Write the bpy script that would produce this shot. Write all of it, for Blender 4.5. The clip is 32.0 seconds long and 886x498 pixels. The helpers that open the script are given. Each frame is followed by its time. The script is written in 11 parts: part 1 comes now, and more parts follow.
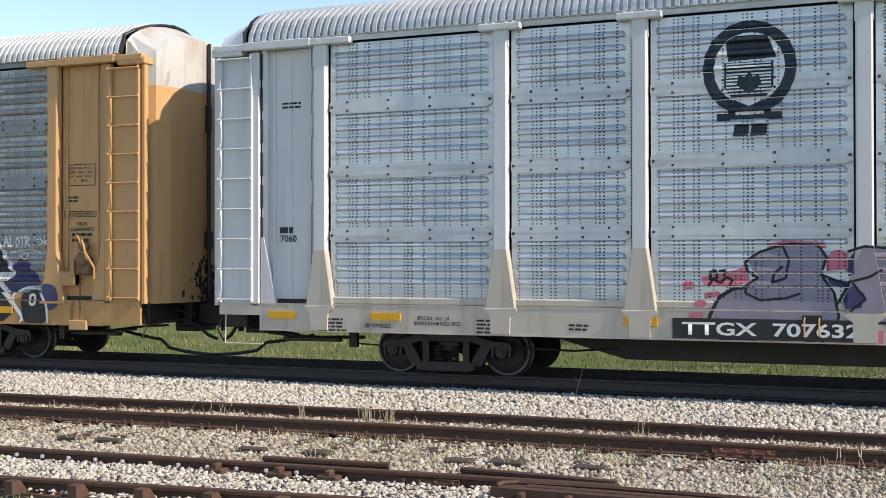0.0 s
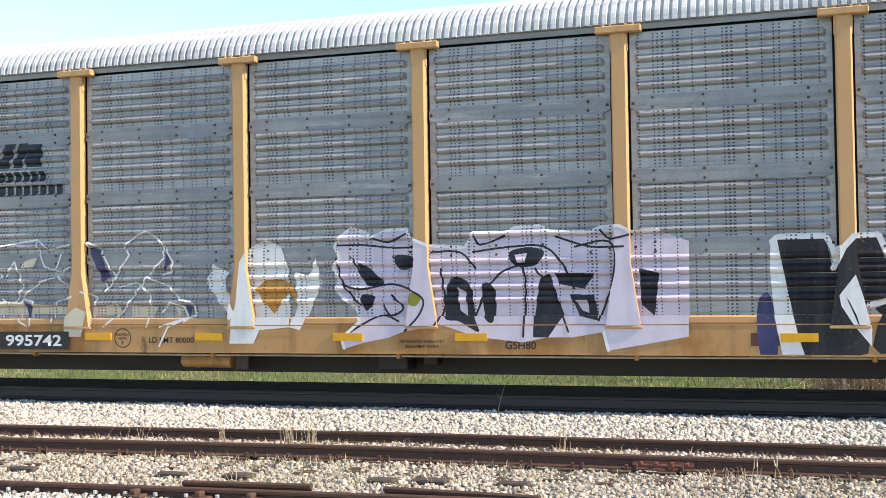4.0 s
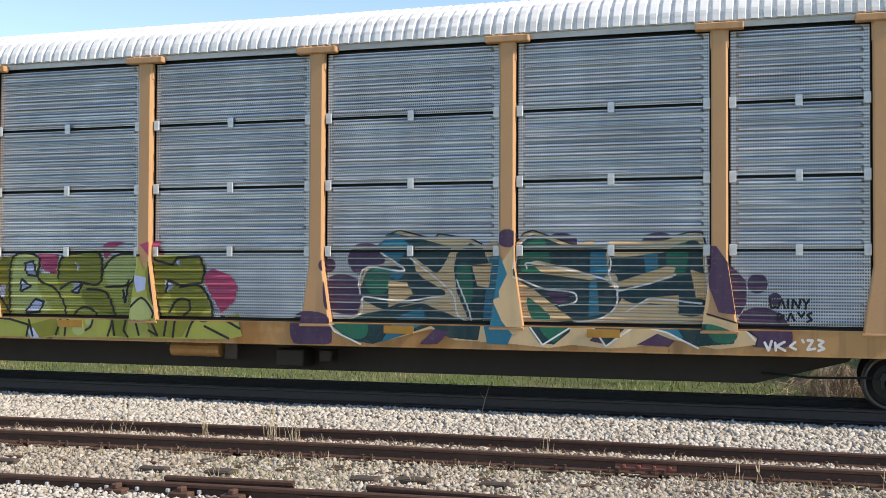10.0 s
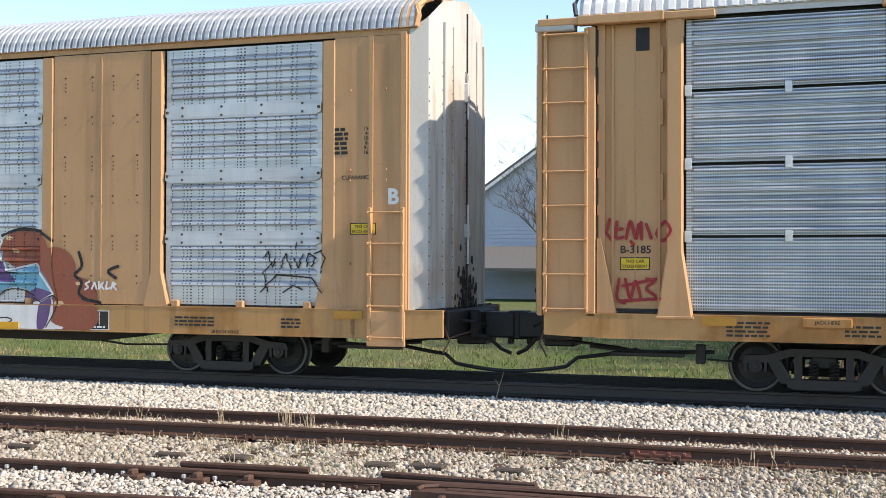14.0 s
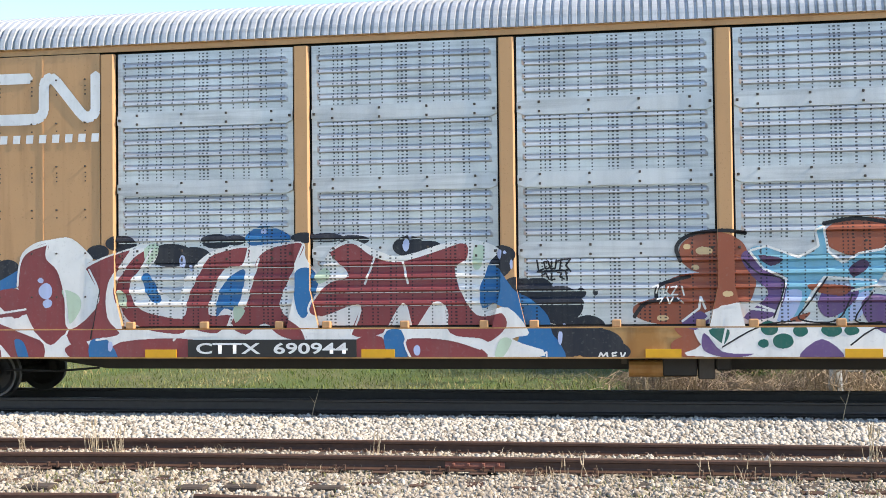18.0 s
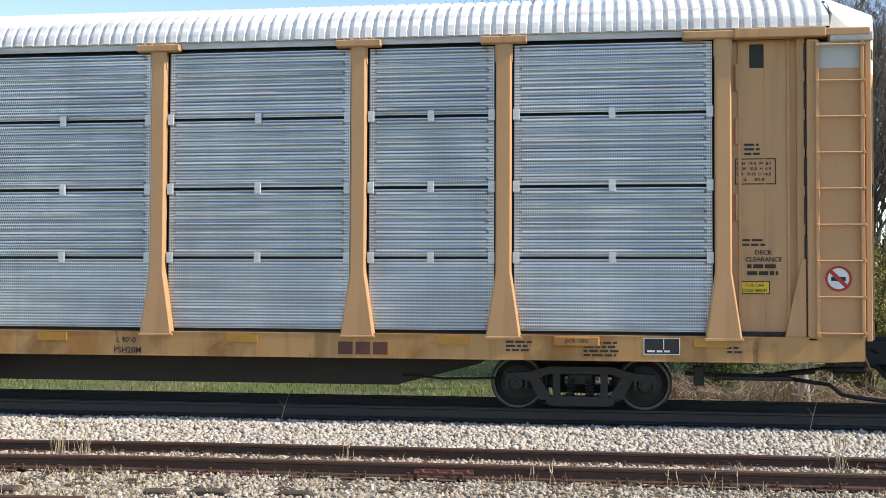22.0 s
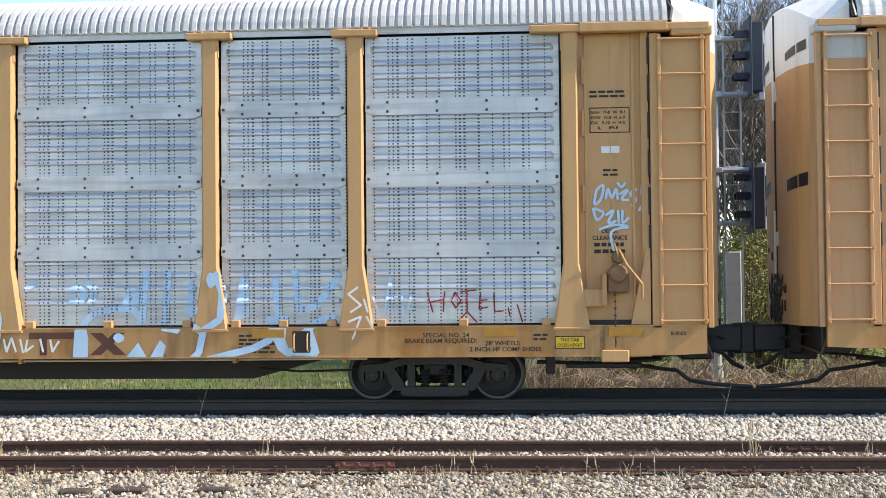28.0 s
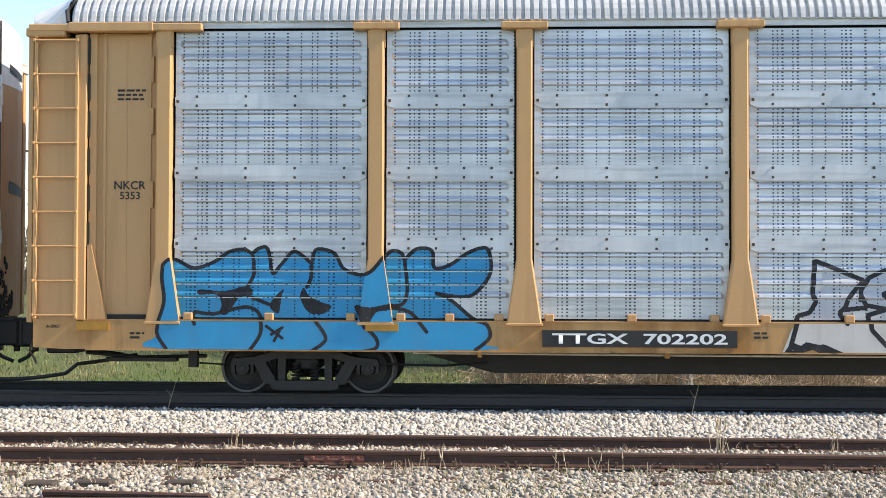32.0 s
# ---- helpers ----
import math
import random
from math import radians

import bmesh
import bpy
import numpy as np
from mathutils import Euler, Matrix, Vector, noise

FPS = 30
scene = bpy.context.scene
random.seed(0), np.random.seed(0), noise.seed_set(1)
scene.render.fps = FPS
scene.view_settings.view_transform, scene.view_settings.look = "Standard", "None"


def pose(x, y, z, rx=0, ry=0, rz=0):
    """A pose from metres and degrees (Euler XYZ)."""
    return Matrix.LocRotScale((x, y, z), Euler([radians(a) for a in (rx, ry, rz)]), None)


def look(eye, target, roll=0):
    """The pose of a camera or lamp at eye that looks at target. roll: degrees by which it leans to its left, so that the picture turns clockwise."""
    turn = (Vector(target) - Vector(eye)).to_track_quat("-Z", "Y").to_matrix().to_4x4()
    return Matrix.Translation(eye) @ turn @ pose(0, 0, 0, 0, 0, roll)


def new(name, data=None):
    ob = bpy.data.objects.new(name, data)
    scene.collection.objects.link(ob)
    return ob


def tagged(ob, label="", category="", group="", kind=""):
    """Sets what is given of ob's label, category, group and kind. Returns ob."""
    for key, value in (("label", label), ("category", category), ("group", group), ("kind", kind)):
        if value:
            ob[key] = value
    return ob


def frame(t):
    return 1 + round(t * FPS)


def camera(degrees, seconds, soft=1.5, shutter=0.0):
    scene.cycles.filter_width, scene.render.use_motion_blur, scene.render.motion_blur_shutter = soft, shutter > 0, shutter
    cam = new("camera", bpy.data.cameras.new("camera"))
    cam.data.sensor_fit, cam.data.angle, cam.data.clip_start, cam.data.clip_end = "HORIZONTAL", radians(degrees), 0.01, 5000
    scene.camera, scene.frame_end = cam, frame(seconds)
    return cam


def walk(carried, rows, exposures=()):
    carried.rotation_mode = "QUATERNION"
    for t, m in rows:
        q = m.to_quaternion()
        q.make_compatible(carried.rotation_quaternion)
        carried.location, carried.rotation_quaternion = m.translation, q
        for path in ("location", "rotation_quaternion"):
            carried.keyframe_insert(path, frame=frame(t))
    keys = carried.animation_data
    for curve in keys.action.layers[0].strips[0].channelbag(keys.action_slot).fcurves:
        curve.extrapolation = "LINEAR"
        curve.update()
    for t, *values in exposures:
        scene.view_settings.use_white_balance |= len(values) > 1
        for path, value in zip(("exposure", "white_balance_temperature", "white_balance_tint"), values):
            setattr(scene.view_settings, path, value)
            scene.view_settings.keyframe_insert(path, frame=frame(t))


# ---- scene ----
cam = camera(41.8, 32.0, soft=0.55)
CAMERA_ROWS = [
    (0, 22.167, 0.542, 0.094),
    (0.5, 23.166, 0.255, 0.274),
    (1, 23.504, 0.120, -0.002),
    (1.5, 23.529, -0.092, -0.073),
    (2, 23.258, -0.063, -0.263),
    (2.5, 22.394, 0.702, -0.053),
    (4.5, 16.655, 1.427, 0.827),
    (5, 15.558, 1.533, 0.629),
    (5.5, 16.189, 2.149, 1.019),
    (6, 16.929, 1.605, 0.517),
    (6.5, 17.529, 1.446, 0.471),
    (7, 17.882, 1.346, 0.127),
    (7.5, 17.986, 1.578, -0.029),
    (8, 18.289, 1.677, 0.197),
    (8.5, 18.490, 1.604, 0.241),
    (9, 17.947, 1.616, -0.111),
    (9.5, 17.639, 1.730, 0.114),
    (10, 17.607, 1.396, -0.246),
    (10.5, 17.873, 1.416, -0.009),
    (11, 17.812, 1.053, 0.343),
    (11.5, 17.776, 0.859, 0.235),
    (12, 17.904, 0.874, 0.232),
    (12.5, 17.945, 1.024, 0.157),
    (13, 18.728, 0.934, 0.072),
    (13.5, 19.621, 0.533, -0.221),
    (15.5, 10.034, 1.798, 0.227),
    (16, 9.663, 1.199, 0.280),
    (16.5, 8.814, 0.813, 0.455),
    (17, 8.305, 0.879, 0.745),
    (17.5, 8.875, 1.028, 0.709),
    (18, 9.142, 1.473, 0.628),
    (18.5, 8.511, 1.671, 0.394),
    (19, 7.825, 1.520, 0.474),
    (19.5, 8.021, 1.679, 0.052),
    (20, 7.965, 1.677, -0.122),
    (20.5, 8.498, 2.015, -0.291),
    (21, 8.281, 2.056, -0.152),
    (21.5, 7.812, 1.840, -0.134),
    (22, 7.779, 1.776, -0.216),
    (22.5, 7.770, 1.979, -0.371),
    (23, 8.481, 1.937, -0.616),
    (23.5, 8.472, 0.716, 0.392),
    (24, 6.957, 1.143, -0.426),
    (24.5, 4.344, 0.788, -0.043),
    (26.5, 3.566, 1.670, 0.478),
    (27, 3.703, 1.452, 0.410),
    (27.5, 3.889, 0.919, -0.177),
    (28, 3.773, 1.372, 0.516),
    (28.5, 2.017, 2.371, 0.424),
    (29, 2.346, 1.630, 1.170),
    (29.5, 2.785, 0.802, 0.761),
    (30, 2.793, 0.664, -0.403),
    (30.5, 2.760, 1.076, 0.022),
    (31, 3.000, 1.385, -0.288),
    (31.5, 2.697, 1.282, -0.299),
    (32, 2.381, 1.115, -0.164),
]
TRAIN_ROWS = [
    (0, -0.000),
    (1, 4.559),
    (2, 9.201),
    (3, 13.827),
    (4, 18.427),
    (5, 22.979),
    (6, 27.476),
    (7, 32.106),
    (8, 36.725),
    (9, 41.391),
    (10, 46.049),
    (11, 50.589),
    (12, 55.142),
    (13, 59.732),
    (14, 64.355),
    (15, 69.009),
    (16, 73.695),
    (17, 78.413),
    (18, 82.995),
    (19, 87.672),
    (20, 92.352),
    (21, 96.931),
    (22, 101.545),
    (23, 106.156),
    (24, 110.869),
    (25, 115.574),
    (26, 120.271),
    (27, 124.961),
    (28, 129.642),
    (29, 134.384),
    (30, 139.087),
    (31, 143.730),
    (32, 148.469),
]
EXPOSURES = [(0, 0.76, 7300, 13), (1, 0.86, 7300, 13), (2, 1.28, 7300, 13), (5, 1.22, 7300, 13), (7, 0.94, 7300, 13), (8, 0.78, 7300, 13), (9, 0.76, 7300, 13), (11, 0.8, 7300, 13), (12, 0.88, 7300, 13), (13, 0.94, 7300, 13), (15.5, 1.18, 7300, 13), (17, 1.27, 7300, 13), (18.2, 1.28, 7300, 13), (20, 0.92, 7300, 13), (22, 0.92, 7300, 13), (23, 0.94, 7300, 13), (24, 1.1, 7300, 13), (26.5, 0.86, 7300, 13), (27, 0.89, 7300, 13), (28, 1.19, 7300, 13), (29, 1.08, 7300, 13), (30, 1.22, 7300, 13), (32, 1.2, 7300, 13)]
SUN, SKY = 3.6, 0.15
EYE = (0, -16.92, 1.70)
walk(cam, [(t, pose(*EYE, 90 + p, 0, y) @ pose(0, 0, 0, 0, 0, -r)) for t, y, p, r in CAMERA_ROWS], exposures=EXPOSURES)

# ---- light ----
SUN_UP, SUN_SIDE = 38.0, 4.6          # height over the horizon, and degrees by which it stands on the near side of the track's line
world = bpy.data.worlds.new("sky")
world.use_nodes = True
scene.world = world
wn = world.node_tree.nodes
sky = wn.new("ShaderNodeTexSky")
sky.sky_type, sky.sun_disc = "NISHITA", False
sky.sun_elevation, sky.sun_rotation = radians(SUN_UP), radians(90 + SUN_SIDE)
sky.altitude, sky.dust_density, sky.air_density, sky.ozone_density = 900, 0.0, 1.0, 3.0
world.node_tree.links.new(sky.outputs[0], wn["Background"].inputs[0])
wn["Background"].inputs[1].default_value = SKY
sun_data = bpy.data.lights.new("sun", "SUN")
sun_data.energy, sun_data.angle, sun_data.color = SUN, radians(0.53), (1.0, 0.94, 0.84)
sun = new("sun", sun_data)
toward = Vector((math.cos(radians(SUN_UP)) * math.cos(radians(SUN_SIDE)), -math.cos(radians(SUN_UP)) * math.sin(radians(SUN_SIDE)), math.sin(radians(SUN_UP))))
sun.matrix_world = look(toward * 60, (0, 0, 0))


# ---- materials ----
def rgb(hex_code):
    """A linear colour from a display colour."""
    out = []
    for i in (0, 2, 4):
        c = int(hex_code[i:i + 2], 16) / 255
        out.append(c / 12.92 if c < 0.04045 else ((c + 0.055) / 1.055) ** 2.4)
    return (*out, 1)


class Nodes:
    """Short hand for a material's nodes."""
    def __init__(self, name):
        self.m = bpy.data.materials.new(name)
        self.m.use_nodes = True
        self.t = self.m.node_tree
        self.b = self.t.nodes["Principled BSDF"]
        self.co = self.t.nodes.new("ShaderNodeTexCoord").outputs["Object"]

    def link(self, a, b):
        self.t.links.new(a, b)

    def put(self, value, socket):
        if hasattr(value, "links"):
            self.link(value, socket)
        else:
            socket.default_value = value

    def math(self, op, a, b=0.0, c=0.0, clamp=False):
        n = self.t.nodes.new("ShaderNodeMath")
        n.operation, n.use_clamp = op, clamp
        for v, s in zip((a, b, c), n.inputs):
            self.put(v, s)
        return n.outputs[0]

    def noise(self, scale, detail=3.0, stretch=(1, 1, 1), rough=0.55):
        mp = self.t.nodes.new("ShaderNodeMapping")
        mp.inputs["Scale"].default_value = stretch
        self.link(self.co, mp.inputs[0])
        n = self.t.nodes.new("ShaderNodeTexNoise")
        n.inputs["Scale"].default_value, n.inputs["Detail"].default_value, n.inputs["Roughness"].default_value = scale, detail, rough
        self.link(mp.outputs[0], n.inputs["Vector"])
        return n.outputs["Fac"]

    def ramp(self, fac, lo, hi):
        n = self.t.nodes.new("ShaderNodeMapRange")
        n.inputs[1].default_value, n.inputs[2].default_value = lo, hi
        self.link(fac, n.inputs[0])
        return n.outputs[0]

    def mix(self, fac, a, b, mode="MIX"):
        n = self.t.nodes.new("ShaderNodeMix")
        n.data_type, n.blend_type = "RGBA", mode
        self.put(fac, n.inputs[0])
        self.put(a, n.inputs[6])
        self.put(b, n.inputs[7])
        return n.outputs[2]

    def xyz(self):
        n = self.t.nodes.new("ShaderNodeSeparateXYZ")
        self.link(self.co, n.inputs[0])
        return n.outputs

    def shifted(self):
        """From here on, noise differs from object to object."""
        n = self.t.nodes.new("ShaderNodeVectorMath")
        n.operation = "ADD"
        self.link(self.co, n.inputs[0])
        self.link(self.math("MULTIPLY", self.rand(), 41.0), n.inputs[1])
        self.co = n.outputs[0]

    def rand(self):
        return self.t.nodes.new("ShaderNodeObjectInfo").outputs["Random"]

    def bump(self, height, strength=0.3, distance=0.01):
        n = self.t.nodes.new("ShaderNodeBump")
        n.inputs["Strength"].default_value, n.inputs["Distance"].default_value = strength, distance
        self.link(height, n.inputs["Height"])
        self.link(n.outputs[0], self.b.inputs["Normal"])

    def done(self, colour, rough=0.6, metal=0.0, spec=0.5):
        self.put(colour, self.b.inputs["Base Color"])
        self.put(rough, self.b.inputs["Roughness"])
        self.put(metal, self.b.inputs["Metallic"])
        self.b.inputs["Specular IOR Level"].default_value = spec
        return self.m


def painted(name, base, dirt, rough=0.42, amount=0.5, streak=0.5, spec=0.4, rust=0.0):
    """Old paint on steel: broad fading, rain streaks and fine specks."""
    n = Nodes(name)
    fade = n.ramp(n.noise(0.9, 4), 0.3, 0.75)
    run = n.ramp(n.noise(5.0, 4, (1, 1, 0.07)), 0.52, 0.75)
    spot = n.ramp(n.noise(34.0, 3), 0.62, 0.74)
    c = n.mix(n.math("MULTIPLY", fade, 0.28 * amount), base, tuple(0.72 * v for v in base[:3]) + (1,))
    c = n.mix(n.math("MULTIPLY", run, streak), c, dirt)
    c = n.mix(n.math("MULTIPLY", spot, 0.45 * amount), c, dirt)
    if rust:
        c = n.mix(n.math("MULTIPLY", n.ramp(n.noise(0.9, 5, (1, 1, 0.6), 0.65), 0.50, 0.62), rust), c, (0.30, 0.125, 0.025, 1))
        c = n.mix(n.math("MULTIPLY", n.ramp(n.noise(4.0, 5, (0.7, 1, 0.25), 0.65), 0.62, 0.70), rust), c, (0.10, 0.045, 0.022, 1))
    n.bump(n.noise(3.0, 3), 0.25, 0.01)
    return n.done(c, n.math("MULTIPLY_ADD", fade, 0.2, rough), 0.0, spec)


COLUMNS = (0.040, 0.118, 0.142, 0.168, 0.222, 0.246, 0.318, 0.386, 0.470, 0.492, 0.516, 0.590, 0.662, 0.722, 0.748, 0.820, 0.850, 0.936)


def hole_columns(n, x):
    """Where the columns of punched holes stand across a sheet: singles, pairs and triples."""
    u = n.math("FRACT", n.math("DIVIDE", x, 2.575))
    out = None
    for half in (COLUMNS[:9], COLUMNS[9:]):
        r = n.t.nodes.new("ShaderNodeValToRGB")
        r.color_ramp.interpolation = "CONSTANT"
        r.color_ramp.elements[0].position, r.color_ramp.elements[0].color = 0.0, (0, 0, 0, 1)
        r.color_ramp.elements.remove(r.color_ramp.elements[1])
        for place in half:
            r.color_ramp.elements.new(place - 0.0044).color = (1, 1, 1, 1)
            r.color_ramp.elements.new(place + 0.0044).color = (0, 0, 0, 1)
        n.link(u, r.inputs[0])
        out = r.outputs[0] if out is None else n.math("MAXIMUM", out, r.outputs[0])
    return out


def sheet(name, base, dark, holes, metal=0.6, rough=0.36):
    """Galvanised sheet with punched holes: 'columns' in vertical lines, 'rows' all over, or none."""
    n = Nodes(name)
    x, y, z = n.xyz()
    n.shifted()
    cloud = n.ramp(n.noise(1.6, 5, (1, 1, 0.6)), 0.32, 0.7)
    run = n.ramp(n.noise(7.0, 4, (1, 1, 0.08)), 0.45, 0.72)
    spangle = n.ramp(n.noise(60.0, 2), 0.35, 0.65)
    c = n.mix(n.math("MULTIPLY", cloud, 0.5), base, dark)
    c = n.mix(n.math("MULTIPLY", run, 0.4), c, dark)
    c = n.mix(n.math("MULTIPLY", n.ramp(n.noise(5.0, 4, (0.10, 1, 2.4)), 0.48, 0.66), 0.55), c, tuple(0.7 * v for v in dark[:3]) + (1,))
    c = n.mix(n.math("MULTIPLY", n.ramp(n.noise(8.0, 3, (0.16, 1, 1.6)), 0.60, 0.74), 0.3), c, (0.78, 0.78, 0.77, 1))
    c = n.mix(n.math("MULTIPLY", n.rand(), 0.22), c, dark)
    c = n.mix(n.math("MULTIPLY", spangle, 0.12), c, (0.8, 0.8, 0.8, 1))
    if holes == "columns":
        col = hole_columns(n, x)
        dot = n.math("LESS_THAN", n.math("FRACT", n.math("DIVIDE", z, 0.046)), 0.46)
        c = n.mix(n.math("MULTIPLY", n.math("MULTIPLY", col, dot), 0.86), c, (0.012, 0.013, 0.016, 1))
    elif holes == "rows":
        u = n.math("LESS_THAN", n.math("FRACT", n.math("DIVIDE", x, 0.031)), 0.60)
        dot = n.math("LESS_THAN", n.math("FRACT", n.math("DIVIDE", z, 0.041)), 0.50)
        c = n.mix(n.math("MULTIPLY", n.math("MULTIPLY", u, dot), 0.88), c, (0.02, 0.022, 0.026, 1))
    n.bump(n.noise(2.2, 3), 0.3, 0.01)
    return n.done(c, n.math("MULTIPLY_ADD", cloud, 0.15, rough), metal)


def plain(name, base, rough=0.6, metal=0.0, vary=0.35, scale=9.0, bump=0.2):
    n = Nodes(name)
    c = n.mix(n.math("MULTIPLY", n.ramp(n.noise(scale, 4), 0.3, 0.7), vary), base, tuple(0.45 * v for v in base[:3]) + (1,))
    if bump:
        n.bump(n.noise(scale * 4, 3), bump, 0.006)
    return n.done(c, rough, metal)


RUST = (0.10, 0.045, 0.02, 1)
GRIME = (0.06, 0.05, 0.04, 1)
M = {
    "yellow": painted("yellow_paint", (0.56, 0.315, 0.135, 1), (0.26, 0.125, 0.045, 1), 0.45, 0.6, 0.35),
    "yellow_sill": painted("yellow_sill_paint", (0.48, 0.262, 0.098, 1), (0.13, 0.065, 0.03, 1), 0.5, 1.0, 0.6, 0.4, 0.75),
    "gold": painted("dark_yellow_paint", (0.54, 0.300, 0.142, 1), (0.23, 0.11, 0.045, 1), 0.5, 0.8, 0.4),
    "grey_paint": painted("light_grey_paint", (0.60, 0.60, 0.60, 1), (0.30, 0.27, 0.24, 1), 0.45, 0.6, 0.35),
    "beige": painted("weathered_beige_paint", (0.52, 0.46, 0.38, 1), (0.24, 0.16, 0.10, 1), 0.5, 0.9, 0.5),
    "white": painted("white_paint", (0.80, 0.79, 0.76, 1), (0.36, 0.30, 0.24, 1), 0.45, 0.4, 0.25),
    "dull_white": painted("dull_white_paint", (0.50, 0.49, 0.46, 1), (0.17, 0.13, 0.10, 1), 0.5, 0.9, 0.65, 0.4, 0.35),
    "panel_light": sheet("galvanised_punched_sheet", (0.77, 0.775, 0.77, 1), (0.53, 0.545, 0.55, 1), "columns"),
    "panel_mid": sheet("dusty_punched_sheet", (0.64, 0.645, 0.645, 1), (0.40, 0.41, 0.42, 1), "columns"),
    "panel_grey": sheet("cool_grey_punched_sheet", (0.68, 0.695, 0.70, 1), (0.47, 0.485, 0.50, 1), "columns"),
    "panel_dark": sheet("weathered_punched_sheet", (0.40, 0.395, 0.385, 1), (0.20, 0.195, 0.19, 1), "columns", 0.3, 0.4),
    "panel_fine": sheet("finely_punched_sheet", (0.76, 0.78, 0.79, 1), (0.46, 0.48, 0.50, 1), "rows"),
    "panel_fine_dull": sheet("dull_finely_punched_sheet", (0.68, 0.70, 0.72, 1), (0.36, 0.38, 0.40, 1), "rows"),
    "band_light": sheet("galvanised_band", (0.66, 0.67, 0.675, 1), (0.40, 0.41, 0.42, 1), "", 0.25, 0.42),
    "band_dark": sheet("weathered_band", (0.28, 0.277, 0.272, 1), (0.18, 0.176, 0.172, 1), "", 0.2, 0.5),
    "roof_white": sheet("bright_roof_sheet", (0.84, 0.835, 0.82, 1), (0.62, 0.615, 0.60, 1), "", 0.02, 0.45),
    "roof_blue": sheet("galvanised_roof_sheet", (0.52, 0.545, 0.565, 1), (0.33, 0.35, 0.37, 1), "", 0.35, 0.38),
    "roof_grey": sheet("dull_roof_sheet", (0.60, 0.60, 0.59, 1), (0.42, 0.42, 0.415, 1), "", 0.12, 0.45),
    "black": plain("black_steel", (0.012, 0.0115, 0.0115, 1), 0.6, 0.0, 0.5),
    "under": plain("grimy_underframe", (0.024, 0.019, 0.016, 1), 0.7, 0.0, 0.5, 4.0),
    "cast": plain("dark_cast_steel", (0.020, 0.019, 0.0185, 1), 0.55, 0.2, 0.45, 6.0),
    "gear": plain("rusty_gear_case", (0.24, 0.13, 0.06, 1), 0.7, 0.0, 0.7, 12.0),
    "bolt": plain("rusty_dark_bolt", (0.07, 0.055, 0.045, 1), 0.6, 0.2, 0.5),
    "tread": plain("polished_tread", (0.10, 0.097, 0.095, 1), 0.5, 0.6, 0.4),
    "rubber": plain("black_rubber", (0.015, 0.015, 0.016, 1), 0.5, 0.0, 0.3),
    "ink": plain("black_stencil_paint", (0.018, 0.017, 0.016, 1), 0.6, 0.0, 0.2, 9.0, 0),
    "navy": plain("navy_sign_paint", (0.012, 0.017, 0.035, 1), 0.5, 0.0, 0.2, 9.0, 0),
    "chalk": plain("white_stencil_paint", (0.78, 0.78, 0.76, 1), 0.55, 0.0, 0.25, 9.0, 0),
    "brown_ink": plain("brown_stencil_paint", (0.11, 0.035, 0.02, 1), 0.6, 0.0, 0.25, 9.0, 0),
    "label_yellow": plain("yellow_label", (0.75, 0.50, 0.02, 1), 0.5, 0.0, 0.15, 9.0, 0),
    "reflector": plain("amber_reflective_tape", (0.72, 0.36, 0.01, 1), 0.35, 0.0, 0.2, 9.0, 0),
    "dull_tape": plain("faded_amber_tape", (0.44, 0.215, 0.025, 1), 0.5, 0.0, 0.35, 9.0, 0),
    "red": plain("red_paint", (0.45, 0.03, 0.02, 1), 0.5),
    "zinc": plain("zinc_bracket", (0.66, 0.67, 0.68, 1), 0.4, 0.5, 0.3),
    "mast": plain("grey_mast_paint", (0.42, 0.44, 0.46, 1), 0.4, 0.4, 0.3),
    "rail": plain("rusty_rail_steel", (0.085, 0.040, 0.024, 1), 0.7, 0.1, 0.6, 12.0),
    "main_rail": plain("dark_rail_steel", (0.05, 0.042, 0.038, 1), 0.55, 0.3, 0.5, 12.0),
    "plate": plain("rusty_plate", (0.095, 0.047, 0.029, 1), 0.8, 0.0, 0.6, 14.0),
    "red_plate": plain("red_rusty_joint_bar", (0.24, 0.085, 0.055, 1), 0.75, 0.0, 0.6, 14.0),
    "tie": plain("weathered_tie_wood", (0.075, 0.056, 0.043, 1), 0.9, 0.0, 0.7, 7.0, 0.6),
    "bark": plain("grey_bark", (0.15, 0.122, 0.098, 1), 0.9, 0.0, 0.5, 8.0, 0.5),
    "siding": plain("pale_grey_siding", (0.52, 0.55, 0.60, 1), 0.6, 0.0, 0.12, 2.0, 0),
    "shingle": plain("grey_shingles", (0.13, 0.125, 0.12, 1), 0.9, 0.0, 0.4, 10.0),
    "white_and_sunlit": plain("white_and_sunlit_boards", (0.78, 0.78, 0.77, 1), 0.6, 0.0, 0.1, 2.0, 0),
    "fence_wood": plain("weathered_fence_wood", (0.46, 0.42, 0.35, 1), 0.85, 0.0, 0.5, 6.0),
    "pane": plain("dark_window_pane", (0.03, 0.04, 0.05, 1), 0.08, 0.0, 0.1, 2.0, 0),
}


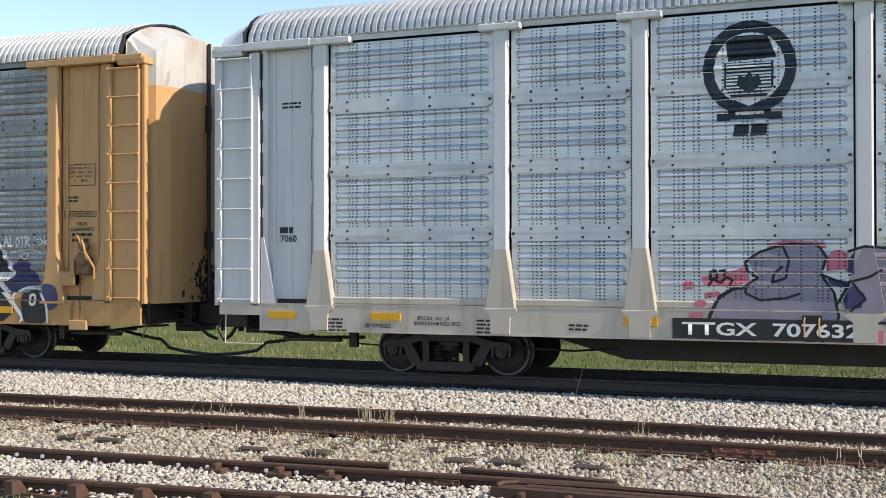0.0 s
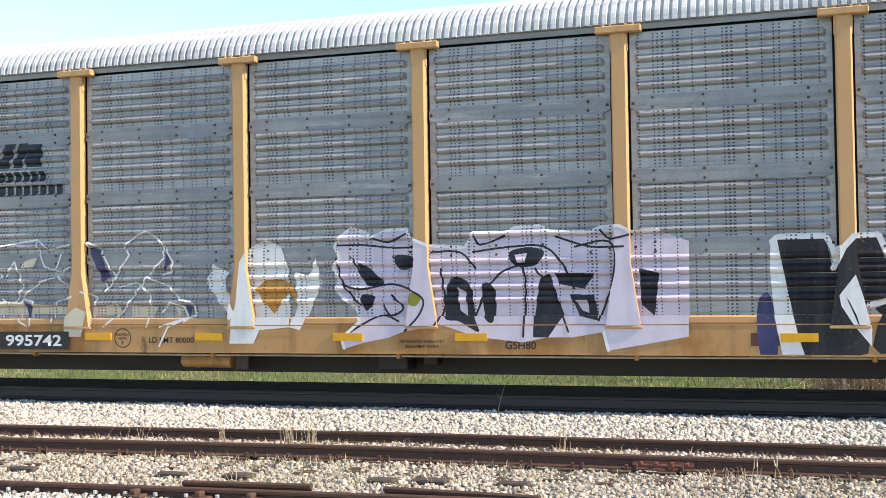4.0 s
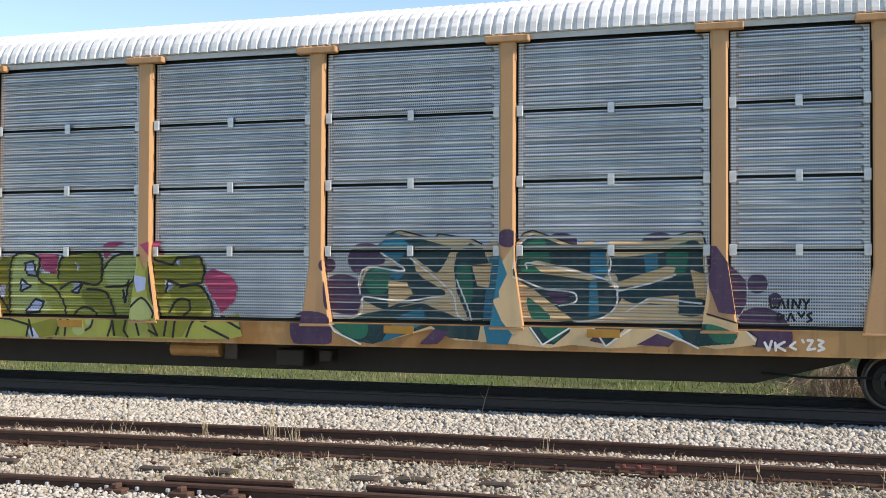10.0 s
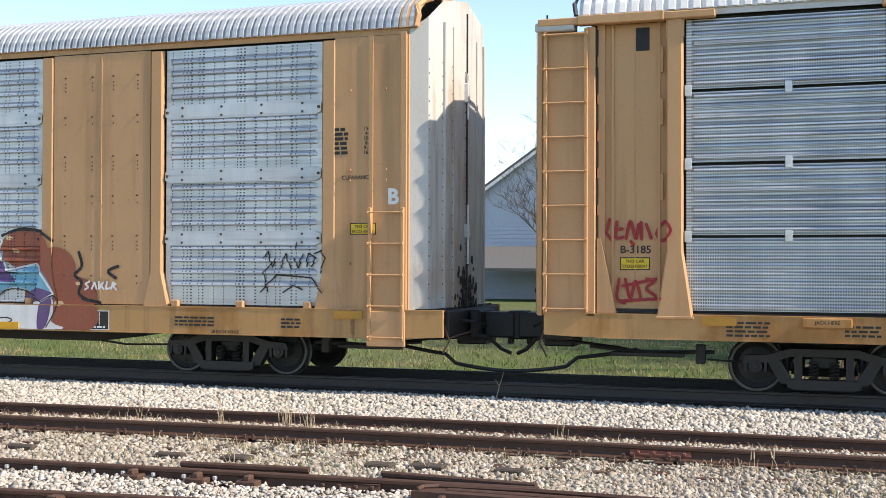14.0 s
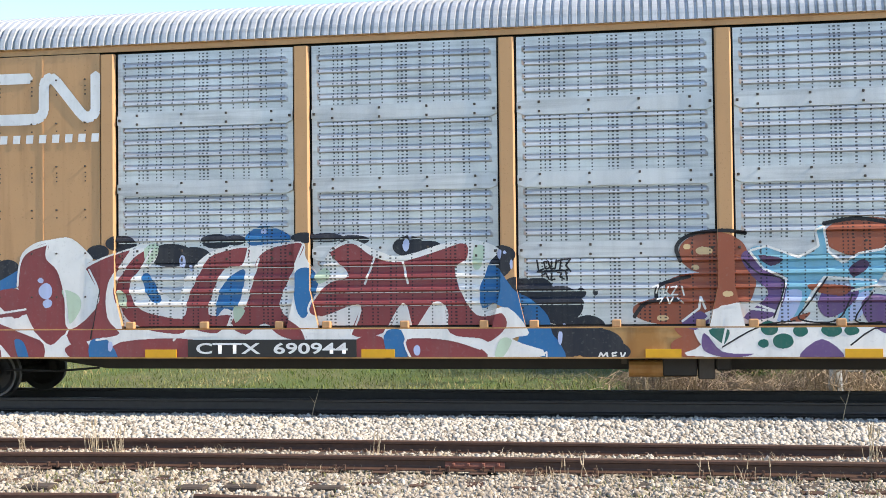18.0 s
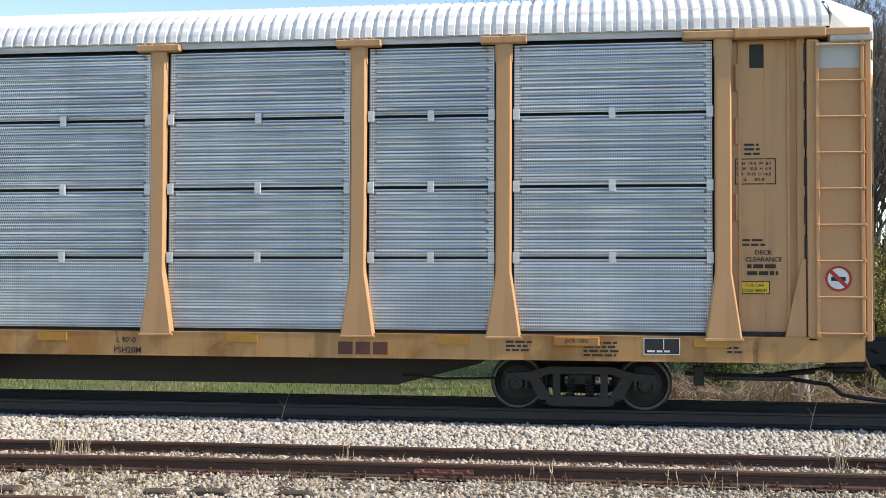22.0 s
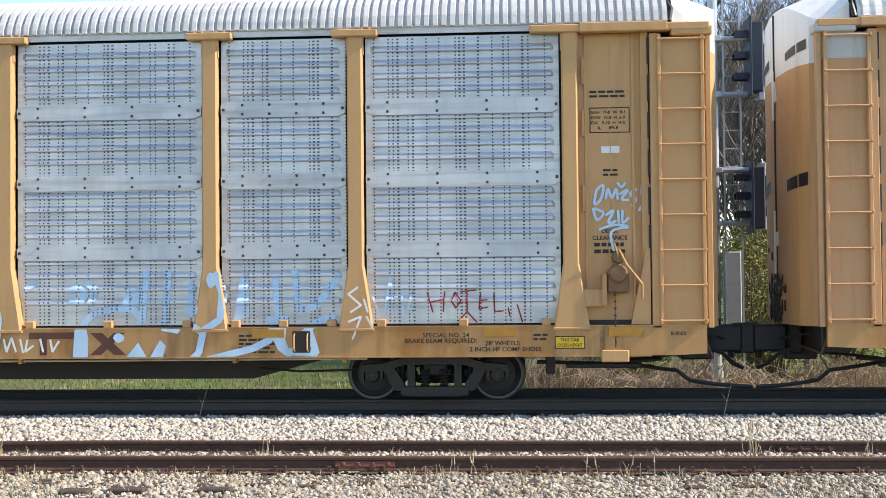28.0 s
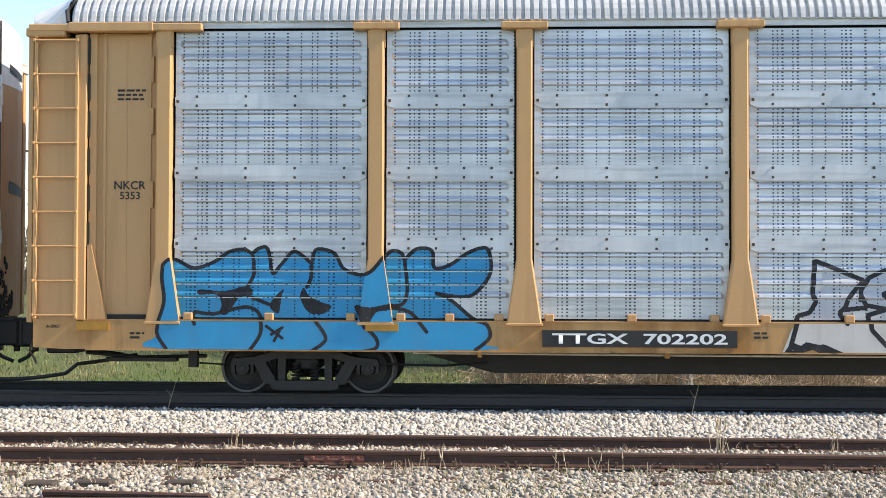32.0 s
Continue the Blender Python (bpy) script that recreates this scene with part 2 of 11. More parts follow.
# ---- geometry helpers ----
class Shape:
    """A mesh gathered from simple solids."""
    def __init__(self):
        self.v, self.f, self.k, self.now = [], [], [], 0

    def add(self, verts, faces):
        o = len(self.v)
        self.v += [tuple(p) for p in verts]
        self.f += [tuple(o + i for i in f) for f in faces]
        self.k += [self.now] * len(faces)
        return self

    def box(self, a, b, r=0.0):
        c = [(a[i] + b[i]) / 2 for i in range(3)]
        h = [abs(b[i] - a[i]) / 2 for i in range(3)]
        if r <= 0:
            s = [(x, y, z) for x in (-1, 1) for y in (-1, 1) for z in (-1, 1)]
            return self.add([[c[i] + p[i] * h[i] for i in range(3)] for p in s], [(0, 1, 3, 2), (4, 6, 7, 5), (0, 4, 5, 1), (2, 3, 7, 6), (0, 2, 6, 4), (1, 5, 7, 3)])
        r = min(r, *[0.45 * q for q in h])
        verts, at = [], {}
        for x in (-1, 1):
            for y in (-1, 1):
                for z in (-1, 1):
                    for k in range(3):
                        s = (x, y, z)
                        at[(s, k)] = len(verts)
                        verts.append([c[i] + s[i] * (h[i] if i == k else h[i] - r) for i in range(3)])
        faces = []
        for k in range(3):
            i, j = [q for q in range(3) if q != k]
            for s in (-1, 1):
                ring = []
                for p, q in ((-1, -1), (1, -1), (1, 1), (-1, 1)):
                    t = [0, 0, 0]
                    t[k], t[i], t[j] = s, p, q
                    ring.append(at[(tuple(t), k)])
                faces.append(ring)
            for p in (-1, 1):
                for q in (-1, 1):
                    lo, hi = [0, 0, 0], [0, 0, 0]
                    lo[k], hi[k] = -1, 1
                    lo[i] = hi[i] = p
                    lo[j] = hi[j] = q
                    faces.append([at[(tuple(lo), i)], at[(tuple(hi), i)], at[(tuple(hi), j)], at[(tuple(lo), j)]])
        for x in (-1, 1):
            for y in (-1, 1):
                for z in (-1, 1):
                    faces.append([at[((x, y, z), k)] for k in range(3)])
        return self.add(verts, faces)

    def prism(self, poly, y0, y1, axes="xzy"):
        """A flat outline drawn out from y0 to y1; axes name what the outline's two numbers and the depth are."""
        n = len(poly)
        idx = ["xyz".index(a) for a in axes]
        verts = []
        for d in (y0, y1):
            for p in poly:
                q = [0, 0, 0]
                q[idx[0]], q[idx[1]], q[idx[2]] = p[0], p[1], d
                verts.append(q)
        return self.add(verts, [tuple(range(n)), tuple(range(2 * n - 1, n - 1, -1))] + [(i, (i + 1) % n, n + (i + 1) % n, n + i) for i in range(n)])

    def tube(self, pts, r, n=6, r1=None, cap=True):
        pts = [Vector(p) for p in pts]
        verts, faces = [], []
        for i, p in enumerate(pts):
            d = (pts[min(i + 1, len(pts) - 1)] - pts[max(i - 1, 0)]).normalized()
            u = d.cross(Vector((0, 0, 1)) if abs(d.z) < 0.9 else Vector((1, 0, 0))).normalized()
            w = d.cross(u)
            q = r if r1 is None else r + (r1 - r) * i / (len(pts) - 1)
            for j in range(n):
                a = 2 * math.pi * j / n
                verts.append(p + (u * math.cos(a) + w * math.sin(a)) * q)
        for i in range(len(pts) - 1):
            for j in range(n):
                faces.append((i * n + j, i * n + (j + 1) % n, (i + 1) * n + (j + 1) % n, (i + 1) * n + j))
        if cap:
            faces += [tuple(range(n - 1, -1, -1)), tuple(range((len(pts) - 1) * n, len(pts) * n))]
        return self.add(verts, faces)

    def lathe(self, prof, n=24, at=(0, 0, 0)):
        """Turn (radius, y) about the y axis."""
        verts, faces = [], []
        for r, y in prof:
            for j in range(n):
                a = 2 * math.pi * j / n
                verts.append((at[0] + r * math.cos(a), at[1] + y, at[2] + r * math.sin(a)))
        m = len(prof)
        for i in range(m - 1):
            for j in range(n):
                faces.append((i * n + j, i * n + (j + 1) % n, (i + 1) * n + (j + 1) % n, (i + 1) * n + j))
        return self.add(verts, faces)

    def mesh(self, name, *mats):
        me = bpy.data.meshes.new(name)
        me.from_pydata(self.v, [], self.f)
        for m in mats:
            me.materials.append(M[m] if isinstance(m, str) else m)
        if any(self.k):
            me.polygons.foreach_set("material_index", self.k)
        me.update()
        return me


def part(name, shape, material, parent, label="", at=None):
    """One mesh object under a thing or a part. shape: a Shape, or a mesh that alike parts share."""
    me = shape.mesh(name, *(material if isinstance(material, tuple) else (material,))) if isinstance(shape, Shape) else shape
    ob = new(name, me)
    ob.parent = parent
    if at is not None:
        ob.location = at
    if label:
        ob["label"] = label
    return ob


def thing(name, label, category, group="", kind="", shape=None, material=None):
    ob = new(name, shape.mesh(name, *(material if isinstance(material, tuple) else (material,))) if shape else None)
    return tagged(ob, label, category, group, kind)


# ---- ground, ballast and tracks ----
def ground_height(y):
    """The height of the ground across the tracks; the top of the main rail is 0."""
    return float(np.interp(y, [-400, -30, -9.6, -3.05, -2.15, -1.7, 1.7, 2.2, 3.3, 7, 20, 60, 400, 4000],
                           [-0.6, -0.45, -0.33, -0.33, -0.27, -0.21, -0.21, -0.27, -0.50, -0.46, -0.25, 0.1, 1.0, 4.0]))


def ground_material():
    n = Nodes("gravel_and_grass_ground")
    x, y, z = n.xyz()
    lump, fine, broad = n.noise(26.0, 4), n.noise(90.0, 3), n.noise(0.35, 4)
    gravel = n.mix(n.ramp(lump, 0.35, 0.65), (0.30, 0.26, 0.21, 1), (0.50, 0.46, 0.40, 1))
    gravel = n.mix(n.ramp(fine, 0.3, 0.55), (0.12, 0.10, 0.075, 1), gravel)
    grass = n.mix(n.ramp(lump, 0.35, 0.7), (0.045, 0.075, 0.018, 1), (0.22, 0.19, 0.10, 1))
    grass = n.mix(n.ramp(broad, 0.35, 0.65), grass, (0.08, 0.125, 0.03, 1))
    edge = n.math("ADD", y, n.math("MULTIPLY", n.math("SUBTRACT", n.noise(1.2, 3), 0.5), 2.0))
    far = n.math("GREATER_THAN", edge, 2.9)
    near = n.math("LESS_THAN", edge, -9.4)
    n.bump(lump, 0.8, 0.05)
    # shade under the train, painted into the ground's colour around the track's centre
    train_shade = n.ramp(n.math("ADD", n.math("ABSOLUTE", y), n.math("MULTIPLY", n.noise(3.0, 3), 0.5)), 1.65, 1.35)
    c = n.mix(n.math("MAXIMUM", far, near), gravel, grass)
    return n.done(n.mix(n.math("MULTIPLY", train_shade, 0.85), c, (0.03, 0.026, 0.022, 1)), 0.95, 0.0, 0.2)


xs = [-3000, -900, -300, -120, -60] + [-40 + 4 * i for i in range(21)] + [60, 120, 300, 900, 3000]
ys = [-400, -120, -40, -20, -12, -9.6, -7, -5, -3.05, -2.6, -2.15, -1.9, -1.7, 0, 1.7, 1.95, 2.2, 2.8, 3.3, 4, 5, 7, 10, 14, 20, 30, 45, 60, 100, 200, 400, 1000, 4000]
g = Shape()
nx = len(xs)
g.add([(x, y, ground_height(y)) for y in ys for x in xs], [(j * nx + i, j * nx + i + 1, (j + 1) * nx + i + 1, (j + 1) * nx + i) for j in range(len(ys) - 1) for i in range(nx - 1)])
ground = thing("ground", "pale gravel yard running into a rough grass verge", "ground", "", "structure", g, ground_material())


def rail_outline(h, head=0.07, foot=0.14):
    """Half outline of a rail, mirrored: foot, web and rounded head, top at 0."""
    half = [(foot / 2, -h), (foot / 2, -h + 0.012), (0.018, -h + 0.03), (0.010, -h + 0.05), (0.010, -0.048), (head / 2, -0.036), (head / 2, -0.010), (head / 2 - 0.012, 0)]
    return half + [(-a, b) for a, b in reversed(half)]


def rail_part(name, p0, p1, h, material, parent, label=""):
    """A rail between two plan points (x, y, z of its top)."""
    a, b = Vector(p0), Vector(p1)
    side = Vector((0, 0, 1)).cross(b - a).normalized()
    out = rail_outline(h)
    n = len(out)
    s = Shape()
    s.add([p + side * u + Vector((0, 0, w)) for p in (a, b) for u, w in out], [tuple(range(n)), tuple(range(2 * n - 1, n - 1, -1))] + [(i, (i + 1) % n, n + (i + 1) % n, n + i) for i in range(n)])
    # the running face on top, a little polished
    return part(name, s, material, parent, label)


rng = np.random.default_rng(7)


def tie_shape():
    s = Shape()
    s.box((-0.11, -1.28, -0.17), (0.11, 1.28, 0.0), 0.012)
    return s


tie_mesh = tie_shape().mesh("tie", "tie")
plate_mesh = Shape().box((-0.09, -0.17, 0), (0.09, 0.17, 0.014), 0.004).box((-0.09, -0.095, 0.014), (0.09, -0.078, 0.026)).box((-0.09, 0.078, 0.014), (0.09, 0.095, 0.026)).mesh("tie_plate", "plate")
spike_mesh = Shape().box((-0.009, -0.009, -0.03), (0.009, 0.009, 0.035)).box((-0.016, -0.014, 0.035), (0.016, 0.026, 0.05), 0.005).mesh("spike", "plate")
anchor_mesh = Shape().box((-0.012, -0.075, -0.01), (0.012, 0.075, 0.022), 0.004).box((-0.014, -0.085, -0.01), (0.014, -0.062, 0.055), 0.004).mesh("rail_anchor", "plate")


def joint_bar(parent, x, y, z, h, material, label):
    """A splice bar with four bolts on the near face of a rail."""
    s = Shape().prism([(-0.012, -h + 0.035), (-0.03, -h + 0.028), (-0.034, -h + 0.05), (-0.024, -0.06), (-0.03, -0.05), (-0.012, -0.044)], -0.31, 0.31, "yzx")
    for i in range(4):
        s.box((-0.235 + 0.155 * i, -0.06, -h / 2 - 0.014), (-0.205 + 0.155 * i, -0.02, -h / 2 + 0.014), 0.004)
    return part("joint_bar", s, material, parent, label, (x, y, z))


def track(name, label, rails, h, step, x0, x1, rail_mat, plates=True, sink=0.0):
    """A track with each rail, tie, plate, spike and anchor."""
    t = thing(name, label, "railway track", "", "structure")
    for a, b in rails:
        rail_part("rail", a, b, h, rail_mat, t)
    x = x0
    while x < x1:
        ya, za = np.interp(x, [rails[0][0][0], rails[0][1][0]], [rails[0][0][1], rails[0][1][1]]), rails[0][0][2]
        yb, zb = np.interp(x, [rails[1][0][0], rails[1][1][0]], [rails[1][0][1], rails[1][1][1]]), rails[1][0][2]
        jx, tw = rng.uniform(-0.05, 0.05), rng.uniform(-0.03, 0.03)
        tie = part("tie", tie_mesh, None, t, "", (x + jx, (ya + yb) / 2 + rng.uniform(-0.07, 0.07), (za + zb) / 2 - h - 0.016 - sink))
        tie.rotation_euler = (0, 0, tw)
        if plates:
            for yy, zz in ((ya, za), (yb, zb)):
                part("tie_plate", plate_mesh, None, t, "", (x + jx, yy, zz - h - 0.016))
                for k in (-1, 1):
                    sp = part("spike", spike_mesh, None, t, "", (x + jx + 0.05 * k, yy - 0.085 * k, zz - h + 0.005))
                    sp.rotation_euler = (0, 0, 0 if k > 0 else math.pi)
                if rng.random() < 0.75:
                    part("rail_anchor", anchor_mesh, None, t, "", (x + jx + 0.15, yy, zz - h + 0.004))
        x += step
    return t


FAR_RAIL, NEAR_RAIL = (-3.58, -0.185), (-4.98, -0.145)
main_track = track("main_track", "dark steel running rails on shaded ties in ballast", [((-400, 0.75, 0), (400, 0.75, 0)), ((-400, -0.75, 0), (400, -0.75, 0))], 0.185, 0.55, -26, 20, "main_rail", False, 0.0)
siding = track("siding_track", "rusty brown siding rails with spiked tie plates", [((-5, -3.55, FAR_RAIL[1]), (400, -3.55, FAR_RAIL[1])), ((-5, -4.97, NEAR_RAIL[1]), (400, -4.97, NEAR_RAIL[1]))], 0.145, 0.53, -4.7, 10, "rail", True, -0.01)
bend = track("siding_curve", "rusty brown siding rails bearing away on worn ties", [((-33, -5.23, FAR_RAIL[1]), (-5, -3.55, FAR_RAIL[1])), ((-33, -6.65, NEAR_RAIL[1]), (-5, -4.97, NEAR_RAIL[1]))], 0.145, 0.53, -18, -5, "rail", True, -0.01)
for i in range(34):
    ex = -13.2 + 0.53 * i
    ey = (-4.97 if ex > -5 else -4.97 + 0.06 * (ex + 5)) - 0.62 - rng.uniform(0, 0.18)
    w2, d2 = rng.uniform(0.08, 0.16), rng.uniform(0.05, 0.10)
    ep = part("slide_plate", Shape().box((-w2, -d2, -0.02), (w2, d2, 0.018), 0.006), "rail" if rng.random() < 0.5 else "plate", siding, "", (ex, ey, ground_height(ey) + 0.002))
    ep.rotation_euler = (rng.uniform(-0.05, 0.05), rng.uniform(-0.05, 0.05), rng.uniform(-0.1, 0.1))
joint_bar(siding, -1.61, -4.97, NEAR_RAIL[1], 0.145, "red_plate", "red rusty joint bar with bolts")
joint_bar(siding, 3.2, -3.55, FAR_RAIL[1], 0.145, "plate", "rusty joint bar")
turnout = track("turnout_track", "rusty turnout rails with braces and a frog", [((-34, -9.10, -0.175), (-2.3, -7.38, -0.175)), ((-34, -11.70, -0.175), (0.5, -8.18, -0.175))], 0.15, 0.56, -13, -2, "rail", True, -0.01)
rail_part("rail", (-3.0, -7.70, -0.17), (14, -7.80, -0.17), 0.15, "rail", turnout)
rail_part("guard_rail", (-5.77, -7.30, -0.165), (-4.50, -7.20, -0.165), 0.14, "rail", turnout, "short rusty guard rail")
rail_part("wing_rail", (-3.80, -7.16, -0.165), (-2.35, -7.27, -0.165), 0.14, "rail", turnout, "short rusty wing rail")


def inner_rail_y(x):
    return float(np.interp(x, [-34, -2.3], [-9.10, -7.38]))


def outer_rail_y(x):
    return float(np.interp(x, [-34, 0.5], [-11.70, -8.18]))


for gx in (-6.05, -5.4, -4.9):
    gy = inner_rail_y(gx)
    part("filler_block", Shape().box((gx - 0.10, gy - 0.16, -0.30), (gx + 0.10, gy - 0.03, -0.235), 0.01).box((gx - 0.03, gy - 0.14, -0.24), (gx + 0.03, gy - 0.04, -0.19), 0.01), "plate", turnout, "rusty filler block with a bolt")
joint_bar(turnout, -4.0, inner_rail_y(-4.0), -0.175, 0.15, "plate", "rusty joint bar")
joint_bar(turnout, -4.1, outer_rail_y(-4.1), -0.175, 0.15, "plate", "rusty joint bar")
frog = Shape().prism([(-3.28, -7.74), (-3.15, -7.62), (-2.4, -7.56), (-0.7, -7.62), (-0.7, -7.84), (-3.28, -7.84)], -0.30, -0.185, "xyz")
frog.tube([(-3.24, -7.80, -0.178), (-3.22, -7.70, -0.172), (-3.10, -7.63, -0.170), (-2.4, -7.58, -0.170), (-0.8, -7.63, -0.170)], 0.022, 6)
for k in range(6):
    frog.box((-3.0 + 0.4 * k - 0.03, -7.92, -0.27), (-3.0 + 0.4 * k + 0.03, -7.83, -0.20), 0.012)
part("frog", frog, "rail", turnout, "dark rusty cast frog with a raised worn rim")
for i in range(7):
    s = Shape()
    s.prism([(0, -0.31), (0.20, -0.31), (0.10, -0.19), (0.0, -0.19)], -0.045, 0.045, "yzx").box((-0.05, 0.10, -0.33), (0.42, 0.15, -0.305))
    bx = -7.75 + 0.62 * i
    part("rail_brace", s, "plate", turnout, "rusty steel rail brace", (bx, outer_rail_y(bx) - 0.24, 0.02))
for i in range(16):
    bx = -9.6 + 0.31 * i
    part("bolt", Shape().box((bx - 0.018, inner_rail_y(bx) - 0.05, -0.262), (bx + 0.018, inner_rail_y(bx) - 0.01, -0.226), 0.006), "zinc", turnout)
for tx, ty, w, d in ((-8.84, -6.35, 0.15, 0.09), (-8.31, -6.36, 0.17, 0.06), (-5.76, -6.24, 0.15, 0.10), (-4.21, -6.16, 0.14, 0.09), (-3.74, -6.08, 0.18, 0.08), (-6.5, -6.30, 0.16, 0.06), (-2.9, -6.05, 0.16, 0.07)):
    part("tie_end", Shape().box((tx - w, ty - d, -0.40), (tx + w, ty + d, -0.275), 0.015), "tie", siding, "dark broken tie end")


def stones(name, label, count, box, size, colours, seed, lift, rough=0.9):
    """A bed of broken stones as one object."""
    r = np.random.default_rng(seed)
    base = np.array([(0, 0, 1), (0.89, 0, 0.45), (0.28, 0.85, 0.45), (-0.72, 0.53, 0.45), (-0.72, -0.53, 0.45), (0.28, -0.85, 0.45), (0.72, 0.53, -0.45), (-0.28, 0.85, -0.45), (-0.89, 0, -0.45), (-0.28, -0.85, -0.45), (0.72, -0.53, -0.45)])
    tri = np.array([(0, 1, 2), (0, 2, 3), (0, 3, 4), (0, 4, 5), (0, 5, 1), (1, 6, 2), (2, 6, 7), (2, 7, 3), (3, 7, 8), (3, 8, 4), (4, 8, 9), (4, 9, 5), (5, 9, 10), (5, 10, 1), (1, 10, 6)])
    shapes = np.stack([base * r.uniform(0.35, 1.55, base.shape) for _ in range(12)])
    x, y = r.uniform(box[0], box[1], count), r.uniform(box[2], box[3], count)
    keep = np.ones(count, bool)
    bent = np.where(x < -5, 0.06 * (x + 5), 0.0)
    for ry in (-3.55, -4.97):
        keep &= np.abs(y - ry - bent) > 0.07
    x, y = x[keep], y[keep]
    count = len(x)
    z = np.array([ground_height(q) for q in y]) + lift + 0.006 * np.sin(1.7 * x + 0.8 * y) + r.uniform(-0.012, 0.012, count)
    s = r.uniform(size[0], size[1], count)[:, None] * r.uniform(0.75, 1.25, (count, 3)) * np.array([1, 1, 0.72])
    a = r.uniform(0, 6.283, count)
    v = shapes[r.integers(0, 12, count)] * s[:, None, :]
    c, t = np.cos(a)[:, None], np.sin(a)[:, None]
    v = np.stack([v[..., 0] * c - v[..., 1] * t + x[:, None], v[..., 0] * t + v[..., 1] * c + y[:, None], v[..., 2] + z[:, None]], -1)
    f = tri[None] + (np.arange(count) * len(base))[:, None, None]
    me = bpy.data.meshes.new(name)
    nv, nf = count * len(base), count * len(tri)
    me.vertices.add(nv)
    me.vertices.foreach_set("co", v.reshape(-1).astype(np.float32))
    me.loops.add(nf * 3)
    me.loops.foreach_set("vertex_index", f.reshape(-1).astype(np.int32))
    me.polygons.add(nf)
    me.polygons.foreach_set("loop_start", np.arange(0, nf * 3, 3, dtype=np.int32))
    me.polygons.foreach_set("loop_total", np.full(nf, 3, np.int32))
    me.update(calc_edges=True)
    n = Nodes(name + "_stone")
    isl = n.t.nodes.new("ShaderNodeNewGeometry").outputs["Random Per Island"]
    rmp = n.t.nodes.new("ShaderNodeValToRGB")
    rmp.color_ramp.interpolation = "LINEAR"
    for i, col in enumerate(colours):
        e = rmp.color_ramp.elements[i] if i < 2 else rmp.color_ramp.elements.new(i / (len(colours) - 1))
        e.position, e.color = i / (len(colours) - 1), col
    n.link(isl, rmp.inputs[0])
    me.materials.append(n.done(n.mix(n.math("MULTIPLY", n.noise(40.0, 3), 0.35), rmp.outputs[0], (0.22, 0.19, 0.15, 1)), rough, 0.0, 0.25))
    return tagged(new(name, me), label, "ballast", "", "stuff")


PALE = [(0.17, 0.145, 0.115, 1), (0.47, 0.43, 0.37, 1), (0.56, 0.52, 0.455, 1), (0.38, 0.34, 0.29, 1), (0.66, 0.63, 0.57, 1)]
MIXED = [(0.14, 0.11, 0.08, 1), (0.38, 0.325, 0.26, 1), (0.48, 0.43, 0.355, 1), (0.26, 0.215, 0.16, 1), (0.58, 0.54, 0.47, 1)]
stones("main_ballast", "clean pale grey broken ballast stones", 33000, (-19, 10, -3.5, -1.12), (0.020, 0.042), PALE, 3, 0.012)
stones("yard_gravel", "dusty pale yard gravel and small stones", 72000, (-17, 9, -9.6, -3.4), (0.013, 0.034), MIXED, 4, 0.006)
stones("turnout_ballast", "pale ballast stones heaped between turnout rails", 15000, (-13, 5, -9.0, -7.4), (0.013, 0.030), PALE, 5, 0.05)


def blades(name, label, spots, material, category="grass", kind="stuff"):
    """Grass as bent blades: spots of (x, y, z, height, lean, width)."""
    r = np.random.default_rng(len(spots))
    v, f = [], []
    for x, y, z, h, lean, w in spots:
        a, b = r.uniform(0, 6.283), r.uniform(0, 6.283)
        dx, dy = math.cos(a) * w / 2, math.sin(a) * w / 2
        lx, ly = math.cos(b) * lean * h, math.sin(b) * lean * h
        o = len(v)
        v += [(x - dx, y - dy, z), (x + dx, y + dy, z), (x + lx * 0.4 + dx * 0.7, y + ly * 0.4 + dy * 0.7, z + h * 0.6), (x + lx * 0.4 - dx * 0.7, y + ly * 0.4 - dy * 0.7, z + h * 0.6), (x + lx, y + ly, z + h * (1 - 0.3 * lean))]
        f += [(o, o + 1, o + 2, o + 3), (o + 3, o + 2, o + 4)]
    me = bpy.data.meshes.new(name)
    me.from_pydata(v, [], f)
    me.materials.append(material)
    return tagged(new(name, me), label, category, "", kind)


def leaf_material(name, a, b, c):
    n = Nodes(name)
    isl = n.t.nodes.new("ShaderNodeNewGeometry").outputs["Random Per Island"]
    col = n.mix(isl, a, b)
    col = n.mix(n.ramp(n.noise(0.5, 3), 0.4, 0.62), col, c)
    return n.done(col, 0.8, 0.0, 0.2)


STRAW = leaf_material("dry_straw", (0.46, 0.38, 0.27, 1), (0.27, 0.20, 0.13, 1), (0.38, 0.31, 0.21, 1))
GREEN = leaf_material("rough_grass", (0.06, 0.115, 0.02, 1), (0.15, 0.19, 0.05, 1), (0.32, 0.27, 0.14, 1))
LOW = leaf_material("low_weeds", (0.10, 0.14, 0.035, 1), (0.30, 0.26, 0.12, 1), (0.20, 0.20, 0.08, 1))
spots = []
for i in range(30000):
    x, y = rng.uniform(-22, 14), 2.6 + 12 * rng.random() ** 1.6
    spots.append((x, y, ground_height(y) - 0.02, rng.uniform(0.05, 0.16), rng.uniform(0.2, 0.8), rng.uniform(0.012, 0.025)))
blades("verge_grass", "rough green and straw-coloured verge grass", [q for q in spots if not (0.0 < q[0] < 9.0 and 2.9 < q[1] < 6.4 and (q[0] * 7.3) % 1 > 0.06)], GREEN)
spots = []
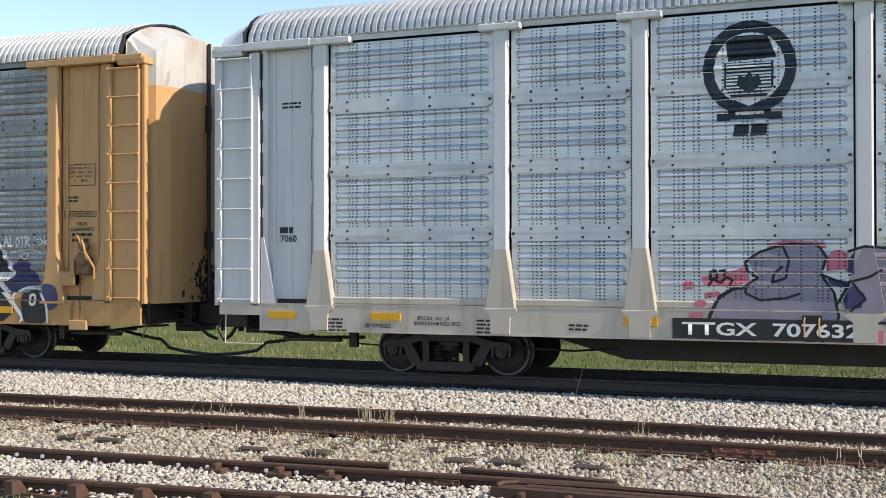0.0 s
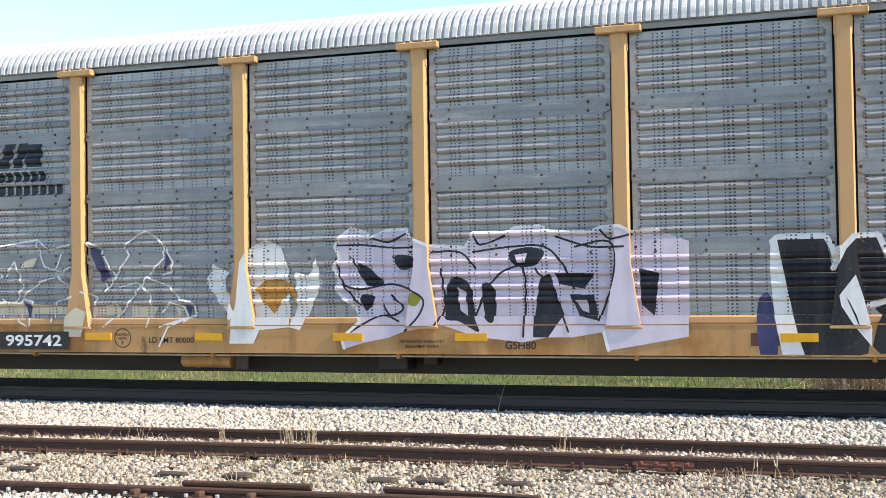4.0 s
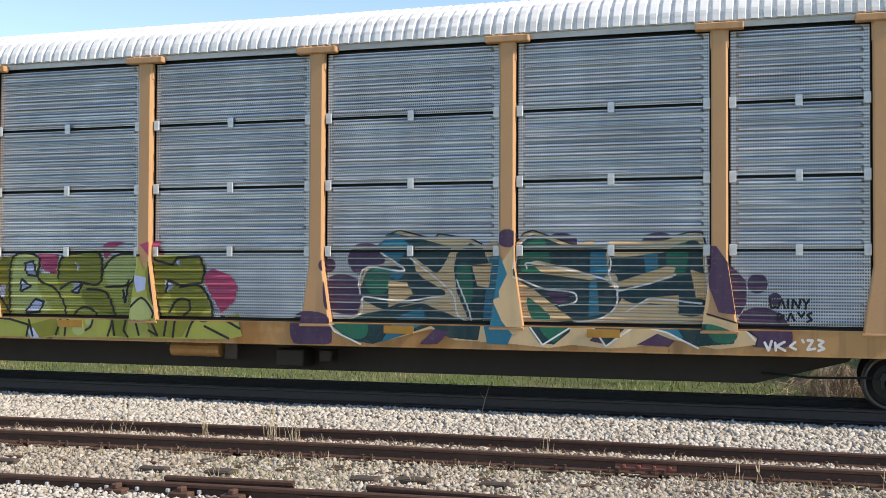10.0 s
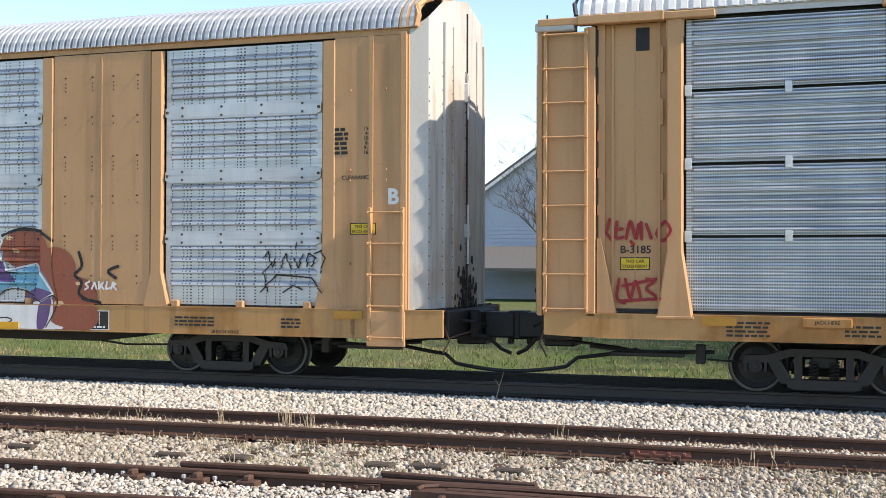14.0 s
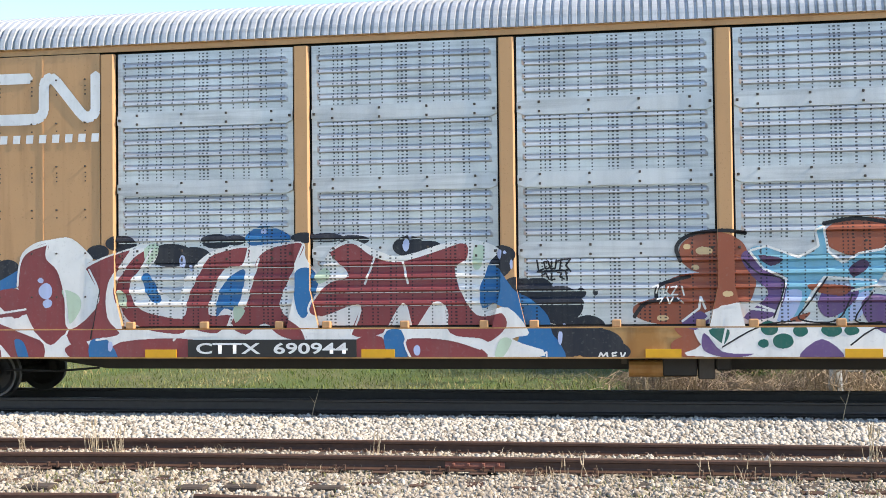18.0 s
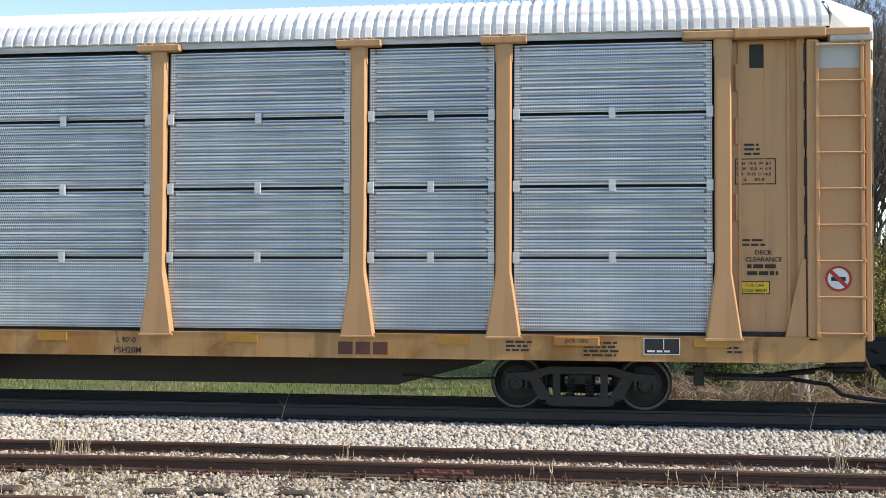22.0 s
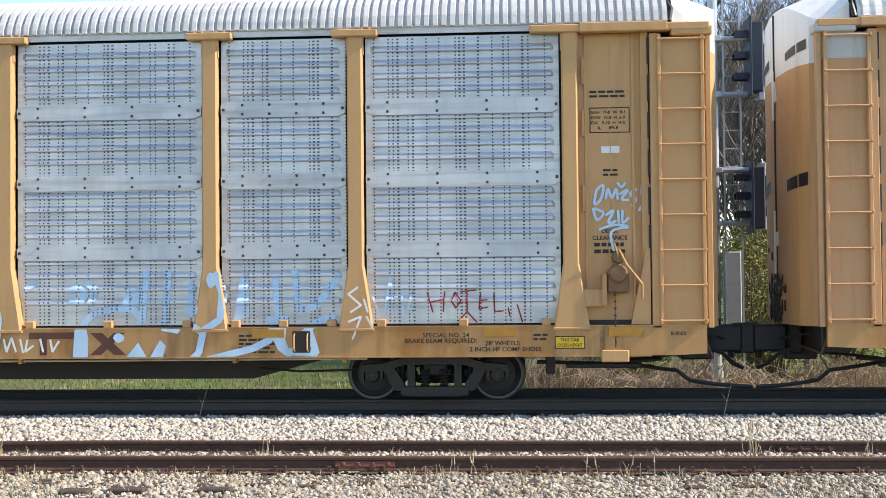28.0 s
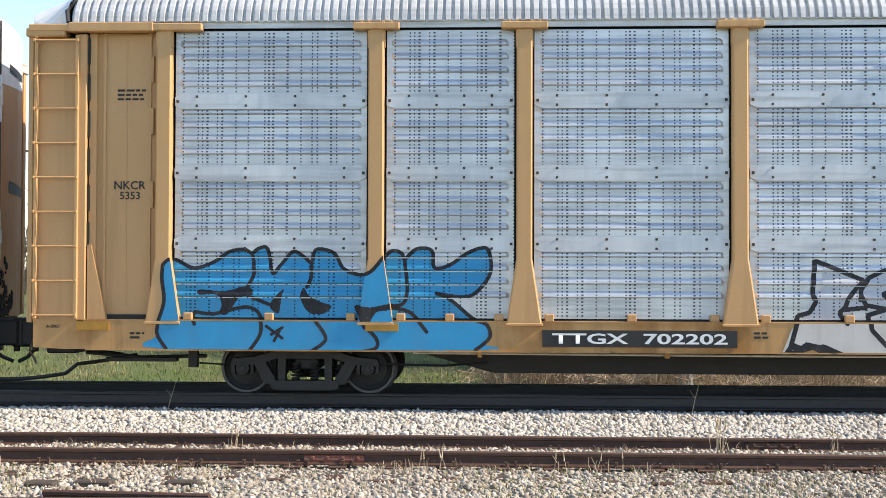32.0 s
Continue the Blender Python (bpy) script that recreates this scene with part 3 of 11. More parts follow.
for i in range(420):
    cx, cy = rng.uniform(-15, 8), rng.choice([-5.25, -5.1, -3.85, -4.3, -6.2, -5.6])
    cy += rng.normal(0, 0.14) + (0.06 * (cx + 5) if cx < -5 else 0)
    for k in range(rng.integers(5, 16)):
        spots.append((cx + rng.normal(0, 0.10), cy + rng.normal(0, 0.05), ground_height(cy), rng.uniform(0.04, 0.15), rng.uniform(0.3, 0.9), rng.uniform(0.005, 0.010)))
blades("dry_weeds", "short dry straw weeds along the siding", spots, STRAW)
spots = []
for i in range(9500):
    x, y = rng.uniform(-16, 8), rng.normal(-6.0, 0.8)
    if math.sin(0.9 * x) + math.sin(2.3 * x + 1.0) + rng.normal(0, 0.6) > 0.2:
        spots.append((x, y, ground_height(y), rng.uniform(0.03, 0.09), rng.uniform(0.4, 1.0), rng.uniform(0.006, 0.012)))
for i in range(1500):
    x, y = rng.uniform(-11, -3), rng.normal(-9.7, 0.35)
    spots.append((x, y, ground_height(y), rng.uniform(0.04, 0.12), rng.uniform(0.4, 1.0), rng.uniform(0.01, 0.02)))
blades("low_yard_weeds", "low faded weeds growing through gravel", spots, LOW)


def straw_clump(x, y, h, n, spread):
    """One upright tuft of dead grass stalks."""
    s = Shape()
    z = ground_height(y)
    for i in range(n):
        a, b = rng.normal(0, spread), rng.normal(0, spread * 0.6)
        top = h * rng.uniform(0.6, 1.0)
        lx, ly = rng.normal(0, 0.035), rng.normal(0, 0.03)
        s.tube([(x + a, y + b, z), (x + a + lx * 0.4, y + b + ly, z + top * 0.6), (x + a + lx, y + b + ly, z + top)], 0.0035, 4, 0.0018)
        if top > 0.8 * h:
            s.tube([(x + a + lx, y + b + ly, z + top - 0.02), (x + a + lx * 1.3, y + b + ly, z + top + 0.07)], 0.008, 4, 0.002)
    return thing("straw_tuft", "upright tuft of dead straw-coloured grass stalks", "dry grass", "dead grass tufts", "stuff", s, STRAW)


for spec in ((-7.2, -3.95, 0.30, 9, 0.035), (-5.95, -4.75, 0.50, 16, 0.045), (-5.6, -4.85, 0.44, 18, 0.045), (2.36, -4.85, 0.50, 17, 0.035), (3.55, -4.78, 0.42, 6, 0.03), (-2.9, -3.9, 0.22, 7, 0.09), (-0.6, -5.3, 0.2, 12, 0.2), (1.1, -5.35, 0.22, 14, 0.25), (-8.6, -3.9, 0.2, 9, 0.2)):
    straw_clump(*spec)
for wx, h in ((-4.40, 0.40), (2.68, 0.44)):
    s = Shape()
    z = ground_height(-1.25)
    s.tube([(wx, -1.25, z), (wx + 0.05, -1.24, z + h * 0.5), (wx + 0.11, -1.23, z + h)], 0.006, 4, 0.003)
    s.tube([(wx + 0.05, -1.24, z + h * 0.5), (wx - 0.02, -1.25, z + h * 0.75)], 0.004, 4, 0.002)
    thing("dry_stalk", "single dead weed stalk beside the rail", "dry grass", "dead weed stalks", "", s, STRAW)


# ---- railcars ----
POSTS = (-11.96, -9.09, -7.11, -4.265, -1.42, 1.42, 4.265, 7.11, 9.09, 11.96)
PANEL_Y, BAND_Y, POST_Y, SILL_Y = -1.40, -1.436, -1.52, -1.50
LEVELS = (4.945, 3.99, 3.02, 2.07, 1.075)        # top of the sheets, the three splices, their foot
ROOF = [(-1.44, 5.06), (-1.41, 5.20), (-1.30, 5.37), (-1.08, 5.52), (-0.72, 5.65), (-0.3, 5.72), (0, 5.74)]
ROOF += [(-y, z) for y, z in reversed(ROOF[:-1])]


def roof_at(y):
    return float(np.interp(y, [p[0] for p in ROOF], [p[1] for p in ROOF]))


SEAM = 0.044        # the open gap between the sheets of the finely punched kind
RIDGE = {"ridge": 0.056, "flush": 0.040, "low": 0.026, "mild": 0.036}      # how far the ridges of each kind of sheet stand out


def profile(style, height):
    """The outline of one sheet from its top (0) down: (z, proud)."""
    out = [(0, 0)]
    if style == "fine":
        n = 7
        for k in range(n):
            c = -(height / n) * (k + 0.5)
            d = (0.040, 0.030, 0.044, 0.034, 0.046, 0.028, 0.040)[k]
            out += [(c + 0.056, 0), (c + 0.018, 0.9 * d), (c - 0.012, d), (c - 0.020, -0.004), (c - 0.026, -0.032), (c - 0.044, -0.032), (c - 0.052, 0.0)]
    elif style == "shallow":
        n = 9
        for k in range(n):
            c = -(height / n) * (k + 0.5)
            d = 0.014 if k % 2 else 0.020
            out += [(c + 0.040, 0), (c + 0.012, d), (c - 0.010, d), (c - 0.018, -0.012), (c - 0.030, -0.012), (c - 0.036, 0)]
    else:
        first, d = 0.15 if height > 0.96 else 0.19, RIDGE[style]
        for k in range(4):
            c = -(first + 0.18 * k)
            if style == "ridge":
                out += [(c + 0.075, 0), (c + 0.036, 0.78 * d), (c + 0.010, d), (c - 0.016, 0.8 * d), (c - 0.042, 0.1 * d), (c - 0.050, -0.012), (c - 0.058, 0.0)]
                continue
            out += [(c + 0.066, 0), (c + 0.022, 0.86 * d), (c - 0.010, d), (c - 0.026, 0.1 * d), (c - 0.034, -0.012), (c - 0.042, -0.012), (c - 0.048, 0.0)]
    out.append((-height, 0))
    return out


SHEETS = {}


def sheet_mesh(style, width, height, material):
    """One pressed sheet, its ridges tapering out before the posts."""
    key = (style, round(width, 2), round(height, 2), material)
    if key not in SHEETS:
        s = Shape()
        prof = profile(style, height)
        xs = [0, 0.07, 0.11, width - 0.11, width - 0.07, width]
        scale = [0, 0, 1, 1, 0, 0]
        m = len(xs)
        s.add([(x, -k * d, z) for z, d in prof for x, k in zip(xs, scale)], [(j * m + i, (j + 1) * m + i, (j + 1) * m + i + 1, j * m + i + 1) for j in range(len(prof) - 1) for i in range(m - 1)])
        s.box((0, 0.002, -height), (width, 0.012, 0))
        SHEETS[key] = s.mesh("panel", material)
    return SHEETS[key]


def band_mesh(width, material):
    key = ("band", round(width, 2), material)
    if key not in SHEETS:
        s = Shape()
        w = width
        s.prism([(0, -0.06), (0.09, -0.105), (w - 0.09, -0.105), (w, -0.06), (w, 0.06), (w - 0.09, 0.105), (0.09, 0.105), (0, 0.06)], -0.03, 0.0)
        s.now = 1
        for i in range(4):
            for zz in (-0.06, 0.065):
                x = 0.3 + (w - 0.6) * i / 3
                s.box((x - 0.016, -0.048, zz - 0.016), (x + 0.016, -0.03, zz + 0.016), 0.005)
        for x in (0.04, w - 0.04):
            s.box((x - 0.018, -0.055, -0.018), (x + 0.018, -0.03, 0.018), 0.005)
        SHEETS[key] = s.mesh("splice_band", material, "bolt")
    return SHEETS[key]


def post_mesh(material, slim=False):
    """A side post with its flared foot; its right flank catches the sun."""
    key = ("post", material, slim)
    if key not in SHEETS:
        s = Shape()
        h = 0.105
        fl = 1.55 if slim else 1.85
        pr = 0.075 if slim else 0.12
        c = 0.022
        for k, rings in ((0, ((fl, h, pr), (4.94, h, pr))), (1, ((1.0, 0.235, pr + 0.005), (fl, h + 0.004, pr + 0.005)))):
            s.now = k
            ring = [[(-w, 0, z), (-w, -d + c, z), (-w + c, -d, z), (w - c, -d, z), (w, -d + c, z), (w, 0, z)] for z, w, d in rings]
            s.add(ring[0] + ring[1], [(q, q + 1, q + 7, q + 6) for q in range(5)] + [(5, 4, 3, 2, 1, 0), (6, 7, 8, 9, 10, 11), (0, 6, 11, 5)])
        s.box((-0.245, -pr - 0.012, 0.985), (0.245, -0.02, 1.02), 0.006)
        s.now = 0
        if not slim:
            s.box((-h - 0.012, -0.1, 4.7), (h + 0.012, -0.04, 4.94))
        SHEETS[key] = s.mesh("post", material, "beige" if material == "grey_paint" else material)
    return SHEETS[key]


def roof_mesh(material):
    key = ("roof", material)
    if key not in SHEETS:
        xs, hs, x = [], [], -13.25
        k = 1.0 if material == "roof_white" else 0.72
        while x < 13.2:
            xs += [x, x + 0.046 * k, x + 0.062 * k, x + 0.147 * k]
            hs += [0, 0, 0.046, 0.046]
            x += 0.163 * k
        xs.append(x)
        hs.append(0)
        s = Shape()
        m = len(ROOF)
        verts = []
        for x, h in zip(xs, hs):
            for i, (y, z) in enumerate(ROOF):
                a, b = Vector(ROOF[max(i - 1, 0)]), Vector(ROOF[min(i + 1, m - 1)])
                d = (b - a).normalized()
                verts.append((x, y - d.y * h, z + d.x * h))
        s.add(verts, [(j * m + i, (j + 1) * m + i, (j + 1) * m + i + 1, j * m + i + 1) for j in range(len(xs) - 1) for i in range(m - 1)])
        SHEETS[key] = s.mesh("roof_sheet", material)
    return SHEETS[key]


BULGE = ((13.33, -1.36), (13.62, -1.33), (13.84, -1.24), (13.95, -1.0), (14.0, -0.72), (14.02, -0.3), (14.02, 0.0))


def bulge_x(y, bulge=BULGE):
    """How far out the end doors stand at a distance from the middle."""
    return float(np.interp(-abs(y), [p[1] for p in bulge], [p[0] for p in bulge]))


def end_door(side, half, low, high, split, car, bulge=BULGE, bottom=1.0, top=9.0, hip=0.0):
    """Half of a car's bowed end door, to the roof's curve: lower and upper paint, and its sloping hip up to the roof."""
    s = Shape()
    pts = [(x * side, y * half) for x, y in bulge]
    for (x0, y0), (x1, y1) in zip(pts, pts[1:]):
        for a, b, k in ((bottom, split, 0), (split, None, 1)):
            s.now = k
            t0, t1 = (b, b) if b else (min(top, roof_at(y0) - 0.03 - hip), min(top, roof_at(y1) - 0.03 - hip))
            s.add([(x0, y0, a), (x1, y1, a), (x1, y1, t1), (x0, y0, t0)], [(0, 1, 2, 3)])
        if hip and top > 6:
            s.add([(x0, y0, t0), (x1, y1, t1), (13.34 * side, y1, roof_at(y1) - 0.015), (13.34 * side, y0, roof_at(y0) - 0.015)], [(0, 1, 2, 3)])
    s.now = 0
    d = part("end_door", s, (low, high), car)
    return d


def ladder(car, x0, x1, z0, z1, n, y, material, standoff=0.07):
    """Two stiles and round rungs."""
    lad = part("ladder", Shape().box((x0 - 0.022, y - standoff, z0), (x0 + 0.022, y, z1), 0.006).box((x1 - 0.022, y - standoff, z0), (x1 + 0.022, y, z1), 0.006), material, car)
    rung = SHEETS.setdefault(("rung", round(x1 - x0, 2), material), Shape().tube([(-0.02, 0, 0), (x1 - x0 + 0.02, 0, 0)], 0.013, 6).box((-0.03, -0.02, -0.02), (0.0, 0.02, 0.02), 0.006).box((x1 - x0, -0.02, -0.02), (x1 - x0 + 0.03, 0.02, 0.02), 0.006).mesh("rung", material))
    for i in range(n):
        part("rung", rung, None, lad, "", (x0, y - standoff - 0.02, z0 + 0.05 + (z1 - z0 - 0.12) * i / (n - 1)))
    return lad


def wheelset_mesh():
    if "wheelset" not in SHEETS:
        s = Shape()
        for k in (-1, 1):
            s.now = 0
            s.lathe([(0.001, 0.80 * k), (0.09, 0.80 * k), (0.10, 0.765 * k), (0.24, 0.745 * k), (0.30, 0.775 * k), (0.318, 0.80 * k)], 40)
            s.now = 1
            s.lathe([(0.318, 0.80 * k), (0.352, 0.80 * k), (0.357, 0.79 * k), (0.359, 0.70 * k), (0.385, 0.68 * k), (0.38, 0.665 * k)], 40)
            s.now = 0
            s.lathe([(0.38, 0.665 * k), (0.29, 0.665 * k), (0.22, 0.70 * k), (0.10, 0.66 * k), (0.07, 0.6 * k)], 40)
            for j in range(5):
                a = j * 2 * math.pi / 5
                s.box((0.2 * math.cos(a) - 0.02, 0.765 * k - 0.012, 0.2 * math.sin(a) - 0.02), (0.2 * math.cos(a) + 0.02, 0.765 * k + 0.012, 0.2 * math.sin(a) + 0.02))
        s.lathe([(0.07, -0.95), (0.07, 0.95)], 14)
        SHEETS["wheelset"] = s.mesh("wheelset", "cast", "tread")
    return SHEETS["wheelset"]


def truck_parts(car, x):
    """A two-axle truck: side frames, bolster, springs, bearing caps."""
    w = 0.863
    s = Shape()
    s.box((-0.17, -0.95, 0.34), (0.17, 0.95, 0.50), 0.02).box((-0.62, -0.45, 0.42), (0.62, 0.45, 0.58), 0.02)
    truck = part("truck_bolster", s, "cast", car, "", (x, 0, 0))
    if "side_frame" not in SHEETS:
        f = Shape()
        f.prism([(-w - 0.17, 0.40), (-w - 0.13, 0.50), (-w + 0.16, 0.52), (-0.42, 0.60), (0.42, 0.60), (w - 0.16, 0.52), (w + 0.13, 0.50), (w + 0.17, 0.40), (w + 0.14, 0.40), (w - 0.2, 0.42), (0.40, 0.50), (-0.40, 0.50), (-w + 0.2, 0.42), (-w - 0.14, 0.40)], -0.08, 0.08)
        f.prism([(-0.46, 0.10), (-0.38, 0.07), (0.38, 0.07), (0.46, 0.10), (0.46, 0.20), (-0.46, 0.20)], -0.10, 0.10)
        for k in (-1, 1):
            f.prism([(0.40 * k, 0.12), (0.56 * k, 0.16), ((w - 0.16) * k, 0.42), ((w - 0.30) * k, 0.47), (0.42 * k, 0.24)], -0.07, 0.07)
            f.prism([(0.27 * k, 0.18), (0.37 * k, 0.18), (0.37 * k, 0.53), (0.27 * k, 0.53)], -0.075, 0.075)
            f.prism([((w - 0.15) * k, 0.30), ((w - 0.11) * k, 0.28), ((w - 0.11) * k, 0.44), ((w - 0.15) * k, 0.44)], -0.07, 0.07)
            f.prism([((w + 0.15) * k, 0.30), ((w + 0.11) * k, 0.28), ((w + 0.11) * k, 0.44), ((w + 0.15) * k, 0.44)], -0.07, 0.07)
        SHEETS["side_frame"] = f.mesh("side_frame", "cast")
        sp = Shape()
        pts = [(0.052 * math.cos(a), 0.052 * math.sin(a), 0.235 * a / (2 * math.pi * 5.0)) for a in np.linspace(0, 2 * math.pi * 5.0, 60)]
        sp.tube(pts, 0.016, 5)
        SHEETS["spring"] = sp.mesh("spring", "cast")
        SHEETS["bearing"] = Shape().lathe([(0.001, -0.10), (0.045, -0.10), (0.05, -0.09), (0.085, -0.085), (0.095, -0.07), (0.10, 0.06)], 16).box((-0.12, -0.06, 0.06), (0.12, 0.06, 0.12), 0.01).mesh("bearing_cap", "cast")
        SHEETS["brake_shoe"] = Shape().box((-0.03, -0.05, -0.16), (0.03, 0.05, 0.16), 0.01).box((-0.08, -0.02, -0.04), (0.08, 0.02, 0.04)).mesh("brake_shoe", "cast")
    for k in (-1, 1):
        part("side_frame", SHEETS["side_frame"], None, truck, "", (0, 0.99 * k, 0))
        for q in (-1, 1):
            part("spring", SHEETS["spring"], None, truck, "", (0.13 * q, 0.985 * k - 0.03, 0.20))
            part("bearing_cap", SHEETS["bearing"], None, truck, "", (w * q, 0.99 * k, 0.36)).rotation_euler = (0, 0, 0 if k < 0 else math.pi)
            part("brake_shoe", SHEETS["brake_shoe"], None, truck, "", (0.47 * q, 0.75 * k, 0.36))
    out = []
    for q in (-1, 1):
        out.append(part("wheelset", wheelset_mesh(), None, car, "dark steel wheelset with shiny rims", (x + w * q, 0, 0.357)))
    return out


WHEELS = []      # every wheelset, with its place on its car
TRUCK_X = 10.1


def coupler(car, side):
    s = Shape()
    s.box((13.1 * side, -0.13, 0.66), (14.05 * side, 0.13, 0.92), 0.03)
    s.box((13.95 * side, -0.20, 0.60), (14.42 * side, 0.20, 0.98), 0.03)
    s.box((14.30 * side, -0.17 * side, 0.58), (14.60 * side, 0.03 * side, 1.0), 0.02)
    s.box((13.55 * side, -0.30, 0.50), (14.0 * side, 0.30, 0.66), 0.02)
    s.tube([(13.9 * side, -0.5, 0.66), (14.1 * side, -0.42, 0.60), (14.25 * side, -0.35, 0.45), (14.4 * side, -0.3, 0.38)], 0.03, 6)
    s.tube([(13.6 * side, -0.75, 0.90), (13.95 * side, -0.72, 0.86), (14.1 * side, -0.5, 0.80)], 0.02, 6)
    s.box((13.78 * side, -0.42, 0.58), (13.95 * side, 0.42, 1.02), 0.03)
    s.tube([(14.3 * side, 0.05, 0.98), (14.3 * side, 0.05, 0.50)], 0.05, 8)
    part("coupler", s, "black", car, "black grimy coupler")
    h = Shape()
    c = -0.25
    h.tube([((12.6 + 0.17 * i) * side, -0.5 + c * 0.04 * i, 0.50 - 0.16 * math.sin(math.pi * min(i, 12) / 16) - (0.02 * i if i > 5 else 0) + 0.0) for i in range(12)], 0.028, 8)
    part("air_hose", h, "rubber", car, "drooping black rubber air hose")
    b = Shape()
    b.tube([(11.5 * side, -0.9, 0.52), (12.4 * side, -0.95, 0.50), (13.2 * side, -0.9, 0.56)], 0.03, 6)
    b.box((11.9 * side, -0.98, 0.44), (12.9 * side, -0.86, 0.50), 0.01)
    b.tube([(12.7 * side, -0.8, 0.53), (13.3 * side, -0.8, 0.60), (13.7 * side, -0.7, 0.62)], 0.022, 6)
    part("brake_pipe", b, "black", car)
    lv = Shape()
    lv.tube([(13.72 * side, -1.42, 0.82), (13.80 * side, -1.42, 0.62), (13.74 * side, -1.42, 0.52), (13.70 * side, -1.42, 0.44)], 0.014, 6)
    lv.tube([(13.74 * side, -1.42, 0.64), (13.86 * side, -0.8, 0.70), (13.95 * side, -0.25, 0.75)], 0.014, 6)
    part("cut_lever", lv, "plate", car)


def sill_step(car, side, material):
    s = Shape()
    a, b = 12.95 * side, 13.62 * side
    s.tube([(a, -1.47, 0.92), (a, -1.49, 0.42), (b, -1.49, 0.42), (b, -1.47, 0.92)], 0.014, 6)
    part("sill_step", s, material, car)


def brake_stand(car, side, paint):
    """A hand brake on the end of the car's side: box, gear case, lever and chain."""
    x = 12.52 * side
    s = Shape().box((x - 0.62, -1.50, 1.28), (x - 0.10, -1.36, 1.52), 0.02).box((x - 0.16, -1.54, 1.30), (x - 0.10, -1.36, 1.72), 0.01)
    st = part("brake_box", s, paint, car)
    g2 = Shape().lathe([(0.001, -0.10), (0.10, -0.10), (0.13, -0.05), (0.13, 0.02)], 12, (x + 0.05, -1.46, 1.72)).box((x - 0.10, -1.50, 1.46), (x + 0.2, -1.38, 1.76), 0.03)
    g2.lathe([(0.001, -0.07), (0.07, -0.07), (0.09, -0.03), (0.09, 0.02)], 10, (x + 0.06, -1.46, 1.94))
    part("gear_case", g2, "gear", st)
    lv = Shape().tube([(x + 0.06, -1.52, 2.05), (x + 0.16, -1.56, 1.84), (x + 0.36, -1.58, 1.58), (x + 0.36, -1.58, 1.40)], 0.018, 6)
    lv.tube([(x + 0.06, -1.52, 1.95), (x + 0.0, -1.57, 2.12)], 0.016, 6)
    part("brake_lever", lv, "yellow_sill", st)
    ch = Shape()
    for i in range(17):
        z = 1.50 - 0.045 * i
        if i % 2:
            ch.box((x - 0.006, -1.50, z - 0.032), (x + 0.026, -1.488, z + 0.006), 0.003)
        else:
            ch.box((x + 0.004, -1.512, z - 0.032), (x + 0.016, -1.474, z + 0.006), 0.003)
    part("brake_chain", ch, "plate", st)
    part("chain_shoe", Shape().box((x - 0.18, -1.56, 0.56), (x + 0.18, -1.50, 0.72), 0.02), paint, car)


def sill_foot(style):
    """The lower edge of a car's side sill."""
    return 0.725 if style == "fine" else 0.645


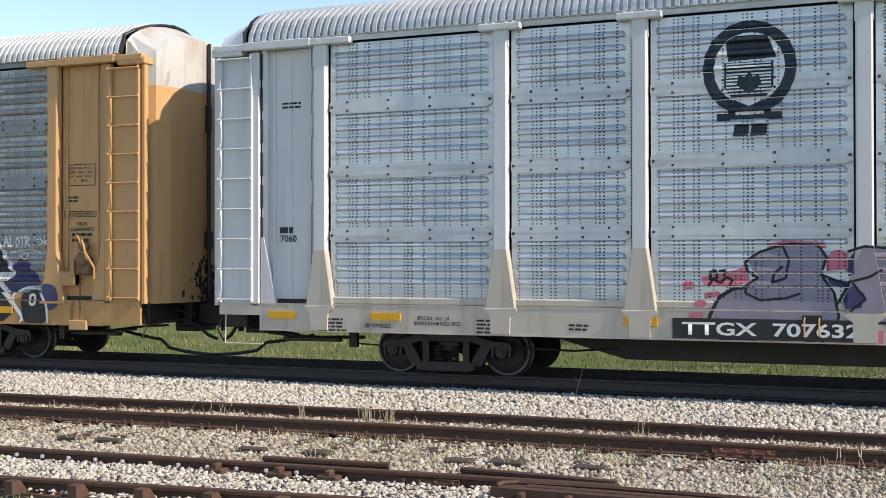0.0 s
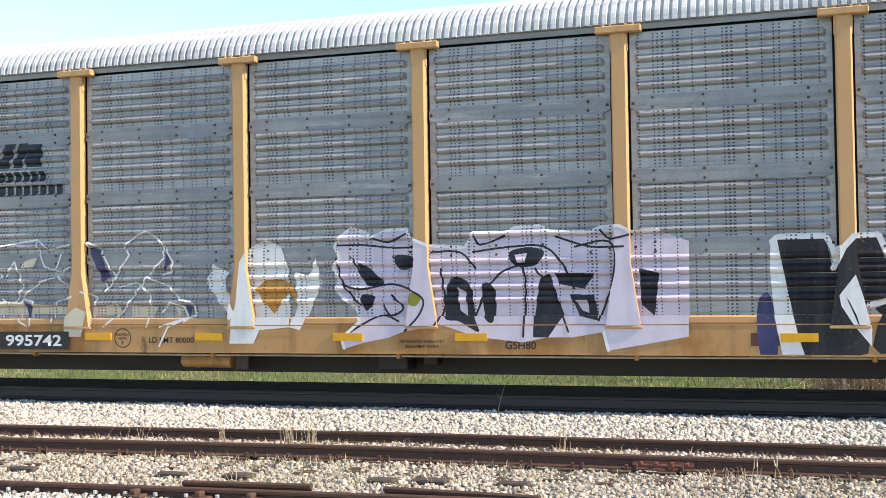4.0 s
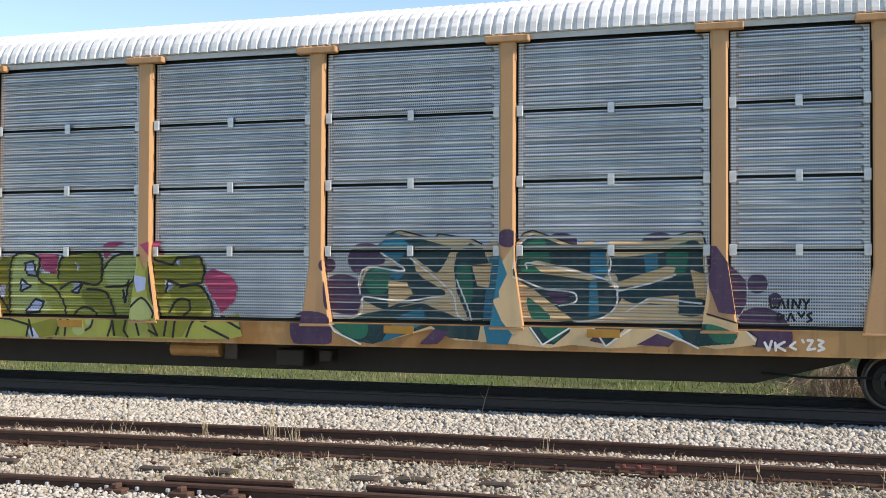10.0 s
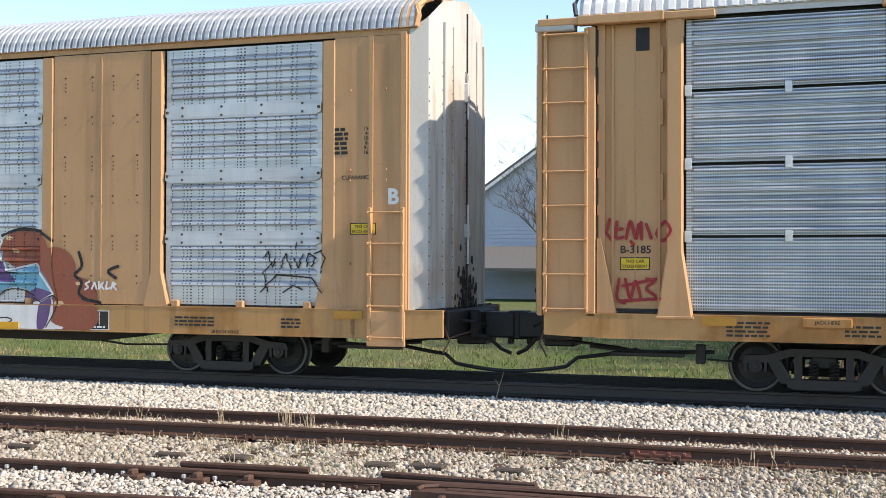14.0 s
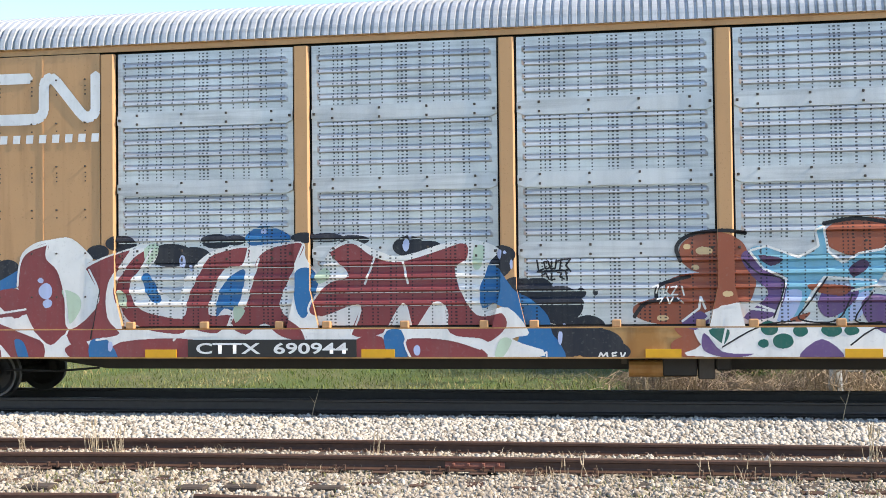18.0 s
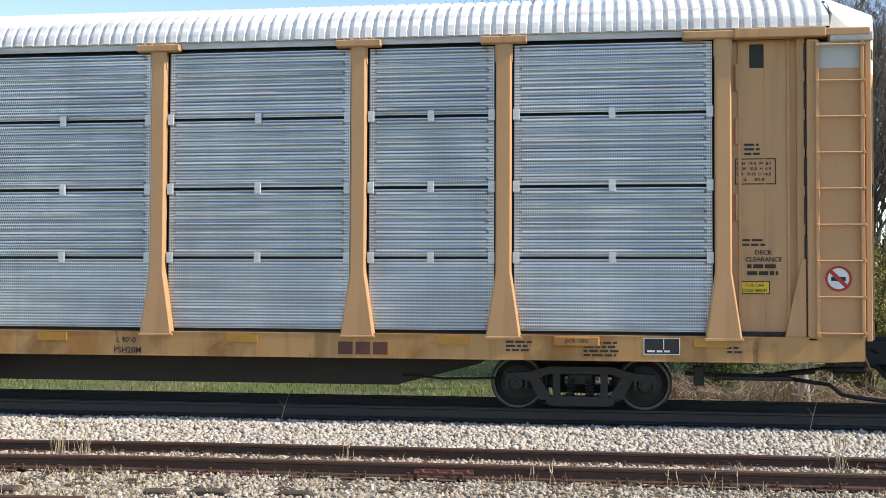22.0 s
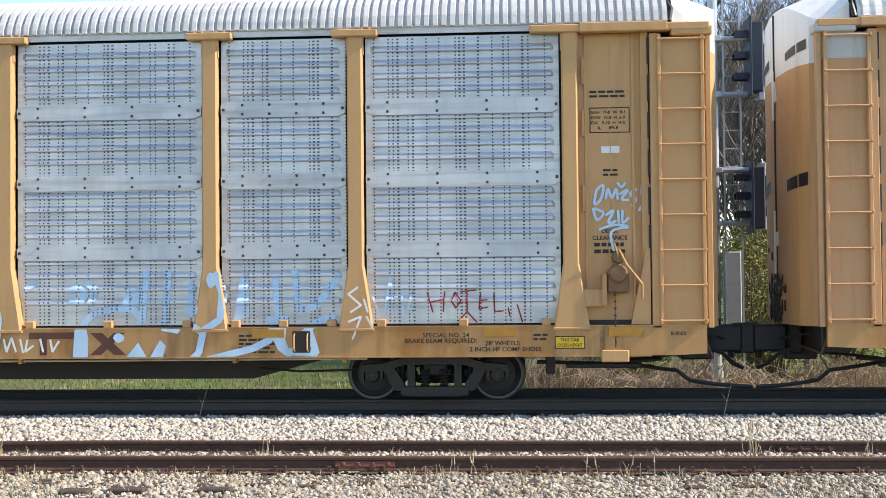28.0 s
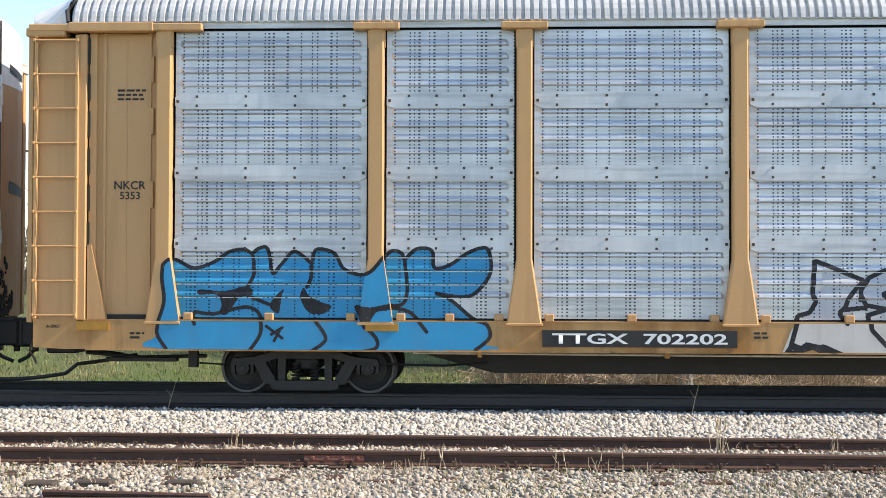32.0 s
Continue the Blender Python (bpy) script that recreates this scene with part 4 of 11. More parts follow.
def railcar(label, look_of, x_right_brake=False):
    """One covered car-carrying railcar, centred on its own origin with the rail's top at 0. look_of: its materials."""
    L = look_of
    car = thing("railcar", label, "railcar", "railcars of the passing train")
    flush = L["style"] == "flush"
    post, sill_m = L["post"], L["sill"]
    # underframe and sill
    part("deck", Shape().box((-13.6, -1.42, 0.88), (13.6, 1.42, 1.06)), "under", car)
    # added black box that stands in for the hollow car's unlit interior
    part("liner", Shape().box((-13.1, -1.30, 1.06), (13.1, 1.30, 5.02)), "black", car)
    depth = 0.42 if flush else 0.28
    part("centre_sill", Shape().prism([(-9.0, 0.88), (-8.7, 0.60), (-7.5, depth), (7.5, depth), (8.7, 0.60), (9.0, 0.88)], -0.62, 0.62), "under", car)
    foot = sill_foot(L["style"])
    sill_poly = [(-13.72, 1.03), (-13.72, foot + 0.02), (-13.3, foot), (13.3, foot), (13.72, foot + 0.02), (13.72, 1.03)] if not L["ledge"] == "beige" else [(-13.72, 1.03), (-13.72, 0.86), (-13.0, 0.86), (-13.0, 0.64), (13.0, 0.64), (13.0, 0.86), (13.72, 0.86), (13.72, 1.03)]
    for k in (-1, 1):
        part("side_sill", Shape().prism(sill_poly, SILL_Y * k, (SILL_Y + 0.06) * k).prism([(-13.0, foot - 0.015), (13.0, foot - 0.015), (13.0, foot), (-13.0, foot)], (SILL_Y - 0.012) * k, (SILL_Y + 0.16) * k).prism([(-13.72, 1.03), (13.72, 1.03), (13.72, 1.045), (-13.72, 1.045)], (SILL_Y - 0.006) * k, (SILL_Y + 0.12) * k), sill_m, car)
    # roof
    part("roof_sheet", roof_mesh(L["roof"]), None, car)
    for k in (-1, 1):
        eave = Shape()
        eave.prism([(-13.25, 4.98), (13.25, 4.98), (13.25, 5.075), (-13.25, 5.075)], 1.425 * k, 1.40 * k)
        eave.prism([(-13.25, 5.06), (13.25, 5.06), (13.25, 5.075), (-13.25, 5.075)], 1.46 * k, 1.40 * k)
        part("eave_strip", eave, post if flush else L["eave"], car)
    for e in (-1, 1):
        hoop = Shape()
        hoop.tube([((13.29 + 0.035 * math.sin(2.1 * q)) * e, y * 1.004, z + 0.012 + 0.02 * math.sin(1.3 * q)) for q, (y, z) in enumerate(ROOF)], 0.045 if flush else 0.034, 6)
        part("roof_edge", hoop, post if flush else "rubber", car)
    # side bays
    edges = list(zip(POSTS, POSTS[1:]))
    for far in (False, True):
        turn = math.pi if far else 0.0

        def place(ob):
            if far:
                ob.location = (-ob.location.x, -ob.location.y, ob.location.z)
                ob.rotation_euler = (0, 0, turn)
            return ob

        for b, (p, q) in enumerate(edges):
            x0, w = p + 0.135, q - p - 0.27
            if flush and b in (1, 7):
                s = Shape()
                s.box((x0 - 0.02, -1.462, 1.06), (x0 + w + 0.02, -1.44, 4.96), 0.006)
                s.box((x0 + w / 2 - 0.012, -1.470, 1.06), (x0 + w / 2 + 0.012, -1.46, 4.96))
                s.now = 1
                for i in range(6):
                    for xx in (0.20, w / 2 - 0.16, w / 2 + 0.22, w - 0.20):
                        zz = 1.5 + 0.62 * i
                        s.box((x0 + xx - 0.012, -1.487, zz - 0.012), (x0 + xx + 0.012, -1.46, zz + 0.012), 0.004)
                        for q in (0.09, 0.15, 0.21) if i % 2 else (0.11, ):
                            s.box((x0 + xx - 0.010, -1.466, zz - q - 0.010), (x0 + xx + 0.010, -1.46, zz - q + 0.010))
                s.now = 0
                place(part("solid_panel", s, (post, "bolt"), car))
                continue
            for j in range(4):
                h = LEVELS[j] - LEVELS[j + 1]
                gap = SEAM if L["style"] == "fine" else 0.0
                place(part("panel", sheet_mesh(L["style"] if L["style"] != "fine" else "shallow" if j == 3 else "fine", w, h - gap, L["panel"]), None, car, "", (x0, PANEL_Y, LEVELS[j] - gap / 2)))
                if j and L["style"] != "fine":
                    place(part("splice_band", band_mesh(w, L["band"]), None, car, "", (x0, PANEL_Y - 0.006, LEVELS[j])))
                if j and L["style"] == "fine":
                    for xx in (0.03, w - 0.03, w / 2):
                        place(part("bracket", BRACKET, None, car, "", (x0 + xx, PANEL_Y - 0.03, LEVELS[j])))
            if L["ledge"]:
                place(part("ledge", Shape().box((x0 - 0.01, -1.486, 1.046), (x0 + w + 0.01, -1.40, 1.155), 0.02), L["ledge"], car))
            for xx in (0.2, w / 2, w - 0.2) if L["style"] != "fine" and not L["ledge"] else ():
                place(part("hold_down", HOLD[post], None, car, "", (x0 + xx, PANEL_Y - 0.03, 1.09)))
        for p in POSTS:
            place(part("post", post_mesh(L["post"], flush), None, car, "", (p, POST_Y + 0.12, 0)))
            if L["ledge"] == "beige":
                place(part("post_foot", FOOT, None, car, "", (p, SILL_Y, 0)))
            if not flush and abs(p) < 11:
                place(part("post_cap", CAP[post], None, car, "", (p, POST_Y, 4.935)))
        for e in (-1, 1):
            if flush:
                s = Shape()
                a, b = sorted((12.05 * e, 13.2 * e))
                s.box((a, -1.462, 1.04), (b, -1.43, 4.97), 0.006)
                s.box((12.62 * e - 0.03, -1.478, 1.04), (12.62 * e + 0.03, -1.46, 4.97))
                s.box((13.12 * e - 0.05, -1.485, 1.04), (13.12 * e + 0.05, -1.44, 5.0), 0.01)
                for zz in (4.2, 2.9, 3.05, 1.7):
                    for xx in (12.3, 12.85):
                        s.box((xx * e - 0.012, -1.49, zz - 0.012), (xx * e + 0.012, -1.46, zz + 0.012))
                place(part("end_panel", s, post, car))
                continue
            # recessed door bay, strips and the ladder's panel
            s = Shape()
            a, b = sorted((12.06 * e, 12.98 * e))
            s.box((a, -1.375, 1.06), (b, -1.34, 4.93), 0.004)
            s.box((12.18 * e - 0.018, -1.40, 1.06), (12.18 * e + 0.018, -1.37, 4.93))
            s.box((12.50 * e - 0.006, -1.381, 1.2), (12.50 * e + 0.006, -1.37, 4.8))
            s.box((12.80 * e - 0.02, -1.40, 1.06), (12.80 * e + 0.02, -1.37, 4.93), 0.006)
            d = place(part("side_door", s, post, car))
            if L["style"] == "fine":
                place(part("door_window", Shape().box((12.40 * e - 0.09, -1.384, 4.56), (12.40 * e + 0.09, -1.372, 4.87), 0.004), "black", car, "black door opening"))
            place(part("door_sill", Shape().box((min(12.1 * e, 12.9 * e), -1.40, 1.065), (max(12.1 * e, 12.9 * e), -1.376, 1.11)), "under", car))
            for zz in (2.55, 3.55, 4.25):
                place(part("hinge", HINGE[post], None, car, "", (12.14 * e, -1.375, zz)))
            g3 = Shape().prism([(12.74 * e, 1.05), (13.0 * e, 1.05), (13.0 * e, 2.05), (12.95 * e, 2.05)], -1.47, -1.40)
            place(part("gusset", g3, post, car))
            fl = Shape().prism([(12.90 * e, 1.06), (13.00 * e, 1.06), (13.00 * e, 4.93), (12.90 * e, 4.93)], -1.43, -1.37)
            place(part("door_post", fl, post, car))
            pn = Shape()
            a, b = sorted((13.06 * e, 13.80 * e))
            pn.box((a, -1.46, 1.03), (b, -1.44, 4.85), 0.004)
            i0, i1 = sorted((13.02 * e, 13.14 * e))
            place(part("ladder_panel", pn, post, car))
            if L["style"] == "fine" and L["slots"]:
                place(part("panel_top", Shape().box((a, -1.468, 4.52), (b, -1.458, 4.86)), L["corner"], car, "white painted top"))
            sl2 = Shape()
            for zz in (1.5, 2.0, 2.5, 3.0, 3.5, 4.0, 4.5):
                sl2.box((13.005 * e - 0.018, -1.45, zz), (13.005 * e + 0.018, -1.42, zz + 0.36))
            place(part("slot", sl2, "rubber", car, "black slots in the corner strip"))["kind"] = "stuff"
            place(part("corner_channel", Shape().box((i0, -1.50, 1.0), (i1, -1.42, 4.90), 0.008), post, car))
            place(part("corner_post", Shape().box((13.78 * e - 0.035, -1.50, 1.0), (13.78 * e + 0.035, -1.40, 4.90), 0.008), post, car))
            tp = Shape()
            a, b = sorted((11.44 * e, 13.80 * e))
            tp.box((a, -1.56, 4.93), (b, -1.42, 5.03), 0.012)
            m0, m1 = sorted((12.1 * e, 13.25 * e))
            tp.box((m0, -1.575, 4.922), (m1, -1.42, 5.045), 0.01)
            place(part("end_cap", tp, post, car))
            cb = Shape()
            m0, m1 = sorted((13.3 * e, 13.84 * e))
            cb.box((m0, -1.55, 4.86), (m1, -1.30, 4.98), 0.015)
            place(part("corner_box", cb, L["corner"], car))
    for e in (-1, 1):
        for half in (1, -1):
            if flush:
                d = end_door(e, half, "dull_white", "dull_white", 4.2, car, ((13.2, -1.44), (13.46, -1.38), (13.56, -1.0), (13.60, 0.0)))
                rv = Shape()
                for y0 in (-1.36, -1.02, -0.62, -0.06):
                    for i in range(18):
                        rx = float(np.interp(-y0, (0, 1.0, 1.38), (13.60, 13.56, 13.46)))
                        rv.box(((rx - 0.006) * e, y0 * half - 0.010, 1.2 + 0.2 * i), ((rx + 0.009) * e, y0 * half + 0.010, 1.22 + 0.2 * i), 0.003)
                part("rivet_row", rv, "bolt", d)["kind"] = "stuff"
                sm = Shape()
                for y0 in (-1.0, -0.6):
                    sm.box((13.53 * e, y0 * half - 0.02, 1.02), (13.60 * e, y0 * half + 0.02, 5.2), 0.006)
                part("door_rib", sm, "dull_white", d)
            else:
                d = end_door(e, half, L["end_low"], L["end_high"], L["end_split"], car, top=4.98 if L.get("low_left") and e < 0 else 9.0, hip=0.26)
        ex = 13.61 if flush else 14.03
        seam = Shape().box((ex * e - 0.012, -0.012, 1.02), (ex * e + 0.012, 0.012, 5.52 if flush else 5.42))
        part("door_seam", seam, "rubber", car)
        rod = Shape().tube([((ex + 0.03) * e, -0.05, 1.7), ((ex + 0.03) * e, -0.05, 2.6)], 0.018, 6).tube([((ex + 0.03) * e, -0.05, 3.9), ((ex + 0.03) * e, -0.05, 4.6)], 0.018, 6).box((ex * e - 0.03, -0.10, 4.15), (ex * e + 0.05, 0.0, 4.45), 0.01).box((ex * e - 0.03, -0.10, 2.1), (ex * e + 0.05, 0.0, 2.3), 0.01)
        if L.get("rod"):
            rod = Shape().tube([((ex + 0.03) * e, -0.04, 1.1), ((ex + 0.03) * e, -0.04, 5.40)], 0.03, 6).box((ex * e - 0.03, -0.10, 3.9), (ex * e + 0.05, 0.02, 4.35), 0.01).box((ex * e - 0.03, -0.12, 1.9), (ex * e + 0.06, 0.04, 2.2), 0.01)
        part("door_rod", rod, "black" if L.get("rod") else "zinc", car, "steel door locking rod")
        if flush:
            hood = Shape()
            ring = [(y, z) for y, z in ROOF]
            hood.add([(xx * e, y * k, 5.0 + (z - 5.0) * k) for xx, k in ((13.05, 1.03), (13.30, 1.03), (13.30, 0.96)) for y, z in ring], [(j * len(ring) + i, (j + 1) * len(ring) + i, (j + 1) * len(ring) + i + 1, j * len(ring) + i + 1) for j in range(2) for i in range(len(ring) - 1)])
            part("roof_hood", hood, post, car)
        if L["style"] == "fine":
            for y0, y1 in ((-1.2, -0.62), (0.35, 0.95)):
                for za, zb, zc, zd in ((3.06, 2.99, 2.83, 2.88), (4.84, 4.75, 4.64, 4.70)) if L["slots"] else ((3.06, 2.99, 2.83, 2.88),):
                    sl = Shape()
                    row = [(y0 + (y1 - y0) * q / 4, za + (zb - za) * q / 4, zd + (zc - zd) * q / 4) for q in range(5)]
                    sl.add([((bulge_x(y) + 0.008) * e, y, z) for y, hi, lo in row for z in (lo, hi)], [(2 * q, 2 * q + 2, 2 * q + 3, 2 * q + 1) for q in range(4)])
                    part("door_slot", sl, "rubber", car, "black rubber door slot")
        gr = random.Random(int(13 + e * 5 + len(bpy.data.objects)))
        grease = Shape()
        for i in range(110):
            gy, gz, q = gr.gauss(0, 0.26), 1.02 + abs(gr.gauss(0, 0.34)), gr.uniform(0.008, 0.035)
            dx = ex - 0.006 + 0.0001 * i - 0.012 * abs(gy)
            ring = [(gy + q * gr.uniform(0.7, 1.2) * math.cos(a * 0.7), max(1.005, gz + q * gr.uniform(0.9, 3.4) * math.sin(a * 0.7))) for a in range(9)]
            grease.prism(ring, (dx - 0.004) * e, (dx + 0.012) * e, "yzx")
        part("grease_stain", grease, "under", car, "dark grease spatter")["kind"] = "stuff"
        part("end_sill", Shape().box((13.35 * e, -1.3, 0.66), (13.75 * e, 1.3, 1.03), 0.02), "under", car)
        if flush:
            ladder(car, min(12.62 * e, 13.12 * e), max(12.62 * e, 13.12 * e), 0.60, 2.50, 5, -1.465, post)
            ladder(car, min(-12.62 * e, -13.12 * e), max(-12.62 * e, -13.12 * e), 0.60, 2.50, 5, -1.465, post).matrix_basis = pose(0, 0, 0, 0, 0, 180)
            part("end_step", Shape().box((12.58 * e, -1.52, 0.52), (13.16 * e, -1.46, 1.02), 0.01), post, car)
        else:
            lo, hi = sorted((13.14 * e, 13.70 * e))
            ladder(car, lo, hi, 1.05, 4.88, 9, -1.47, post)
            ladder(car, lo, hi, 1.05, 4.88, 9, -1.47, post).matrix_basis = pose(0, 0, 0, 0, 0, 180)
            if L["ledge"] == "beige":
                sill_step(car, e, sill_m)
        coupler(car, e)
        for wheel in truck_parts(car, TRUCK_X * e):
            WHEELS.append(wheel)
    if x_right_brake:
        brake_stand(car, 1, post)
    # piping and brackets under the sill
    if L["style"] in ("low", "ridge"):
        pipe = Shape().tube([(-8.6, -1.25, 0.60), (-4, -1.28, 0.585), (4, -1.28, 0.585), (9.2, -1.25, 0.60)], 0.016, 6)
        part("side_pipe", pipe, "beige", car)
        for xx in (-7.7, -5.2, -2.0, 1.0, 4.4, 7.4, 8.9):
            part("pipe_bracket", Shape().box((xx - 0.03, -1.34, 0.55), (xx + 0.03, -1.22, 0.65), 0.008), sill_m, car)
    if L["tank"] is not None:
        tx, tz = L["tank"]
        tank = Shape().tube([(tx - 0.42, -0.95, tz), (tx - 0.36, -0.95, tz), (tx + 0.36, -0.95, tz), (tx + 0.42, -0.95, tz)], 0.115, 14)
        for q in (-0.18, 0.2):
            tank.tube([(tx + q - 0.02, -0.95, tz), (tx + q + 0.02, -0.95, tz)], 0.121, 14)
        part("air_tank", tank, sill_m, car, "weathered yellow air tank")
        part("tank_bracket", Shape().box((tx + 0.5, -1.02, tz - 0.14), (tx + 0.72, -0.9, tz + 0.16), 0.01), "bolt", car)
        part("tank_bracket", Shape().box((tx - 0.52, -1.0, tz + 0.06), (tx - 0.44, -0.9, tz + 0.18), 0.006), "bolt", car)
    part("brake_valve", Shape().box((0.6, -1.1, 0.36), (1.05, -0.7, 0.62), 0.02), "under", car)
    part("valve_box", Shape().box((1.3, -1.1, 0.44), (1.5, -0.8, 0.62), 0.02), "under", car)
    rig = Shape().tube([(-9.0, -0.9, 0.42), (-8.2, -0.88, 0.40), (-7.6, -0.7, 0.44)], 0.018, 6).tube([(9.0, -0.9, 0.42), (8.2, -0.88, 0.40), (7.6, -0.7, 0.44)], 0.018, 6).tube([(-11.6, -0.9, 0.42), (-11.2, -0.9, 0.40), (-10.9, -0.85, 0.42)], 0.014, 6).box((-11.75, -0.95, 0.36), (-11.62, -0.85, 0.62), 0.01).box((11.62, -0.95, 0.36), (11.75, -0.85, 0.62), 0.01)
    part("brake_rigging", rig, "black", car)["kind"] = "stuff"
    return car


BRACKET = Shape().box((-0.045, -0.03, -0.075), (0.045, 0.0, 0.075), 0.01).box((-0.015, -0.038, -0.015), (0.015, -0.03, 0.015), 0.004).mesh("bracket", "zinc")
HOLD, CAP, HINGE = {}, {}, {}
FOOT = Shape().prism([(-0.235, 1.0), (0.235, 1.0), (0.235, 0.97), (0.15, 0.91), (0.14, 0.655), (-0.14, 0.655), (-0.15, 0.91), (-0.235, 0.97)], -0.035, -0.002).mesh("post_foot", "beige")
for m in ("yellow", "gold", "grey_paint"):
    HOLD[m] = Shape().box((-0.06, -0.06, -0.05), (0.06, 0.02, 0.05), 0.012).mesh("hold_down", m)
    HINGE[m] = Shape().box((-0.02, -0.045, 0), (0.02, 0, 0.36), 0.008).mesh("hinge", m)
    c = Shape().box((-0.31, -0.045, 0), (0.31, 0.09, 0.095), 0.012)
    for x in (-0.2, -0.1, 0.1, 0.2):
        c.box((x - 0.016, -0.02, 0.095), (x + 0.016, 0.012, 0.118), 0.005)
    CAP[m] = c.mesh("post_cap", m)

SILVER_DARK = dict(tank=(-2.28, 0.48), style="ridge", rod=True, ledge="yellow", post="yellow", sill="yellow_sill", panel="panel_dark", band="band_dark", roof="roof_grey", eave="band_dark", corner="yellow", end_low="yellow", end_high="dull_white", end_split=4.55)
SILVER_FINE = dict(style="fine", tank=None, slots=True, ledge="", post="gold", sill="yellow_sill", panel="panel_fine", band="band_light", roof="roof_white", eave="roof_grey", corner="dull_white", end_low="yellow", end_high="white", end_split=4.5)
SILVER_DULL = dict(SILVER_FINE, panel="panel_fine_dull", tank=(-0.80, 0.58), slots=False, low_left=True)
SILVER_LIGHT = dict(tank=(0.29, 0.47), style="low", ledge="", post="yellow", sill="yellow_sill", panel="panel_mid", band="band_light", roof="roof_grey", eave="band_light", corner="yellow", end_low="yellow", end_high="white", end_split=4.7)
GREY = dict(tank=None, style="mild", ledge="beige", post="grey_paint", sill="beige", panel="panel_grey", band="band_light", roof="roof_blue", eave="band_light", corner="grey_paint", end_low="dull_white", end_high="white", end_split=4.5)
FLUSH = dict(tank=(0.57, 0.46), style="flush", ledge="", post="gold", sill="yellow_sill", panel="panel_mid", band="band_light", roof="roof_blue", eave="gold", corner="gold", end_low="dull_white", end_high="dull_white", end_split=4.5)

CAR_A = railcar("light grey covered car-carrier railcar with silver slatted sides", GREY)
CAR_B = railcar("yellow covered railcar with dull dark punched panels and graffiti", SILVER_DARK, True)
CAR_C = railcar("yellow covered railcar with bright fine-punched silver panels", SILVER_DULL, True)
CAR_D = railcar("flush-sided yellow covered railcar with silver panels and graffiti", FLUSH)
CAR_E = railcar("clean yellow covered railcar with fine-punched silver panels", SILVER_FINE)
CAR_F = railcar("yellow covered railcar with silver panels and blue graffiti", SILVER_LIGHT, True)
CAR_G = railcar("yellow covered railcar at the tail of the view", SILVER_FINE)
# each car's centre on the train, in metres from the first mark
TRAIN = ((CAR_A, 3.68), (CAR_B, -25.26), (CAR_C, -54.29), (CAR_D, -83.18), (CAR_E, -111.93), (CAR_F, -140.92), (CAR_G, -169.8))


# ---- paint, lettering and signs on the cars ----
def perforated(base, name, holes, rows=False):
    n = Nodes(name)
    x, y, z = n.xyz()
    c = n.mix(n.math("MULTIPLY", n.ramp(n.noise(2.5, 4), 0.35, 0.75), 0.35), base, tuple(0.62 * v for v in base[:3]) + (1,))
    c = n.mix(n.math("MULTIPLY", n.ramp(n.noise(7.0, 4, (1, 1, 0.08)), 0.45, 0.72), 0.16), c, (0.16, 0.14, 0.12, 1))
    c = n.mix(n.math("MULTIPLY", n.ramp(n.noise(22.0, 4), 0.58, 0.72), 0.16), c, (0.30, 0.28, 0.25, 1))
    if rows:
        u = n.math("LESS_THAN", n.math("FRACT", n.math("DIVIDE", x, 0.029)), 0.58)
        dot = n.math("LESS_THAN", n.math("FRACT", n.math("DIVIDE", z, 0.042)), 0.40)
        c = n.mix(n.math("MULTIPLY", n.math("MULTIPLY", u, dot), 0.75), c, (0.02, 0.022, 0.026, 1))
    elif holes:
        col = hole_columns(n, x)
        dot = n.math("LESS_THAN", n.math("FRACT", n.math("DIVIDE", z, 0.046)), 0.46)
        c = n.mix(n.math("MULTIPLY", n.math("MULTIPLY", col, dot), 0.85), c, (0.012, 0.013, 0.016, 1))
    return n.done(c, 0.5, 0.0, 0.35)


SPRAY = {"haze_blue": "3a3a62", "spray_white": "e9e6e1", "spray_black": "1d1c20", "lavender": "d3c6d2", "spray_orange": "c8924a", "grey_haze": "77777a",
         "purple": "4c3350", "cream": "d8b88a", "green": "176a50", "teal": "23758c", "deep_green": "15393c", "pink": "b8486c", "lime": "a4a64a", "olive": "86852a",
         "pale_blue": "b4c0e0", "spray_red": "a0282c", "spray_navy": "20242e", "spray_blue": "226a9e", "spray_red_dark": "8a3f41", "mint": "c0d2b8",
         "brown": "99533c", "sky_blue": "76b2c8", "violet": "6a4f7c", "deep_teal": "1b6257", "bright_blue": "2090bd", "spray_grey": "a9abb0", "faded_blue": "b9d6ec", "off_white": "c9c3bb", "pale_lime": "b3bb74", "cream_pale": "cfc6ae", "bright_grey": "b9bcc2",
         "pink_faded": "cc6f80", "grey_violet": "8f8794", "sign_white": "e4e4e4", "sign_dark": "1c2634"}
for key in SPRAY:
    M[key] = perforated(rgb(SPRAY[key]), key, False)
    M[key + "_punched"] = perforated(rgb(SPRAY[key]), key + "_punched", True)
    M[key + "_fine"] = perforated(rgb(SPRAY[key]), key + "_fine", True, True)


def sheet_outline(style, j):
    """Top, foot and outline of the j-th sheet from above."""
    gap = SEAM if style == "fine" else 0.0
    top, foot = LEVELS[j] - gap / 2, LEVELS[j + 1] + gap / 2
    return top, foot, profile(style if style != "fine" else "shallow" if j == 3 else "fine", top - foot)


